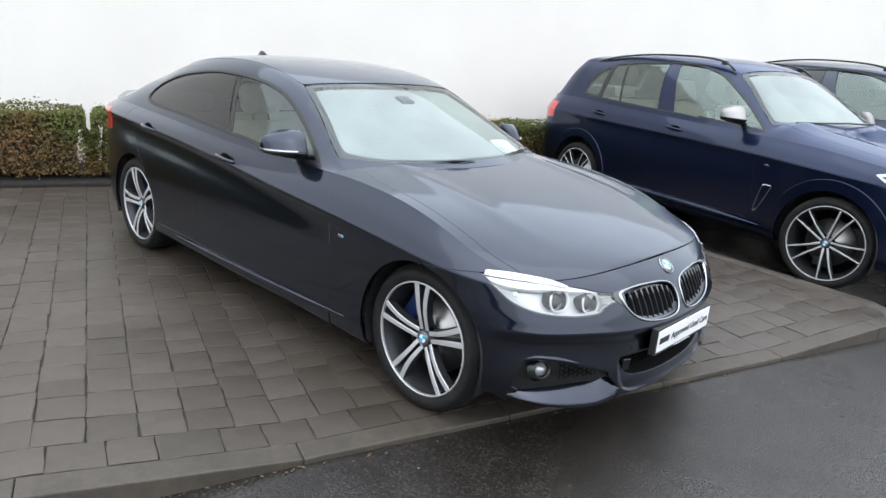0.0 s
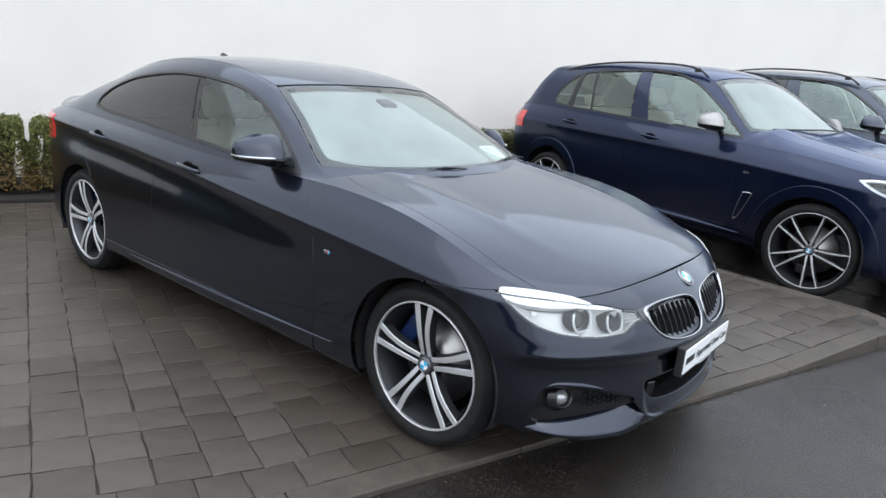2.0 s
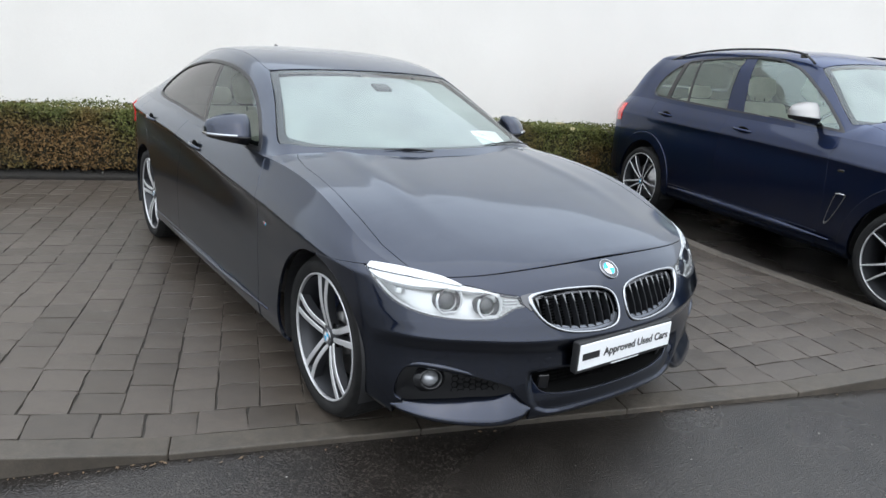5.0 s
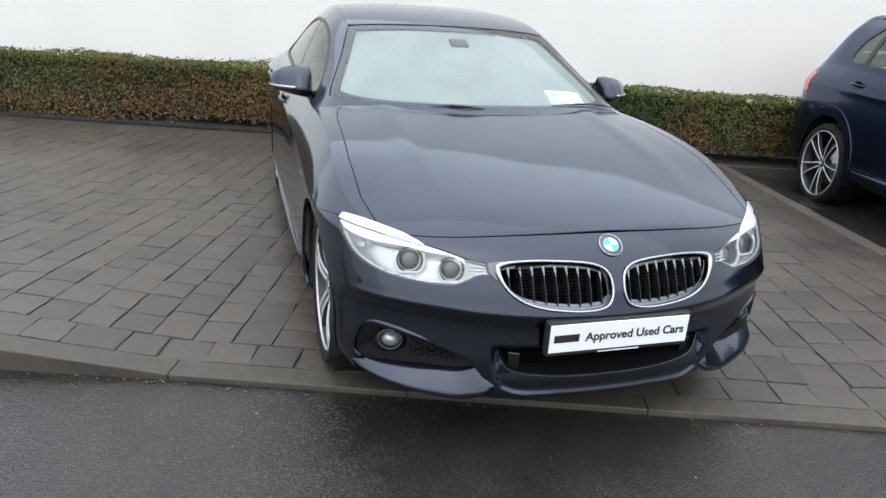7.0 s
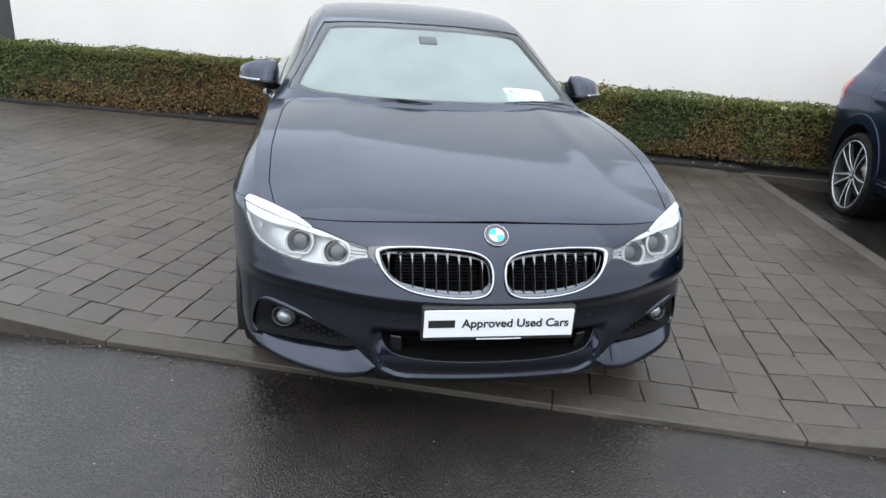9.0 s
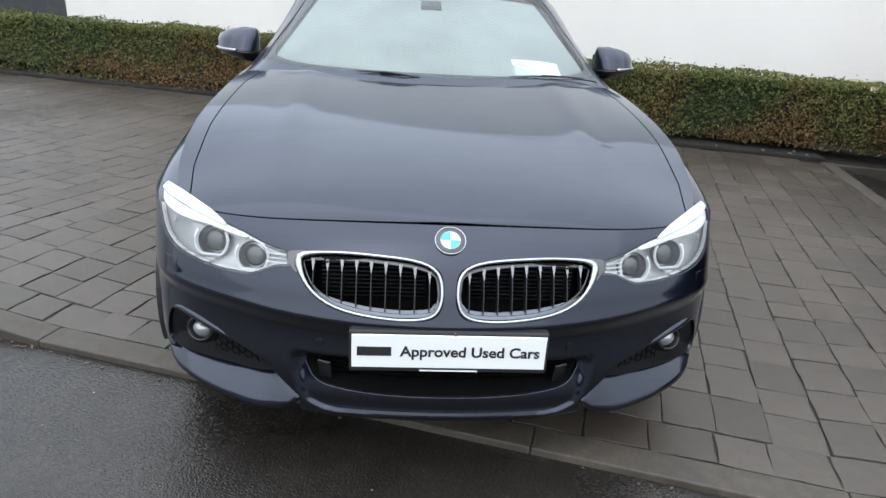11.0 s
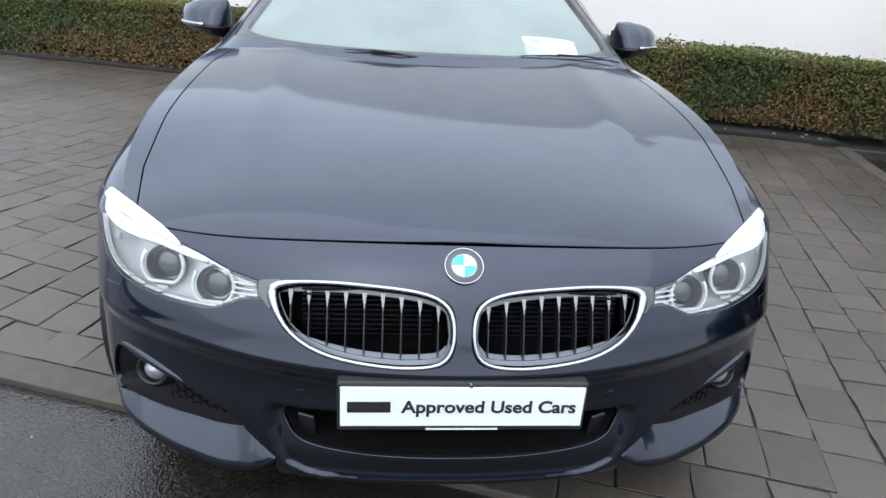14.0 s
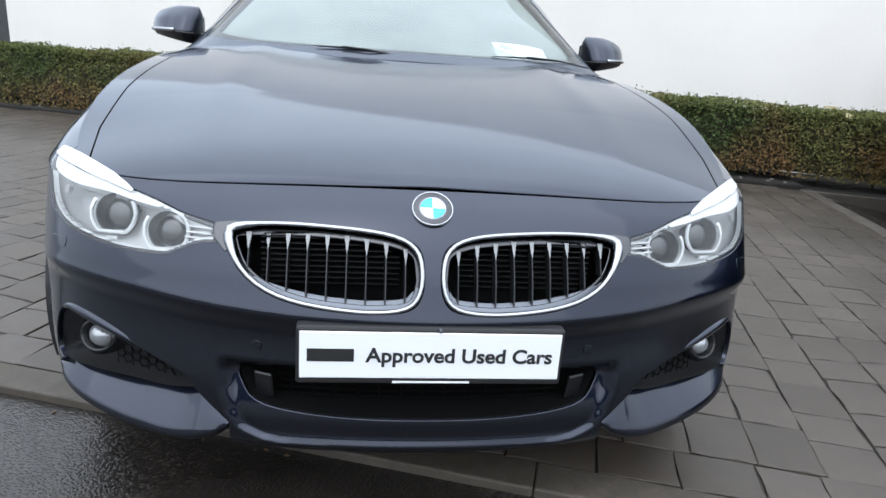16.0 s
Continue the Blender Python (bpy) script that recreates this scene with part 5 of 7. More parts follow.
    for q, side in ((sk, 1), (sk.mirror(), -1)):
        kd = np.where(q.P[:, 1] < -0.3, inside(KIDNEY, np.abs(q.P[:, 0]), q.P[:, 2]), 1.0)
        root = new("kidney_grille")
        root.parent = car
        rim = []
        for kx, kz in KIDNEY[::2]:
            i = ((q.P[:, 0] - side * kx) ** 2 + (q.P[:, 2] - kz) ** 2 + (q.P[:, 1] > -0.3) * 9).argmin()
            inward = Vector((side * 0.205 - q.P[i, 0], 0, 0.578 - q.P[i, 2])).normalized()
            rim.append(Vector((side * kx, q.P[i, 1], kz)) + Vector(q.N[i]) * 0.001 + inward * 0.004)
        for _ in range(3):
            rim = [(rim[k - 1] + 2 * rim[k] + rim[(k + 1) % len(rim)]) / 4 for k in range(len(rim))]
        part("grille_frame", tube_bm(rim, [0.0046 + 0.006 * math.exp(-((abs(v.x) - 0.388) ** 2 + (v.z - 0.617) ** 2) / 0.0012) for v in rim], 12, True), CHROME, root, "chrome grille surround", True)
        inner = q.keep(np.maximum(kd + 0.0065, -kd - 0.0140)).moved(-0.016)
        part("grille_inner_frame", inner.edged(0.04, 0.003).mesh("grille_inner_frame", CHROME_DARK), CHROME_DARK, root, "grey inner frame")
        shelf = q.keep(np.maximum(kd + 0.008, -kd - 0.007 - 0.017 * smooth01((0.570 - q.P[:, 2]) / 0.045)))
        deep = inside(KIDNEY, np.abs(shelf.P[:, 0]), shelf.P[:, 2])
        part("grille_shelf", shelf.moved(deep * 1.5 + 0.006).mesh("grille_shelf", SHELF), SHELF, root, "pale satin lower inner face of the surround")
        # plain near-black sheet behind the slats, drawn as the opening's shade
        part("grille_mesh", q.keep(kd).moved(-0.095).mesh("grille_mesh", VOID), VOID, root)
        zs = np.linspace(0.50, 0.65, 151)
        for k in range(9):
            xx = 0.052 + 0.038 * k
            zin = zs[inside(KIDNEY, np.full(151, xx), zs) < -0.010]
            bars = ((0.0017, zin[0], 0.016, 0.03), (0.0046, zin[-1] - 0.029, 0.0145, 0.006))
            for n, (half, z0, depth, thick) in enumerate(bars):
                bm, rows = bmesh.new(), []
                for i in range(9):
                    t = i / 8
                    p, nn = at_skin(q, abs(xx) * 1.01, z0 + (zin[-1] - z0) * t)
                    p.x = side * xx
                    h = half if n == 0 else 0.0008 + half * t
                    front = p - nn * depth
                    rows.append([bm.verts.new(front + Vector((o * h, d * thick, 0))) for o, d in ((-1, 1), (-1, 0.06), (-0.6, 0), (0.6, 0), (1, 0.06), (1, 1))])
                for u, w in zip(rows[:-1], rows[1:]):
                    for i in range(5):
                        bm.faces.new((u[i], w[i], w[i + 1], u[i + 1]))
                bmesh.ops.recalc_face_normals(bm, faces=bm.faces[:])
                if n == 0:
                    slat = part("grille_slat", bm, SLAT_DARK, root)
                else:
                    part("slat_cap", bm, SLAT, slat, "tapered silver slat cap")
        for k in range(10):
            zz = 0.525 + 0.0115 * k
            bar = box_bm(min(side * 0.06, side * 0.33), max(side * 0.06, side * 0.33), -0.650, -0.644, zz - 0.0014, zz + 0.0014)
            part("radiator_fin", bar, BLACK_POCKET, root)
    badge(car, badge_pose(sk, 0.0, 0.681), 0.041)
    # lamps
    for q, side in ((sk, 1), (sk.mirror(), -1)):
        head_lamp(car, q, side)
        fog_lamp(car, q, side)
        blade(car, q, side)
    lower_intake(car, sk)
    # cabin
    D = dict(glass_line=GLASS_LINE, deck=9.0, tail=3.79, roof_mat=PAINT, seal_mat=BLACK_POCKET, pillar_mat=BLACK_GLOSS,
             screen=outline([(-0.2, 0.475, 0), (0.35, 0.475), (0.60, 0.482), (0.70, 0.51), (0.725, 0.57), (0.635, 0.92), (0.565, 1.21), (0.54, 1.238), (0.3, 1.240), (-0.2, 1.240, 0)], 6),
             screen_inner=outline([(-0.2, 0.503, 0), (0.35, 0.503), (0.56, 0.515), (0.655, 0.55), (0.676, 0.62), (0.598, 0.91), (0.530, 1.165), (0.505, 1.20), (0.3, 1.212), (-0.2, 1.212, 0)], 6),
             back_glass=outline([(-0.2, 2.86, 0), (0.35, 2.86), (0.47, 2.88), (0.55, 3.2), (0.585, 3.46), (0.54, 3.52), (0.35, 3.53), (-0.2, 3.53, 0)], 6),
             roof=outline([(-0.2, 1.246, 0), (0.54, 1.246, 0), (0.565, 1.30), (0.555, 1.7), (0.54, 2.3), (0.515, 2.80), (0.49, 2.853, 0), (-0.2, 2.853, 0)], 6),
             pillar=([(1.84, 1.35), (1.81, 1.28), (1.625, 0.95), (1.585, 0.85)], [(1.88, 1.35), (1.85, 1.28), (1.665, 0.95), (1.625, 0.85)]),
             front_glass=GLASS_SIDE, rear_glass=GLASS_DARK, front_label="clear front side window", rear_label="dark tinted privacy glass")
    cabin_parts(S, cb, car, PAINT, D)
    cowl = [(0.70 * t, 0.475 + 0.215 * t * t + 0.03, 0.915 - 0.03 * t * t) for t in [k / 12 - 1 for k in range(25)]]
    part("cowl_panel", strip_bm(cowl, 0.10, 0.02), BLACK_MATT, car)
    door_handle(car, sk, 1.557, 0.838, PAINT)
    door_handle(car, sk, 2.515, 0.886, PAINT)
    door_mirror(car, 0.885, 0.985, 0.992, PAINT, 1.15, "chrome", 1.06)
    # inside
    seat(car, -0.37, 1.62, 0.42, 18, LEATHER)
    seat(car, 0.37, 1.58, 0.42, 18, LEATHER)
    rear_bench(car, 2.55, 0.42, 22, LEATHER)
    part("dashboard", dash_bm(0.70, 0.66, 1.16, 0.92), DASH, car, "dark dashboard", True)
    steering_wheel(car, -0.36, 1.20, 0.86)
    part("door_lining", box_bm(-0.80, -0.74, 0.85, 2.7, 0.3, 0.90, 0.03, 3), DASH_LIGHT, car)
    part("door_lining", box_bm(0.74, 0.80, 0.85, 2.7, 0.3, 0.90, 0.03, 3), DASH_LIGHT, car)
    part("headlining", cabin_lining(cb).mesh("headlining", DASH_LIGHT), DASH_LIGHT, car)
    part("interior_mirror", box_bm(-0.048, 0.048, -0.036, 0.040, -0.014, 0.006, 0.006, 2, pose(0, 1.085, 1.212, 21)), VISOR, car, "small dark mirror foot behind the glass")
    for line in (((-0.31, 0.502, 0.962), (-0.24, 0.492, 0.963), (-0.15, 0.478, 0.961), (-0.06, 0.466, 0.956)), ((0.31, 0.530, 0.969), (0.42, 0.560, 0.971), (0.54, 0.602, 0.969), (0.66, 0.650, 0.962))):
        pts = [tuple(easy([0, 1 / 3, 2 / 3, 1], [q[i] for q in line], np.array([k / 12]))[0] for i in range(3)) for k in range(13)]
        wp = part("wiper", tube_bm(pts, [0.0015 + 0.002 * math.sin(math.pi * k / 12) for k in range(13)], 6), BLACK_MATT, car, "black wiper blade")
        part("wiper_arm", tube_bm([(pts[5][0], pts[5][1] - 0.003, pts[5][2] + 0.004), (pts[9][0], pts[9][1] - 0.010, pts[9][2] + 0.002), (pts[12][0] + 0.05, pts[12][1] - 0.01, pts[12][2] - 0.012)], 0.003, 6), BLACK_MATT, wp)
    for sgn in (1, -1):
        ridge = [(sgn * (0.897 + 0.003 * math.sin(math.pi * k / 20)), 2.20 - 0.0875 * k, 0.250 + 0.034 * (k / 20) ** 2) for k in range(21)]
        part("sill_ridge", tube_bm(ridge, [0.003 + 0.009 * min(1, k / 5, (20 - k) / 5) for k in range(21)], 8), PAINT, car, "", True)
    underbody(car, S, 0.66, -0.40, 3.4, 0.17, 0.36)
    # near-black block added so that the bonnet gaps look into shade
    part("engine_bay_shade", box_bm(-0.58, 0.58, -0.38, 0.50, 0.34, 0.62, 0.05, 2), VOID, car)
    for xx in (0.868, -0.868):
        arch_liner(car, xx, ARCH_F)
        arch_liner(car, xx + math.copysign(0.02, xx), ARCH_R)
    # wheels
    front = build_wheel(dict(tyre=0.321, rim=0.249, width=0.207, disc=0.172, caliper=CALIPER, caliper_angle=-35, caliper_label="blue painted brake caliper", turn=0.0, offset=(0.017, 0.034), arm=(0.019, 0.027), bend=-0.006, web=0, lip=0.0055))
    front.parent = car
    front.matrix_local = Matrix.Translation((-0.744, 0.0, 0.321)) @ Matrix.Rotation(radians(-90), 4, "Y") @ Matrix.Rotation(radians(3), 4, "Z")
    for wx, wy, spin in ((0.742, 0.0, 20), (-0.765, 2.81, 14), (0.765, 2.81, 30)):
        w = copy_thing(front, Matrix.Identity(4))
        w.parent = car
        w.matrix_local = Matrix.Translation((wx, wy, 0.321)) @ Matrix.Rotation(radians(90 if wx > 0 else -90), 4, "Y") @ Matrix.Rotation(radians(spin), 4, "Z")
    # small fittings
    tail_lamps(car, sk, 3.22, 3.80, 0.79, 0.935)
    part("roof_aerial", fin_bm((0, 2.60, 1.338), 0.19, 0.068), BLACK_GLOSS, car, "black shark-fin aerial", True)
    for sgn in (1, -1):
        b = part("wing_badge", box_bm(-0.0015, 0.0015, -0.022, 0.022, -0.007, 0.007, 0.001, 1, pose(sgn * 0.8860, 0.508, 0.656)), CHROME, car, "small silver wing badge")
        part("badge_stripe", box_bm(-0.0006, 0.0006, -0.016, -0.006, -0.005, 0.005, 0, 1, pose(sgn * 0.8878, 0.508, 0.656)), BADGE_BLUE, b)
        part("badge_stripe", box_bm(-0.0006, 0.0006, -0.005, 0.002, -0.005, 0.005, 0, 1, pose(sgn * 0.8878, 0.508, 0.656)), RED_LAMP, b)
    return car, sk, bn, cb


def strip_bm(points, width, drop):
    """A flat strip along points, widening towards +y."""
    bm = bmesh.new()
    rows = [[bm.verts.new((px, py - width / 2, pz)), bm.verts.new((px, py + width / 2, pz + drop))] for px, py, pz in points]
    for a, b in zip(rows[:-1], rows[1:]):
        bm.faces.new((a[0], b[0], b[1], a[1]))
    return bm


def dash_bm(half, y0, y1, top):
    """Dashboard: a rounded slab under the screen, bowed with it."""
    bm = box_bm(-half, half, y0, y1, top - 0.32, top, 0.06, 4)
    for vv in bm.verts:
        vv.co.y += 0.16 * (vv.co.x / 0.72) ** 2
        vv.co.z -= 0.03 * (vv.co.x / 0.72) ** 2
    return bm


def cabin_lining(cb):
    """The roof's inner skin."""
    st, w = cb.A.T
    top = cb.keep(np.maximum(np.maximum(1.26 - st, st - 2.8), 0.45 - w)).moved(-0.03)
    both = top + top.mirror()
    return Skin(both.P, -both.N, both.A, both.F[:, ::-1])


def fin_bm(at, length, height):
    bm = bmesh.new()
    rows = []
    for k in range(9):
        t = k / 8
        hgt = height * (math.sin(math.pi * min(1, t * 0.62 + 0.0)) if t < 0.8 else math.sin(math.pi * 0.496) * (1 - (t - 0.8) / 0.2 * 0.55))
        wd = 0.022 * math.sin(math.pi * min(1, 0.12 + t * 0.8))
        rows.append([bm.verts.new((at[0] + o * wd, at[1] + (t - 0.5) * length, at[2] + q * hgt)) for o, q in ((-1, -0.3), (-0.7, 0.45), (-0.15, 1), (0.15, 1), (0.7, 0.45), (1, -0.3))])
    for a, b in zip(rows[:-1], rows[1:]):
        for k in range(5):
            bm.faces.new((a[k], b[k], b[k + 1], a[k + 1]))
    bm.faces.new(rows[0])
    bm.faces.new(rows[-1][::-1])
    bmesh.ops.recalc_face_normals(bm, faces=bm.faces[:])
    return bm


def at_skin(q, s, z):
    """Place and normal of a skin at arc s and height z."""
    i = ((q.A[:, 0] - s) ** 2 + (q.P[:, 2] - z) ** 2).argmin()
    return Vector(q.P[i]), Vector(q.N[i])


def facing(p, n, up=(0, 0, 1)):
    """A pose at p whose z axis is n and whose y axis is as upright as can be."""
    zz = Vector(n).normalized()
    xx = Vector(up).cross(zz).normalized()
    yy = zz.cross(xx)
    m = Matrix((xx, yy, zz)).transposed().to_4x4()
    m.translation = p
    return m


def badge_pose(sk, s, z):
    p, n = at_skin(sk, s, z)
    n.x = 0
    p.x = 0
    return facing(p + n * 0.004, n)


def head_lamp(car, q, side):
    """Headlamp: clear lens over a silver bowl, two projectors with light rings, a bright brow and a marker."""
    s, z = q.A[:, 0], q.P[:, 2]
    d = inside(LAMP, s, z)
    region = q.keep(d + 0.0012)
    rd = -inside(LAMP, region.A[:, 0], region.P[:, 2])
    root = new("headlamp")
    root.parent = car
    tagged(root, "clear headlamp with two ringed projectors and bright brow")
    lens = part("lens", region.mesh("lens", LENS), LENS, root, "clear lens")
    lens.visible_shadow = False
    depth = 0.004 + 0.050 * smooth01(rd / 0.022)
    part("reflector_bowl", region.moved(-depth).mesh("reflector_bowl", REFLECTOR), REFLECTOR, root, "silver-grey bowl")
    rim_top = z - np.interp(s, [0.43, 0.53, 0.609, 0.735, 0.868, 1.055], [0.70, 0.637, 0.653, 0.671, 0.684, 0.692])
    part("lamp_rim", q.keep(np.maximum(np.maximum(d - 0.001, -d - 0.005), rim_top)).moved(-0.002).edged(0.012, 0.001).mesh("lamp_rim", LAMP_DARK), LAMP_DARK, root)
    part("lamp_trim", q.keep(np.maximum(np.maximum(d + 0.0055, -d - 0.0095), z - np.interp(s, [0.43, 0.55, 0.80, 1.05], [0.612, 0.595, 0.605, 0.69]))).moved(-0.005).edged(0.01, 0.001).mesh("lamp_trim", LAMP_RING), LAMP_RING, root, "pale lower light strip")
    b = inside(BROW, s, z)
    # the sky mirrored on the bezel's top is put into a white colour
    part("brow", q.keep(b + 0.002).moved(-0.006).edged(0.03, 0.002).mesh("brow", WHITE_PLASTIC), WHITE_PLASTIC, root, "brow bezel whitened for the sky it mirrors")
    for cs, cz, r in ((0.70, 0.628, 0.044), (0.556, 0.611, 0.042)):
        p, n = at_skin(q, cs, cz)
        ahead = (n * 0.45 + Vector((side * 0.06, -1, 0.10)) * 0.75).normalized()
        m = facing(p - n * 0.020, ahead)
        tube = lathe_bm([(r * 0.80, -0.05), (r * 0.86, -0.004), (r * 0.92, 0.0), (r * 0.96, -0.006), (r * 0.98, -0.05)], 40)
        tube.transform(m)
        proj = part("projector", tube, LAMP_DARK, root, "dark projector housing", True)
        ball = bmesh.new()
        bmesh.ops.create_uvsphere(ball, u_segments=32, v_segments=16, radius=r * 0.74)
        bmesh.ops.scale(ball, vec=(1, 1, 0.5), verts=ball.verts[:])
        ball.transform(m @ Matrix.Translation((0, 0, -0.024)))
        part("projector_lens", ball, PROJECTOR_GLASS, proj, "dark glassy projector lens", True)
        pts = []
        for k in range(44):
            a = math.radians(-215 + 250 * k / 43)
            xx, yy = r * 1.06 * math.cos(a), r * 1.06 * math.sin(a)
            yy = max(yy, -r * 0.86)
            pts.append(m @ Vector((xx, yy, 0.003)))
        part("light_ring", tube_bm(pts, 0.0044, 8), LAMP_RING, proj, "pale light-guide ring", True)
        part("ring_notch", box_bm(-0.013, 0.013, -0.005, 0.005, -0.003, 0.006, 0.002, 1, m @ Matrix.Translation((0, -r * 1.16, 0))), LAMP_RING, proj)
    p, n = at_skin(q, 0.90, 0.645)
    part("side_marker", box_bm(-0.012, 0.012, -0.009, 0.009, -0.006, 0.004, 0.003, 2, facing(p - n * 0.022, n)), REFLECTOR, root, "clear side marker")
    for k in range(3):
        p, n = at_skin(q, 0.478, 0.606 + 0.009 * k)
        part("reflector_rib", box_bm(-0.026, 0.026, -0.002, 0.002, -0.01, 0.004, 0.001, 1, facing(p - n * 0.012, n)), LAMP_RING, root)
    return root


def fog_lamp(car, q, side):
    """The lower pocket: dark lining, honeycomb and a round fog lamp."""
    s, z = q.A[:, 0], q.P[:, 2]
    d = inside(FOG_POCKET, s, z)
    region = q.keep(d - 0.002)
    rd = -inside(FOG_POCKET, region.A[:, 0], region.P[:, 2])
    root = new("fog_lamp_pocket")
    root.parent = car
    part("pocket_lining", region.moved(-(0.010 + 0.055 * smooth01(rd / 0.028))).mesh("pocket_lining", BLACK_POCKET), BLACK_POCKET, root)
    ss = np.linspace(0.845, 0.60, 16)
    top = [max(zz for zz in np.linspace(0.30, 0.44, 57) if inside(FOG_POCKET, np.array([sv]), np.array([zz]))[0] < 0) for sv in ss]
    fin = [(lambda pn: pn[0] - pn[1] * 0.010)(at_skin(q, sv, zv + 0.003)) for sv, zv in zip(ss, top)]
    for _ in range(3):
        fin = [fin[0]] + [(u + 2 * v + w) / 4 for u, v, w in zip(fin[:-2], fin[1:-1], fin[2:])] + [fin[-1]]
    part("pocket_fin", tube_bm(fin, [0.008 + 0.010 * math.sin(math.pi * k / 15) ** 0.7 for k in range(16)], 12, flat=0.75), PAINT, root, "painted fin over the fog lamp", True)
    p, n = at_skin(q, 0.748, 0.350)
    ahead = (n * 0.6 + Vector((0, -1, 0)) * 0.6).normalized()
    m = facing(p - n * 0.032, ahead) @ Matrix.Rotation(radians(-12), 4, "X")
    bm = lathe_bm([(0.026, -0.020), (0.029, -0.004), (0.033, 0.0), (0.037, -0.004), (0.050, -0.024)], 36)
    bm.transform(m @ Matrix.Diagonal((1.15, 1.0, 1.0, 1)))
    fog = part("fog_lamp", bm, BLACK_GLOSS, root, "round fog lamp", True)
    dome = lathe_bm([(0.0005, 0.003), (0.008, 0.0015), (0.014, -0.002), (0.020, -0.007), (0.025, -0.014), (0.028, -0.022)], 36)
    dome.transform(m @ Matrix.Diagonal((1.15, 1.0, 1.0, 1)))
    part("fog_lens", dome, FOG_GLASS, fog, "bright fluted fog lens", True)
    for i in range(9):
        for j in range(4):
            cs, cz = 0.50 + 0.021 * i, 0.312 + 0.021 * j + (0.0105 if i % 2 else 0)
            if inside(FOG_POCKET, np.array([cs]), np.array([cz]))[0] < -0.012:
                pp, nn = at_skin(q, cs, cz)
                mm = facing(pp - nn * 0.030, nn)
                hexa = tube_bm([mm @ Vector((0.0125 * math.cos(math.pi / 3 * k), 0.0125 * math.sin(math.pi / 3 * k), 0)) for k in range(6)], 0.0014, 4, True)
                part("honeycomb_cell", hexa, VOID, root)
    return root


def blade(car, q, side):
    """The winglet under the pocket: a lip that stands proud and faces up."""
    top = [(0.885, 0.250), (0.84, 0.270), (0.74, 0.284), (0.62, 0.294), (0.53, 0.297), (0.463, 0.307), (0.43, 0.281), (0.392, 0.246)]
    low = [(0.885, 0.240), (0.84, 0.233), (0.74, 0.218), (0.62, 0.203), (0.53, 0.197), (0.47, 0.201), (0.43, 0.212), (0.396, 0.232)]
    out = [0.000, 0.008, 0.018, 0.024, 0.026, 0.024, 0.016, 0.002]
    back = [0.004, 0.028, 0.054, 0.066, 0.066, 0.052, 0.030, 0.006]
    n, rows = 60, []
    t = np.linspace(0, 1, n)
    k = np.linspace(0, 1, len(top))
    ts, tz = (easy(k, [p[i] for p in top], t) for i in (0, 1))
    ls, lz = (easy(k, [p[i] for p in low], t) for i in (0, 1))
    ou, ba = easy(k, out, t), easy(k, back, t)
    grid = np.zeros((n, 9, 3))
    for i in range(n):
        a, na = at_skin(q, ts[i], tz[i])
        b, nb = at_skin(q, ls[i], max(lz[i], 0.19))
        flat = Vector((nb.x, nb.y, 0)).normalized()
        a = a - flat * float(ba[i])
        b = b + flat * float(ou[i])
        b.z = float(lz[i])
        for j, f in enumerate(np.linspace(0, 1, 7)):
            mid = a.lerp(b, f) + flat * 0.004 * math.sin(math.pi * f)
            grid[i, j] = mid
        grid[i, 7] = b - flat * 0.012 + Vector((0, 0, -0.010))
        grid[i, 8] = b - flat * 0.07 + Vector((0, 0, -0.004))
    for _ in range(3):
        grid[1:-1] = (grid[:-2] + 2 * grid[1:-1] + grid[2:]) / 4
    sk2 = Skin.grid(grid, np.zeros((n, 9, 2)), (0, 0.5, 0.2))
    return part("bumper_blade", sk2.mesh("bumper_blade", PAINT), PAINT, car, "painted bumper winglet")


def lower_intake(car, sk):
    """The wide opening under the plate, its grid, and the sign on its carrier."""
    d = np.where(sk.P[:, 1] < -0.3, inside(INTAKE, sk.P[:, 0], sk.P[:, 2]), 1.0)
    region = sk.keep(d - 0.002)
    rd = -inside(INTAKE, region.P[:, 0], region.P[:, 2])
    both = region.moved(-(0.01 + 0.07 * smooth01(rd / 0.03)))
    # recessed lining and its grid both take the near-black cavity shade
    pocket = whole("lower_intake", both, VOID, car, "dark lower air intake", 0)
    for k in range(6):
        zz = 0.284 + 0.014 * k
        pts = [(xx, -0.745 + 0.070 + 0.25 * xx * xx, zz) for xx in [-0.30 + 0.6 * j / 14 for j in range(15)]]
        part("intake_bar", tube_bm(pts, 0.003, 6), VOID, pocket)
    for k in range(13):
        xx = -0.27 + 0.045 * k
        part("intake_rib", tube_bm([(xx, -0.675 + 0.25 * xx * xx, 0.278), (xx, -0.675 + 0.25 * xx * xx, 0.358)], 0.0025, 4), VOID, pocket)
    for sgn in (1, -1):
        part("intake_bracket", box_bm(-0.020, 0.020, -0.004, 0.004, -0.026, 0.030, 0.003, 1, pose(sgn * 0.322, -0.682, 0.316, 8, 0, sgn * 24)), BLACK_POCKET, pocket)
        part("parking_sensor", lathe_bm([(0.0005, 0.002), (0.010, 0.0015), (0.012, -0.003)], 20), PAINT, car).matrix_local = facing(*[q + o for q, o in zip(at_skin(sk if sgn > 0 else sk.mirror(), 0.335, 0.415), (Vector((0, -0.0005, 0)), Vector((0, 0, 0))))])


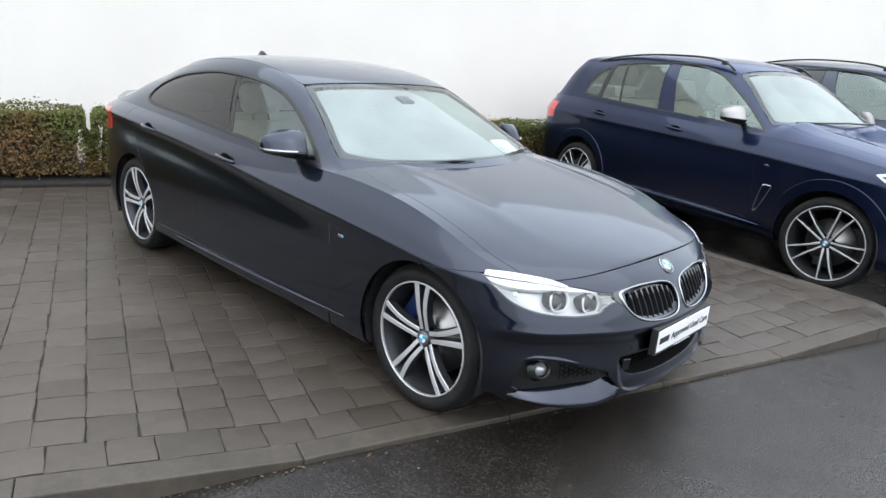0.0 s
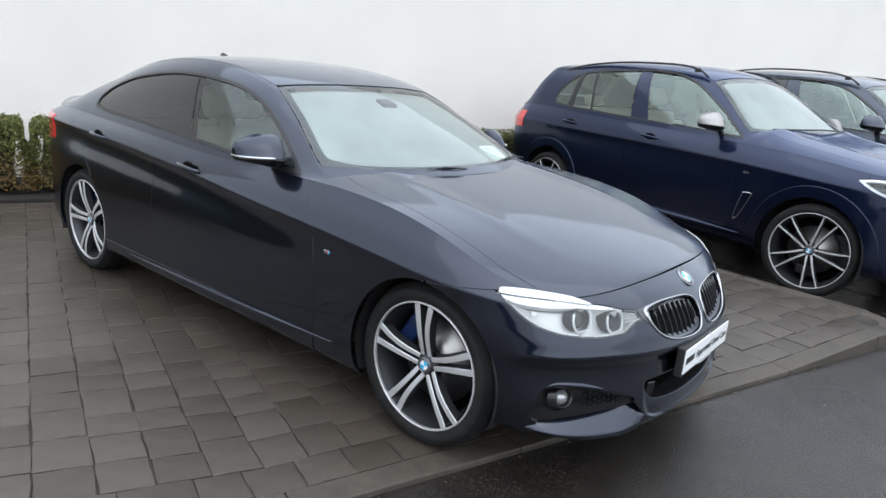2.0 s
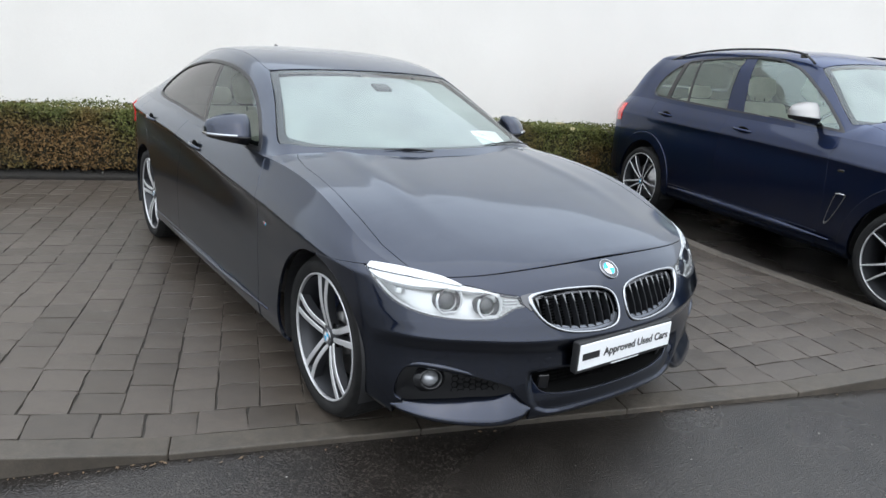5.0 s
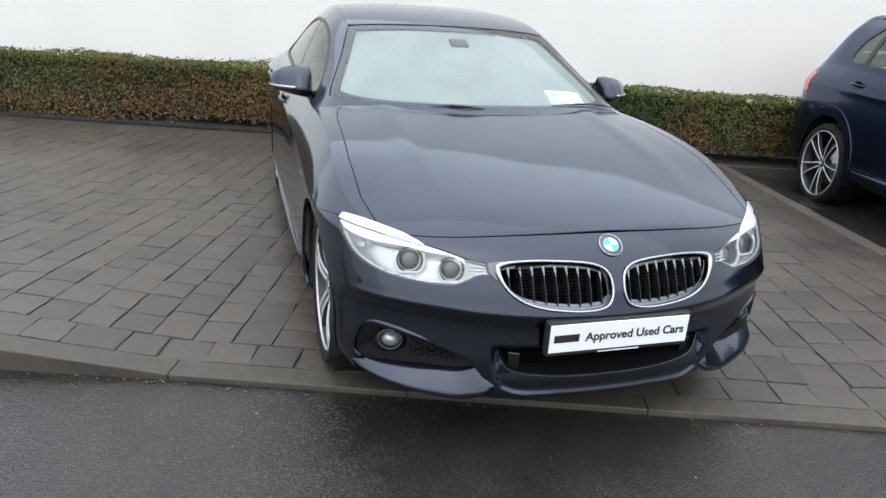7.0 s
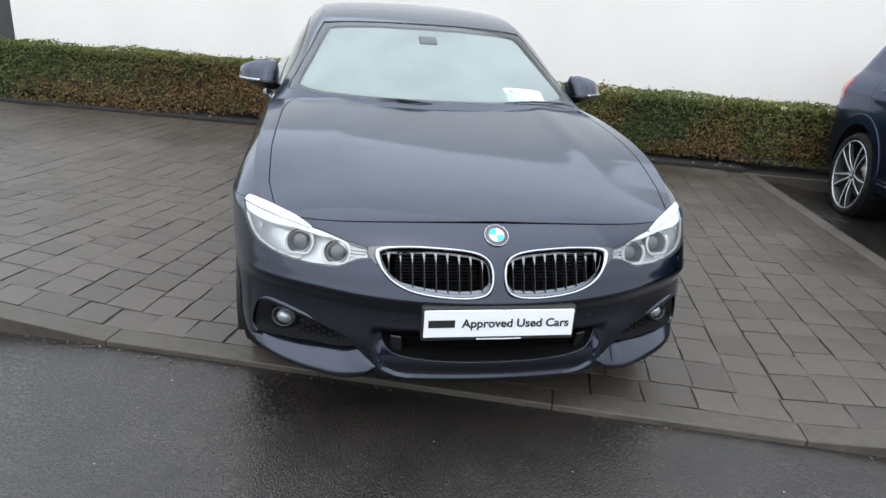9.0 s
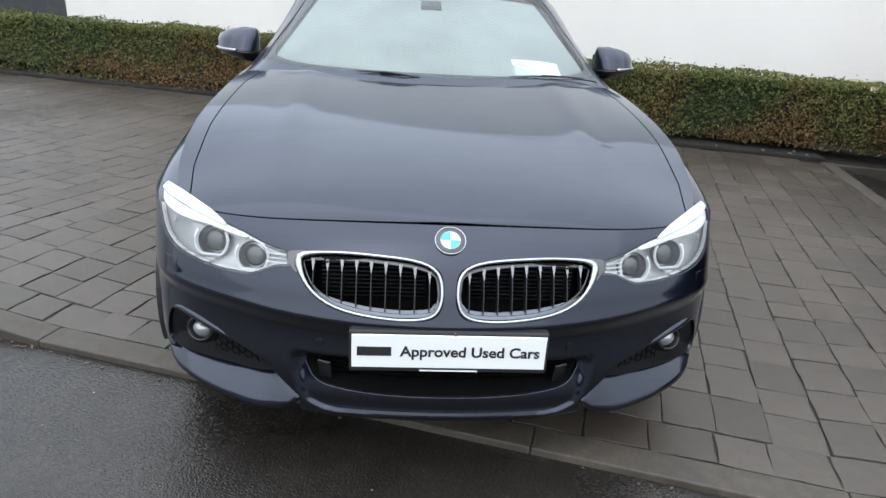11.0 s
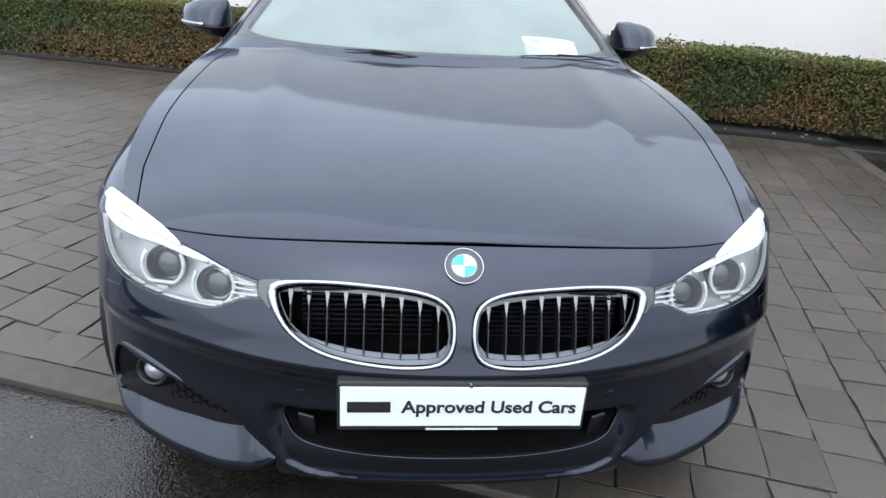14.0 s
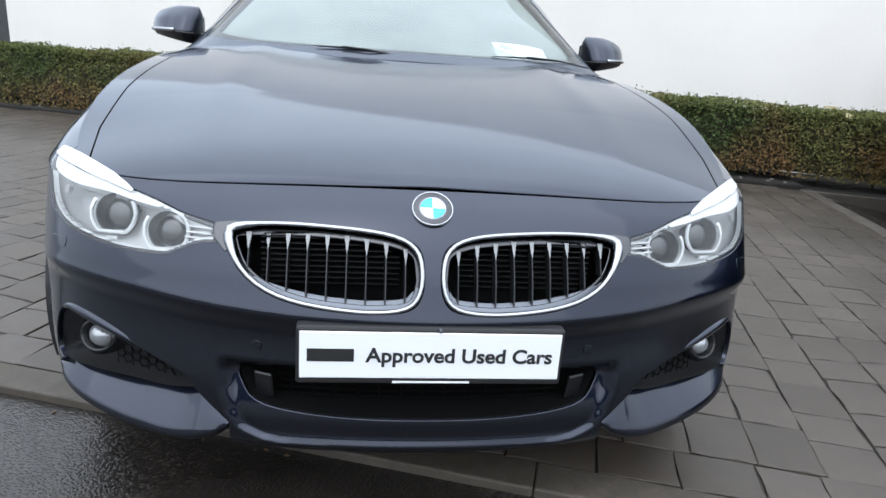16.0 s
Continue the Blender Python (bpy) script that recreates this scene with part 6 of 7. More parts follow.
def tail_lamps(car, sk, y0, y1, z0, z1):
    """Red tail lamps that wrap round the rear corners."""
    P = sk.P
    d = np.maximum(np.maximum(y0 - P[:, 1], np.maximum(z0 - P[:, 2] + (P[:, 1] - y0) * -0.1, P[:, 2] - z1)), 0.30 - P[:, 0])
    pair("tail_lamp", sk.keep(d).moved(0.006), RED_LAMP, car, "red tail lamp", 0.012)


coupe, coupe_sk, coupe_bn, coupe_cb = build_coupe()


def text_mesh(body, size, name, mat):
    """Raised lettering in the built-in font, centred on its baseline, in the x-y plane."""
    cu = bpy.data.curves.new(name, "FONT")
    cu.body, cu.size, cu.extrude, cu.align_x, cu.align_y = body, size, 0.0004, "LEFT", "CENTER"
    cu.offset = 0.0012
    ob = bpy.data.objects.new(name, cu)
    scene.collection.objects.link(ob)
    dg = bpy.context.evaluated_depsgraph_get()
    me = bpy.data.meshes.new_from_object(ob.evaluated_get(dg))
    bpy.data.objects.remove(ob)
    me.materials.clear()
    me.materials.append(mat)
    return me


def build_plate():
    """The dealer's sign board in the plate holder."""
    m = facing(Vector((0.004, -0.766, 0.425)), Vector((0, -1, 0.0)))
    root = thing("plate_sign", "white dealer sign in a black plate holder on the bumper", "sign", m)
    part("holder", box_bm(-0.257, 0.257, -0.061, 0.057, -0.032, 0.0, 0.006, 2), BLACK_MATT, root, "black plastic plate holder")
    part("sign_board", box_bm(-0.250, 0.250, -0.047, 0.048, -0.002, 0.003, 0.0015, 1), SIGN_WHITE, root, "white printed board")
    part("brand_bar", box_bm(-0.236, -0.149, -0.012, 0.014, 0.0032, 0.0040), INK, root, "black bar of print")
    me = text_mesh("Approved Used Cars", 0.0475, "lettering", INK)
    xs = [v.co.x for v in me.vertices]
    k = 0.362 / (max(xs) - min(xs))
    me.transform(Matrix.Translation((-0.128, 0.0, 0.0036)) @ Matrix.Diagonal((k, 0.86, 1, 1)) @ Matrix.Translation((-min(xs), 0, 0)))
    part("lettering", me, INK, root, "black lettering")
    part("caption_bar", box_bm(-0.075, 0.075, -0.0575, -0.0535, 0.0002, 0.0012), SIGN_WHITE, root, "small white line of print")
    part("screw", lathe_bm([(0.0005, 0.006), (0.004, 0.0055), (0.005, 0.0)], 16), CHROME, root).matrix_local = Matrix.Translation((0.012, 0.053, 0.0))


build_plate()


def build_paper():
    """The sale sheet behind the windscreen."""
    m = pose(0.45, 0.665, 0.968, 26, 6, 12) @ Matrix.Diagonal((0.72, 0.72, 1, 1))
    root = thing("sale_sheet", "white printed sale sheet behind the windscreen", "paper", m)
    bm = bmesh.new()
    n = 8
    rows = [[bm.verts.new((-0.15 + 0.30 * i / n, -0.075 + 0.17 * j / 3, 0.012 * math.sin(2.2 * i / n) + 0.004 * j)) for i in range(n + 1)] for j in range(4)]
    for a, b in zip(rows[:-1], rows[1:]):
        for k in range(n):
            bm.faces.new((a[k], a[k + 1], b[k + 1], b[k]))
    part("sheet", bm, PAPER, root)
    for k in range(3):
        part("print_line", box_bm(-0.12, 0.03 + 0.02 * (k % 2), 0.062 - 0.016 * k, 0.0645 - 0.016 * k, 0.0165, 0.0172), VISOR, root)


build_paper()

# ---- the blue off-roader and the grey one beyond it ----
SUV = dict(
    plan=[(0, -0.87), (0.30, -0.852), (0.55, -0.795), (0.78, -0.665), (0.905, -0.47), (0.965, -0.20), (0.985, 0.10), (0.985, 0.60),
          (0.985, 1.40), (0.99, 2.30), (0.992, 2.95), (0.970, 3.46), (0.910, 3.80), (0.73, 4.01), (0.37, 4.095), (0, 4.11)],
    edge=[(1.00, 0.12), (1.00, 0.12), (1.00, 0.115), (1.005, 0.10), (1.012, 0.09), (1.035, 0.10), (1.070, 0.12), (1.105, 0.11),
          (1.135, 0.10), (1.165, 0.10), (1.195, 0.11), (1.215, 0.13), (1.21, 0.13), (1.20, 0.11), (1.19, 0.10), (1.19, 0.10)],
    bottom=[0.26, 0.26, 0.26, 0.27, 0.28, 0.28, 0.28, 0.27, 0.27, 0.27, 0.28, 0.30, 0.32, 0.33, 0.33, 0.33],
    front_profile=[(0, 0.20), (0.06, 0.05), (0.2, 0.0), (0.6, 0.0), (0.8, 0.12), (0.9, 0.35), (1, 1.0)],
    crease=[(-0.9, 0.86), (0.0, 0.92), (0.8, 0.96), (1.6, 0.99), (2.4, 1.01), (3.2, 1.03), (4.1, 1.04)],
    recess=[(-0.4, 0.0), (0.4, 0.2), (1.0, 0.7), (2.6, 0.8), (3.1, 0.3), (4.1, 0.0)],
    flank=[0.06, 0.02, 0.004, 0.004, 0.006, 0.006],
    blend=(0.9, 1.4), step=(0.014, 0.022), fine_to=1.4, rows=84,
    bonnet_to=0.92, bonnet_power=(5.0, 6.0), ridge=0.006,
    bonnet_line=[(-0.76, 1.00), (-0.68, 1.025), (-0.4, 1.075), (0.0, 1.140), (0.25, 1.175), (0.45, 1.208), (0.64, 1.258)],
    cabin=(0.53, 4.02), cabin_cols=200,
    roof_line=[(0.53, 1.205), (0.72, 1.330), (0.97, 1.490), (1.20, 1.625), (1.36, 1.690), (1.55, 1.735), (2.0, 1.770), (2.55, 1.778), (3.05, 1.757), (3.45, 1.722), (3.66, 1.685), (3.84, 1.50), (4.02, 1.205)],
    bow=[(0.53, 0.16), (1.25, 0.09), (1.75, 0.0), (3.3, 0.0), (4.02, -0.12)],
    roof_rise=[0.0, 0.36, 0.66, 0.82, 0.90, 0.97, 0.993, 1.0],
    lean=[(0.53, 0.12), (0.97, 0.22), (1.75, 0.28), (3.0, 0.28), (3.6, 0.25), (4.02, 0.14)],
)
SUV_LAMP = outline([(1.28, 0.972, 0), (1.15, 0.990), (0.95, 0.985), (0.65, 0.957), (0.55, 0.932, 0), (0.55, 0.865, 0), (0.72, 0.845), (0.90, 0.851), (1.03, 0.862), (1.17, 0.912)], 6)


def suv_bumper(q):
    return np.maximum(q.P[:, 1] + 0.30, -1.0)


def build_suv(name, label, m, paint, mirror_cap, seats, rear_glass, rear_label, lift=0.0):
    S = SUV
    S["tail_seam"], S["seam_from"] = 3.60, -9.0
    sk = body_skin(S)
    bn, cb = bonnet_skin(S, sk.edge_line), cabin_skin(S, sk.edge_line)
    car = thing(name, label, "car", m)
    arch_f, arch_r = (0.0, 0.37, 0.415), (3.07, 0.37, 0.415)
    s, z = sk.A[:, 0], sk.P[:, 2]
    lamp = inside(SUV_LAMP, s, z)
    grille = np.where(sk.P[:, 1] < -0.5, inside(outline([(0.03, 0.93), (0.40, 0.93), (0.46, 0.86), (0.44, 0.66), (0.36, 0.60), (0.05, 0.60)], 5), sk.P[:, 0], z), 1.0)
    af = arch_cut(sk.P, arch_f)
    whole("front_bumper", sk.keep(gap(suv_bumper(sk), -lamp, -grille, -af)), paint, car, "", 0.03)
    pair("kidney_grille", sk.keep(grille).moved(-0.02), BLACK_GLOSS, car, "black kidney grille", 0.02)
    pair("grille_frame", sk.keep(np.maximum(grille, -grille - 0.014)).moved(0.006), CHROME, car, "", 0.02)
    doors = ([(0.78, 1.3), (0.76, 1.10), (0.72, 0.75), (0.70, 0.50), (0.72, 0.10)], [(1.96, 1.5), (1.96, 0.75), (1.92, 0.10)], [(3.14, 1.4), (3.08, 1.10), (2.94, 0.86), (2.70, 0.66), (2.60, 0.45), (2.60, 0.10)])
    wing_cut = lambda q: np.minimum(suv_bumper(q), inside(SUV_LAMP, q.A[:, 0], q.P[:, 2]))
    flanks(S, sk, car, paint, doors, (arch_f, arch_r), [(-1.0, 0.40), (4.5, 0.42)], wing_cut)
    cut_rear = line_side([(-1.0, 0.85), (-0.86, 0.768), (-0.72, 0.698), (-0.5, 0.615), (-0.25, 0.567), (0, 0.550), (0.25, 0.567), (0.5, 0.615), (0.72, 0.698), (0.86, 0.768), (1.0, 0.85)], bn.P[:, 0], bn.P[:, 1])
    seam = np.abs(bn.P[:, 0]) - np.interp(bn.P[:, 1], [-0.75, -0.5, -0.25, 0.5, 0.9], [0.50, 0.68, 0.745, 0.725, 0.70])
    part("bonnet", bn.keep(gap(-cut_rear, seam)).edged(0.02, 0.003).mesh("bonnet", paint), paint, car)
    for sgn in (1, -1):
        part("wing_top", bn.keep(gap(bn.P[:, 1] - 0.90, -seam, -sgn * bn.P[:, 0])).mesh("wing_top", paint), paint, car)
    for q, side in ((sk, 1), (sk.mirror(), -1)):
        d = inside(SUV_LAMP, q.A[:, 0], q.P[:, 2])
        reg = q.keep(d + 0.002)
        rd = -inside(SUV_LAMP, reg.A[:, 0], reg.P[:, 2])
        lens = part("headlamp_lens", reg.mesh("headlamp_lens", LENS), LENS, car, "clear headlamp lens")
        lens.visible_shadow = False
        part("headlamp_bowl", reg.moved(-(0.006 + 0.05 * smooth01(rd / 0.03))).mesh("headlamp_bowl", LAMP_DARK), LAMP_DARK, lens)
        part("light_bar", q.keep(np.maximum(d, -d - 0.016)).moved(-0.004).edged(0.02, 0.002).mesh("light_bar", LAMP_RING), LAMP_RING, lens, "pale daytime light bar")
        for arch in (arch_f, arch_r):
            a = arch_cut(q.P, arch)
            part("arch_lip", q.keep(np.maximum(np.maximum(-a + 0.002, a - 0.085), np.where(np.abs(q.P[:, 0]) < 0.7, 1.0, -1.0))).moved(0.012).edged(0.014, 0.006).mesh("arch_lip", paint), paint, car)
        step = [(side * (1.004 + 0.006 * math.sin(math.pi * k / 16)), 0.56 + 0.122 * k, 0.372 + 0.012 * (k / 16)) for k in range(17)]
        part("sill_step", tube_bm(step, [0.006 + 0.024 * min(1, k / 4, (16 - k) / 4) for k in range(17)], 10), paint, car, "", True)
        corners = [(0.600, 0.711), (0.565, 0.719), (0.523, 0.717), (0.527, 0.694), (0.585, 0.564), (0.631, 0.486), (0.650, 0.494), (0.631, 0.609)]
        loop = outline(corners, 4)
        v1 = part("side_vent", tube_bm([(side * 0.984, py, pz) for py, pz in loop], 0.0035, 6, True), SATIN, car, "dark side vent with a silver tip behind the arch")
        part("vent_tip", tube_bm([(side * 0.988, py, pz) for py, pz in ((0.600, 0.715), (0.565, 0.721), (0.523, 0.720))], 0.006, 6), CHROME, v1, "bright silver tip")
        part("vent_foot", tube_bm([(side * 0.986, py, pz) for py, pz in ((0.622, 0.500), (0.636, 0.487), (0.650, 0.492))], 0.005, 6), SATIN, v1, "silver lower tip")
        pane = bmesh.new()
        pane.faces.new([pane.verts.new((side * 0.986, py, pz)) for py, pz in loop])
        part("vent_mesh", pane, paint, v1)
        part("wing_badge", box_bm(-0.0015, 0.0015, -0.026, 0.026, -0.008, 0.008, 0.001, 1, pose(side * 0.979, 0.610, 0.883)), CHROME, car)
    GL = outline([(3.19, 1.258), (3.255, 1.335), (3.20, 1.475), (3.04, 1.593), (2.85, 1.638), (2.42, 1.672), (2.04, 1.684), (1.74, 1.658), (1.48, 1.585), (1.20, 1.432), (0.97, 1.280), (0.775, 1.148, 0), (1.1, 1.167), (1.48, 1.186), (2.2, 1.203), (2.95, 1.239)], 6)
    D = dict(glass_line=GL, deck=9.0, tail=4.015, roof_mat=paint, seal_mat=BLACK_POCKET, pillar_mat=paint,
             screen=outline([(-0.2, 0.565, 0), (0.4, 0.565), (0.66, 0.57), (0.755, 0.59), (0.765, 0.64), (0.66, 0.99), (0.585, 1.26), (0.55, 1.295), (0.35, 1.30), (-0.2, 1.30, 0)], 6),
             screen_inner=outline([(-0.2, 0.60, 0), (0.4, 0.60), (0.63, 0.605), (0.71, 0.63), (0.715, 0.68), (0.62, 0.99), (0.545, 1.22), (0.51, 1.255), (0.35, 1.262), (-0.2, 1.262, 0)], 6),
             back_glass=outline([(-0.2, 3.69, 0), (0.4, 3.69), (0.54, 3.72), (0.62, 3.88), (0.58, 3.93), (0.4, 3.94), (-0.2, 3.94, 0)], 6),
             roof=outline([(-0.2, 1.306, 0), (0.55, 1.306, 0), (0.575, 1.37), (0.565, 2.0), (0.56, 2.8), (0.55, 3.60), (0.54, 3.68, 0), (-0.2, 3.68, 0)], 6),
             pillar=([(2.14, 1.80), (2.083, 1.675), (1.83, 1.20), (1.77, 1.08)], [(2.26, 1.80), (2.218, 1.67), (2.045, 1.20), (2.0, 1.08)]),
             front_glass=GLASS_PALE, rear_glass=rear_glass, front_label="clear front side window", rear_label=rear_label)
    cabin_parts(S, cb, car, paint, D)
    dlo = np.where(np.abs(cb.P[:, 0]) < 0.25, 1.0, inside(GL, cb.P[:, 1], cb.P[:, 2]))
    for line, w in (([(2.86, 1.80), (2.79, 1.635), (2.595, 1.212), (2.53, 1.05)], 0.011), ([(3.03, 1.80), (3.003, 1.61), (2.945, 1.237), (2.92, 1.05)], 0.032)):
        dd = line_side(line, cb.P[:, 1], cb.P[:, 2])
        pair("window_divider", cb.keep(np.maximum(dlo, np.abs(dd) - w)).moved(0.0005), BLACK_POCKET, car, "", 0.006)
    # roof rails
    for side in (1, -1):
        ys = np.linspace(1.415, 3.38, 48)
        zs = spline([1.415, 1.48, 1.60, 1.79, 2.14, 2.52, 2.94, 3.2, 3.38], [1.658, 1.702, 1.742, 1.762, 1.769, 1.762, 1.729, 1.690, 1.642], ys) + lift * np.sin(np.pi * (ys - 1.415) / 1.965)
        rail = part("roof_rail", tube_bm([(side * (0.598 - 0.02 * (yy - 1.3)), yy, zz) for yy, zz in zip(ys, zs - 0.014)], 0.0110, 8, flat=0.9), BLACK_GLOSS, car, "slim black roof rail", True)
        for yy in (1.55, 3.23):
            zz = float(np.interp(yy, ys, zs))
            part("rail_foot", box_bm(-0.012, 0.012, -0.03, 0.03, -0.045, -0.004, 0.006, 2, pose(side * (0.594 - 0.02 * (yy - 1.3)), yy, zz)), BLACK_GLOSS, rail)
    door_handle(car, sk, 1.70, 1.045, paint, 0.23, 0.022)
    door_handle(car, sk, 2.82, 1.075, paint, 0.23, 0.022)
    door_mirror(car, 1.035, 1.00, 1.252, mirror_cap, 1.15, False, 1.25)
    for yy, nm in ((1.76, "front_seat"),):
        seat(car, -0.42, yy, 0.70, 14, seats, 0.54, nm)
        seat(car, 0.42, yy, 0.70, 14, seats, 0.54, nm)
    rear_bench(car, 2.68, 0.72, 20, seats, 0.68)
    part("dashboard", dash_bm(0.78, 0.72, 1.22, 1.20), DASH, car, "dark dashboard", True)
    steering_wheel(car, -0.42, 1.30, 1.12)
    part("headlining", cabin_lining_suv(cb).mesh("headlining", DASH_LIGHT), DASH_LIGHT, car)
    part("interior_mirror", box_bm(-0.12, 0.12, 1.20, 1.23, 1.50, 1.555, 0.02, 3), BLACK_MATT, car)
    part("floor_pan", box_bm(-0.80, 0.80, -0.6, 3.8, 0.24, 0.52, 0.04, 2), BLACK_MATT, car)
    part("boot_liner", box_bm(-0.70, 0.70, 3.1, 3.7, 0.5, 1.14, 0.05, 2), DASH, car)
    for side in (1, -1):
        arch_liner(car, side * 0.955, arch_f, 0.3)
        arch_liner(car, side * 0.965, arch_r, 0.3)
    pts = [(-0.62 + 0.10 * k, 0.558 + 0.16 * ((-0.62 + 0.10 * k) / 0.72) ** 2 * 0.9, 1.262 - 0.03 * abs(-0.62 + 0.10 * k)) for k in range(13)]
    part("wiper", tube_bm(pts, 0.008, 6), BLACK_MATT, car, "black wiper blade")
    W = build_wheel(dict(tyre=0.368, rim=0.298, width=0.275, disc=0.19, caliper=ALLOY_DARK, caliper_angle=-35, caliper_label="dark grey brake caliper", turn=0.0, lip=0.006, offset=(0.016, 0.060), arm=(0.018, 0.012), bend=-0.004, web=0))
    W.parent = car
    W.matrix_local = Matrix.Translation((-0.83, -0.005, 0.368)) @ Matrix.Rotation(radians(9), 4, "Z") @ Matrix.Rotation(radians(-90), 4, "Y") @ Matrix.Rotation(radians(120), 4, "Z")
    for wx, wy, spin in ((0.83, 0.0, 20), (-0.84, 3.07, 40), (0.84, 3.07, 30)):
        w = copy_thing(W, Matrix.Identity(4))
        w.parent = car
        w.matrix_local = Matrix.Translation((wx, wy, 0.368 if wy == 0 else 0.340)) @ Matrix.Rotation(radians(9 if wy == 0 else 0), 4, "Z") @ Matrix.Rotation(radians(90 if wx > 0 else -90), 4, "Y") @ Matrix.Rotation(radians(spin), 4, "Z")
    tail_lamps(car, sk, 3.62, 4.13, 0.95, 1.13)
    return car


def cabin_lining_suv(cb):
    st, w = cb.A.T
    top = cb.keep(np.maximum(np.maximum(1.30 - st, st - 3.58), 0.45 - w)).moved(-0.035)
    both = top + top.mirror()
    return Skin(both.P, -both.N, both.A, both.F[:, ::-1])


SUV_POSE = pose(4.063, -0.80, -0.098, 0, 0, -17.5)
build_suv("suv_car", "deep blue off-road car with silver mirror caps on asphalt", SUV_POSE, PAINT_BLUE, SATIN, LEATHER, GLASS_PALE, "grey-green rear side window")
build_suv("suv_car", "slate-grey off-road car with dark mirrors beside a blue one", SUV_POSE @ pose(2.62, -0.17, 0, 0, 0, 0) @ Matrix.Diagonal((1.05, 1.05, 1.05, 1)), PAINT_GREY, PAINT_GREY, DASH, GLASS_DARK, "dark tinted rear side window", 0.025)

# ---- paving setts, last ----
def sett_mesh(w, l, seed):
    """One sett: a chamfered block with a slightly uneven top, centred, top at z = 0."""
    r = random.Random(seed)
    bm = bmesh.new()
    c, d = 0.0011, 0.05
    j = lambda k=0.0024: r.uniform(-k, k)
    rim = [(-1, -1), (-0.35, -1), (0.4, -1), (1, -1), (1, -0.3), (1, 0.35), (1, 1), (0.35, 1), (-0.4, 1), (-1, 1), (-1, 0.3), (-1, -0.35)]
    wob = [(j(0.0040), j(0.0036)) for _ in rim]
    corner = lambda q: 0.965 if abs(q[0]) == 1 and abs(q[1]) == 1 else 1.0
    top = [bm.verts.new((q[0] * corner(q) * (w / 2 - c) + o[0], q[1] * corner(q) * (l / 2 - c) + o[1], j(0.0006))) for q, o in zip(rim, wob)]
    mid = [bm.verts.new((q[0] * w / 2 + o[0], q[1] * l / 2 + o[1], -0.0014 + j(0.0005))) for q, o in zip(rim, wob)]
    low = [bm.verts.new((q[0] * w / 2, q[1] * l / 2, -d)) for q in rim]
    bm.faces.new(top)
    n = len(rim)
    for k in range(n):
        f = bm.faces.new((mid[k], mid[(k + 1) % n], top[(k + 1) % n], top[k]))
        if k % 3 == 1:
            bm.faces.new((low[k - 1], low[(k + 2) % n], mid[(k + 2) % n], mid[(k + 1) % n], mid[k], mid[k - 1]))
    for v in [q for q in bm.verts if not q.link_faces]:
        bm.verts.remove(v)
    return bm_mesh("sett", bm, PAVER)


def lay_setts():
    r = random.Random(41)
    lengths = (0.160, 0.185, 0.205, 0.230)
    kinds = {(l, k): sett_mesh(0.1695, l - 0.0030, 100 + 10 * i + k) for i, l in enumerate(lengths) for k in range(3)}
    heads = {(l, k): sett_mesh(l - 0.0030, 0.162, 500 + 10 * i + k) for i, l in enumerate(lengths) for k in range(3)}
    rest_v, rest_f = [], []

    def lay(me, u, v, single):
        du, dv = (paving_z(u + 0.05, v) - paving_z(u - 0.05, v)) / 0.1, (paving_z(u, v + 0.05) - paving_z(u, v - 0.05)) / 0.1
        m = Matrix.Translation((u + r.gauss(0, 0.0012), v, paving_z(u, v) + r.uniform(-0.0012, 0.0014))) @ Euler((dv + r.gauss(0, 0.0032), -du + r.gauss(0, 0.0032), r.gauss(0, 0.009))).to_matrix().to_4x4() @ Matrix.Diagonal((r.uniform(0.972, 1.006), r.uniform(0.972, 1.006), 1, 1))
        if single:
            ob = new("sett", me)
            ob.parent = PAVING
            ob.matrix_local = m
            return
        k = len(rest_v)
        rest_v.extend(m @ q.co for q in me.vertices)
        rest_f.extend(tuple(i + k for i in p.vertices) for p in me.polygons)

    u = -11.0
    while u < BAY_U - 0.05:                                   # edge course along the kerb
        l = r.choice(lengths)
        if u + l > 2.44:
            break
        lay(heads[(l, r.randrange(3))], u + l / 2, 0.115, -2.7 < u < 2.7)
        u += l
    k = 0
    u = -11.0
    while u < bay_edge(0):
        v = 0.198 + r.uniform(-0.004, 0.004)
        first = True
        while v < PAVE_V - 0.05:
            l = r.choice(lengths)
            if u + 0.172 < bay_edge(v + l) and (u < 2.26 or v > 0.19):
                lay(kinds[(l, r.randrange(3))], u + 0.086, v + l / 2, -2.75 < u < 2.6 and v < 1.15)
                k += 1
            v += l
        u += 0.1725
    v = 0.20                                                  # cut setts along the side kerb
    while v < PAVE_V - 0.1:
        l = r.choice(lengths)
        free = bay_edge(v + l) + 11.0
        wide = free - 0.1725 * int(free / 0.1725)
        if wide > 0.02:
            cut = sett_mesh(wide - 0.002, l - 0.003, 900 + int(v * 100))
            lay(cut, bay_edge(v + l) - wide / 2, v + l / 2, False)
            bpy.data.meshes.remove(cut)
        v += l
    me = bpy.data.meshes.new("sett_field")
    me.from_pydata(rest_v, [], rest_f)
    me.materials.append(PAVER)
    ob = new("sett_field", me)
    ob.parent = PAVING
    tagged(ob, kind="stuff")


lay_setts()


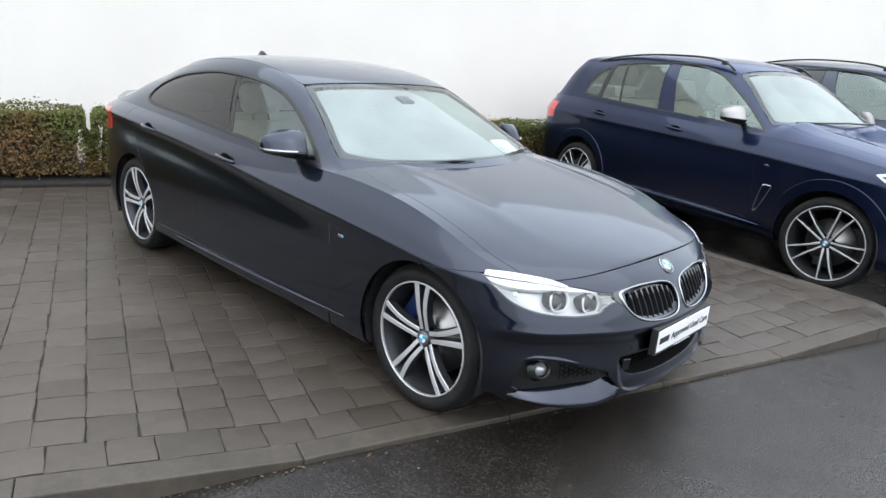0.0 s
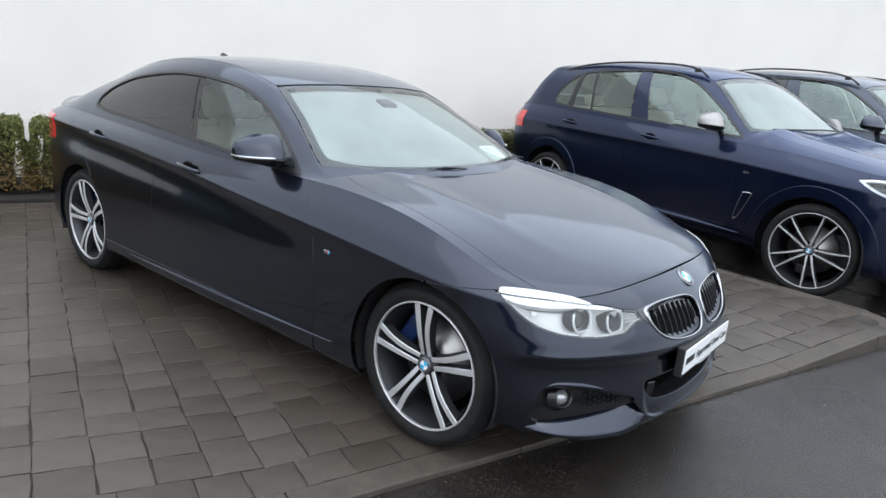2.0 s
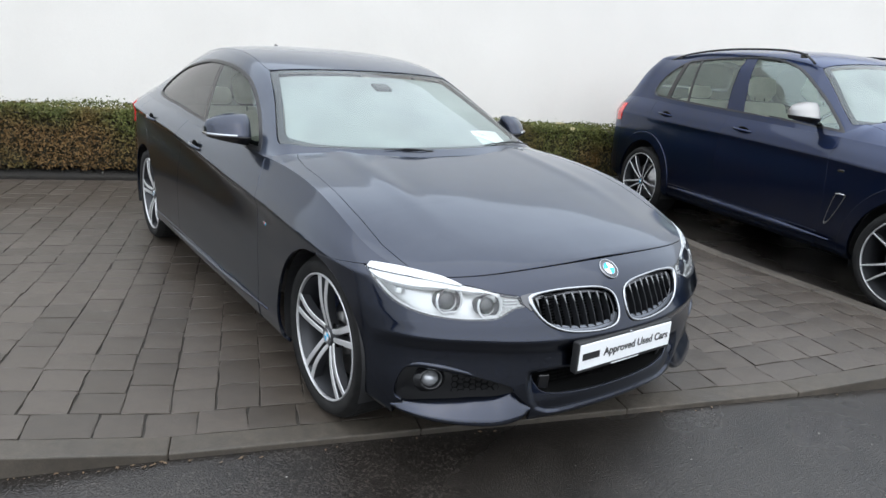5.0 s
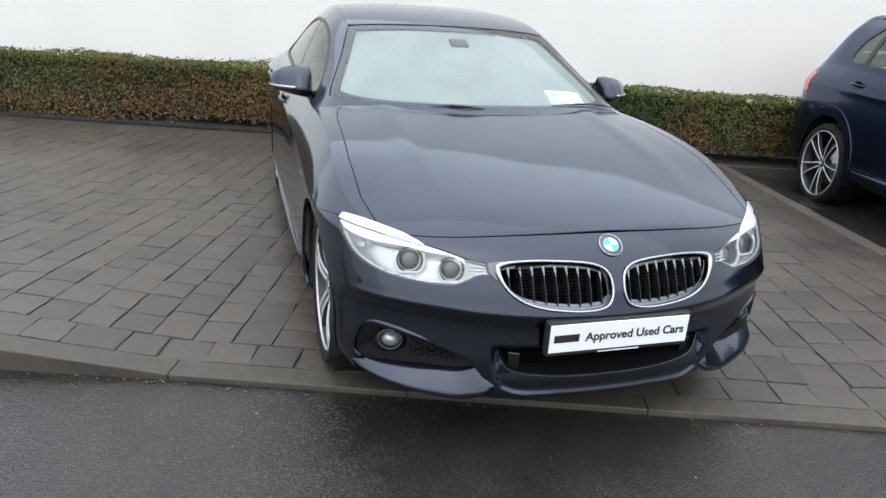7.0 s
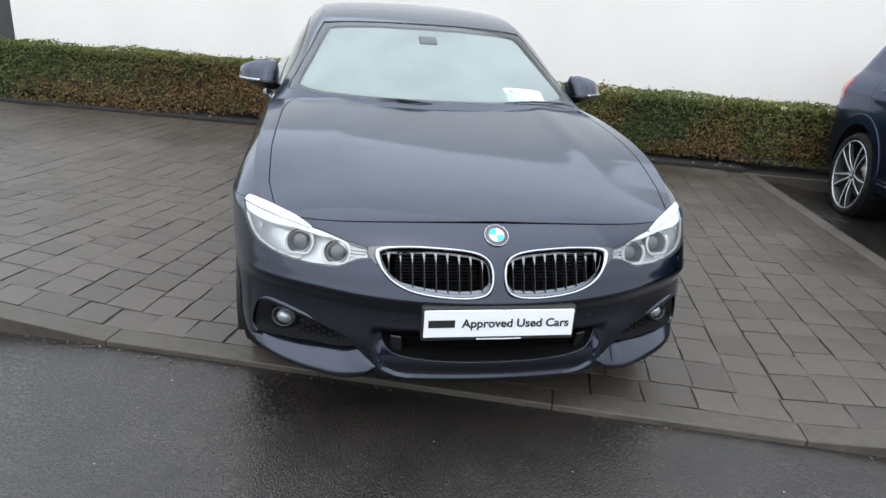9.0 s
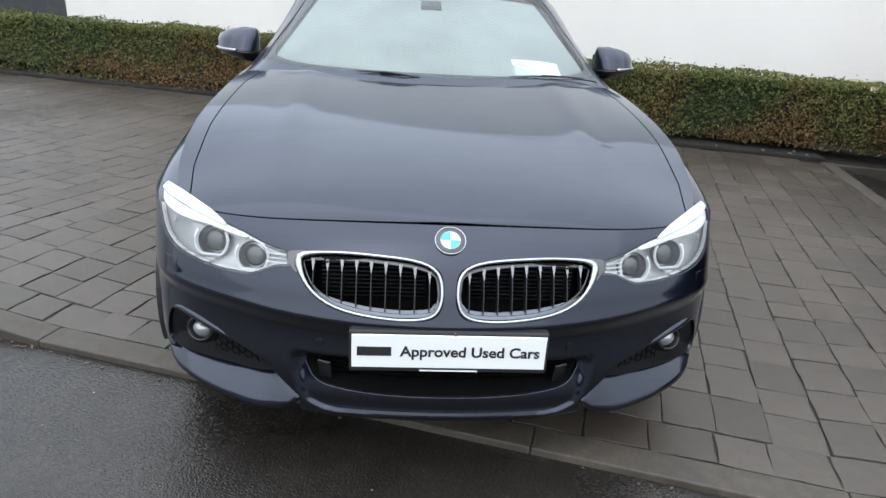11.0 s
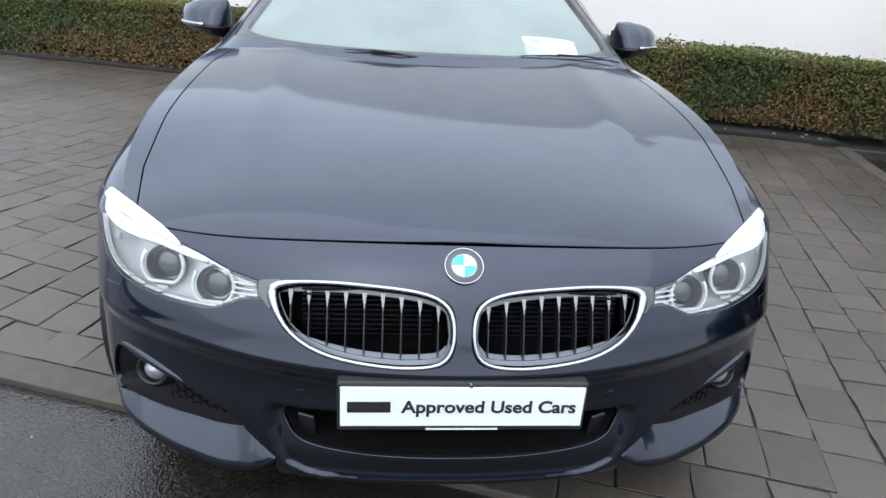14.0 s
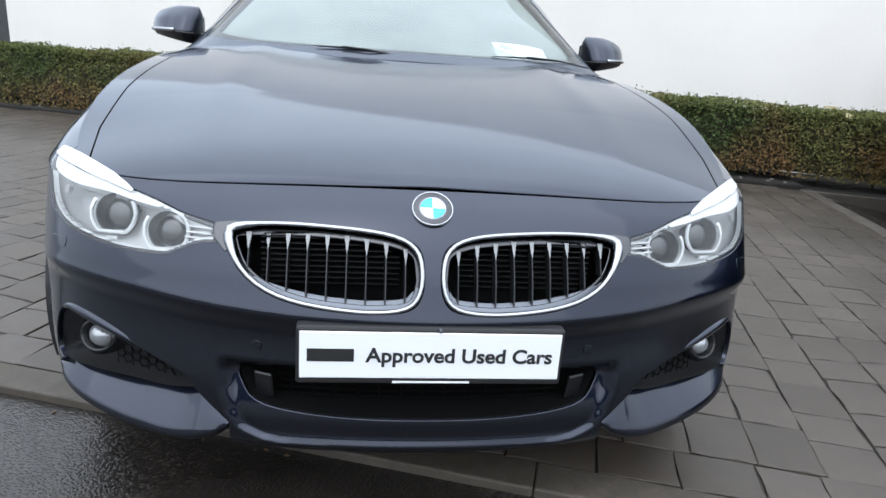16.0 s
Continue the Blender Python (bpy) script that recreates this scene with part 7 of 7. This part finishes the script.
def litter():
    """Pale bits and pebbles along the soil under the hedge, a yellow leaf or two on it."""
    r = random.Random(5)
    for k in range(26):
        u = r.uniform(-7, 2.2)
        bm = bmesh.new()
        bmesh.ops.create_icosphere(bm, subdivisions=1, radius=r.uniform(0.008, 0.02))
        for q in bm.verts:
            q.co *= r.uniform(0.7, 1.2)
            q.co.z *= 0.6
        ob = new("pebble", bm_mesh("pebble", bm, LITTER))
        ob.matrix_world = SITE @ Matrix.Translation((u, r.uniform(4.93, 5.10), 0.040))
        tagged(ob, "small pale pebble on dark soil", "pebble", "pebbles on the soil bed")


litter()


def scrap(u, v, z, wide, high, turn):
    """A crumpled bit of paper lodged among the leaves."""
    r = random.Random(int(wide * 1000))
    bm = bmesh.new()
    bmesh.ops.create_grid(bm, x_segments=6, y_segments=4, size=0.5)
    for q in bm.verts:
        q.co = Vector((q.co.x * wide * r.uniform(0.85, 1.1), r.uniform(-0.008, 0.008), q.co.y * high * r.uniform(0.7, 1.15)))
    bmesh.ops.solidify(bm, geom=bm.faces[:], thickness=0.0015)
    ob = new("paper_scrap", bm_mesh("paper_scrap", bm, SCRAP))
    ob.matrix_world = SITE @ pose(u, v, z, -20, 0, turn)
    tagged(ob, "crumpled pale yellow paper scrap caught in the hedge", "paper", "paper scraps in the hedge")


def kerb_litter():
    """Small brown leaves washed against the foot of the kerb."""
    r = random.Random(77)
    verts, faces = [], []
    for k in range(48):
        u = r.gauss(-1.62, 0.22) if k < 22 else r.uniform(-2.4, 2.0)
        v = -0.095 - abs(r.gauss(0, 0.018))
        a, size = r.uniform(0, 6.28), r.uniform(0.004, 0.011)
        z = asphalt_z(u, v) + r.uniform(0.002, 0.005)
        n = len(verts)
        for c, d, lift in ((1, 0, 0.0), (0, 0.5, 0.003), (-1, 0, 0.001), (0, -0.5, 0.002)):
            verts.append((u + size * (c * math.cos(a) - d * math.sin(a)), v + size * (c * math.sin(a) + d * math.cos(a)), z + lift * r.random()))
        faces.append((n, n + 1, n + 2, n + 3))
    me = bpy.data.meshes.new("leaf_litter")
    me.from_pydata(verts, [], faces)
    me.materials.append(DRY_LEAF)
    ob = new("leaf_litter", me)
    ob.matrix_world = SITE
    tagged(ob, "small dry brown leaves along the foot of the kerb", "leaves", kind="stuff")


kerb_litter()
scrap(2.63, 5.10, 0.655, 0.075, 0.05, 12)
scrap(2.50, 5.22, 0.715, 0.11, 0.02, -8)
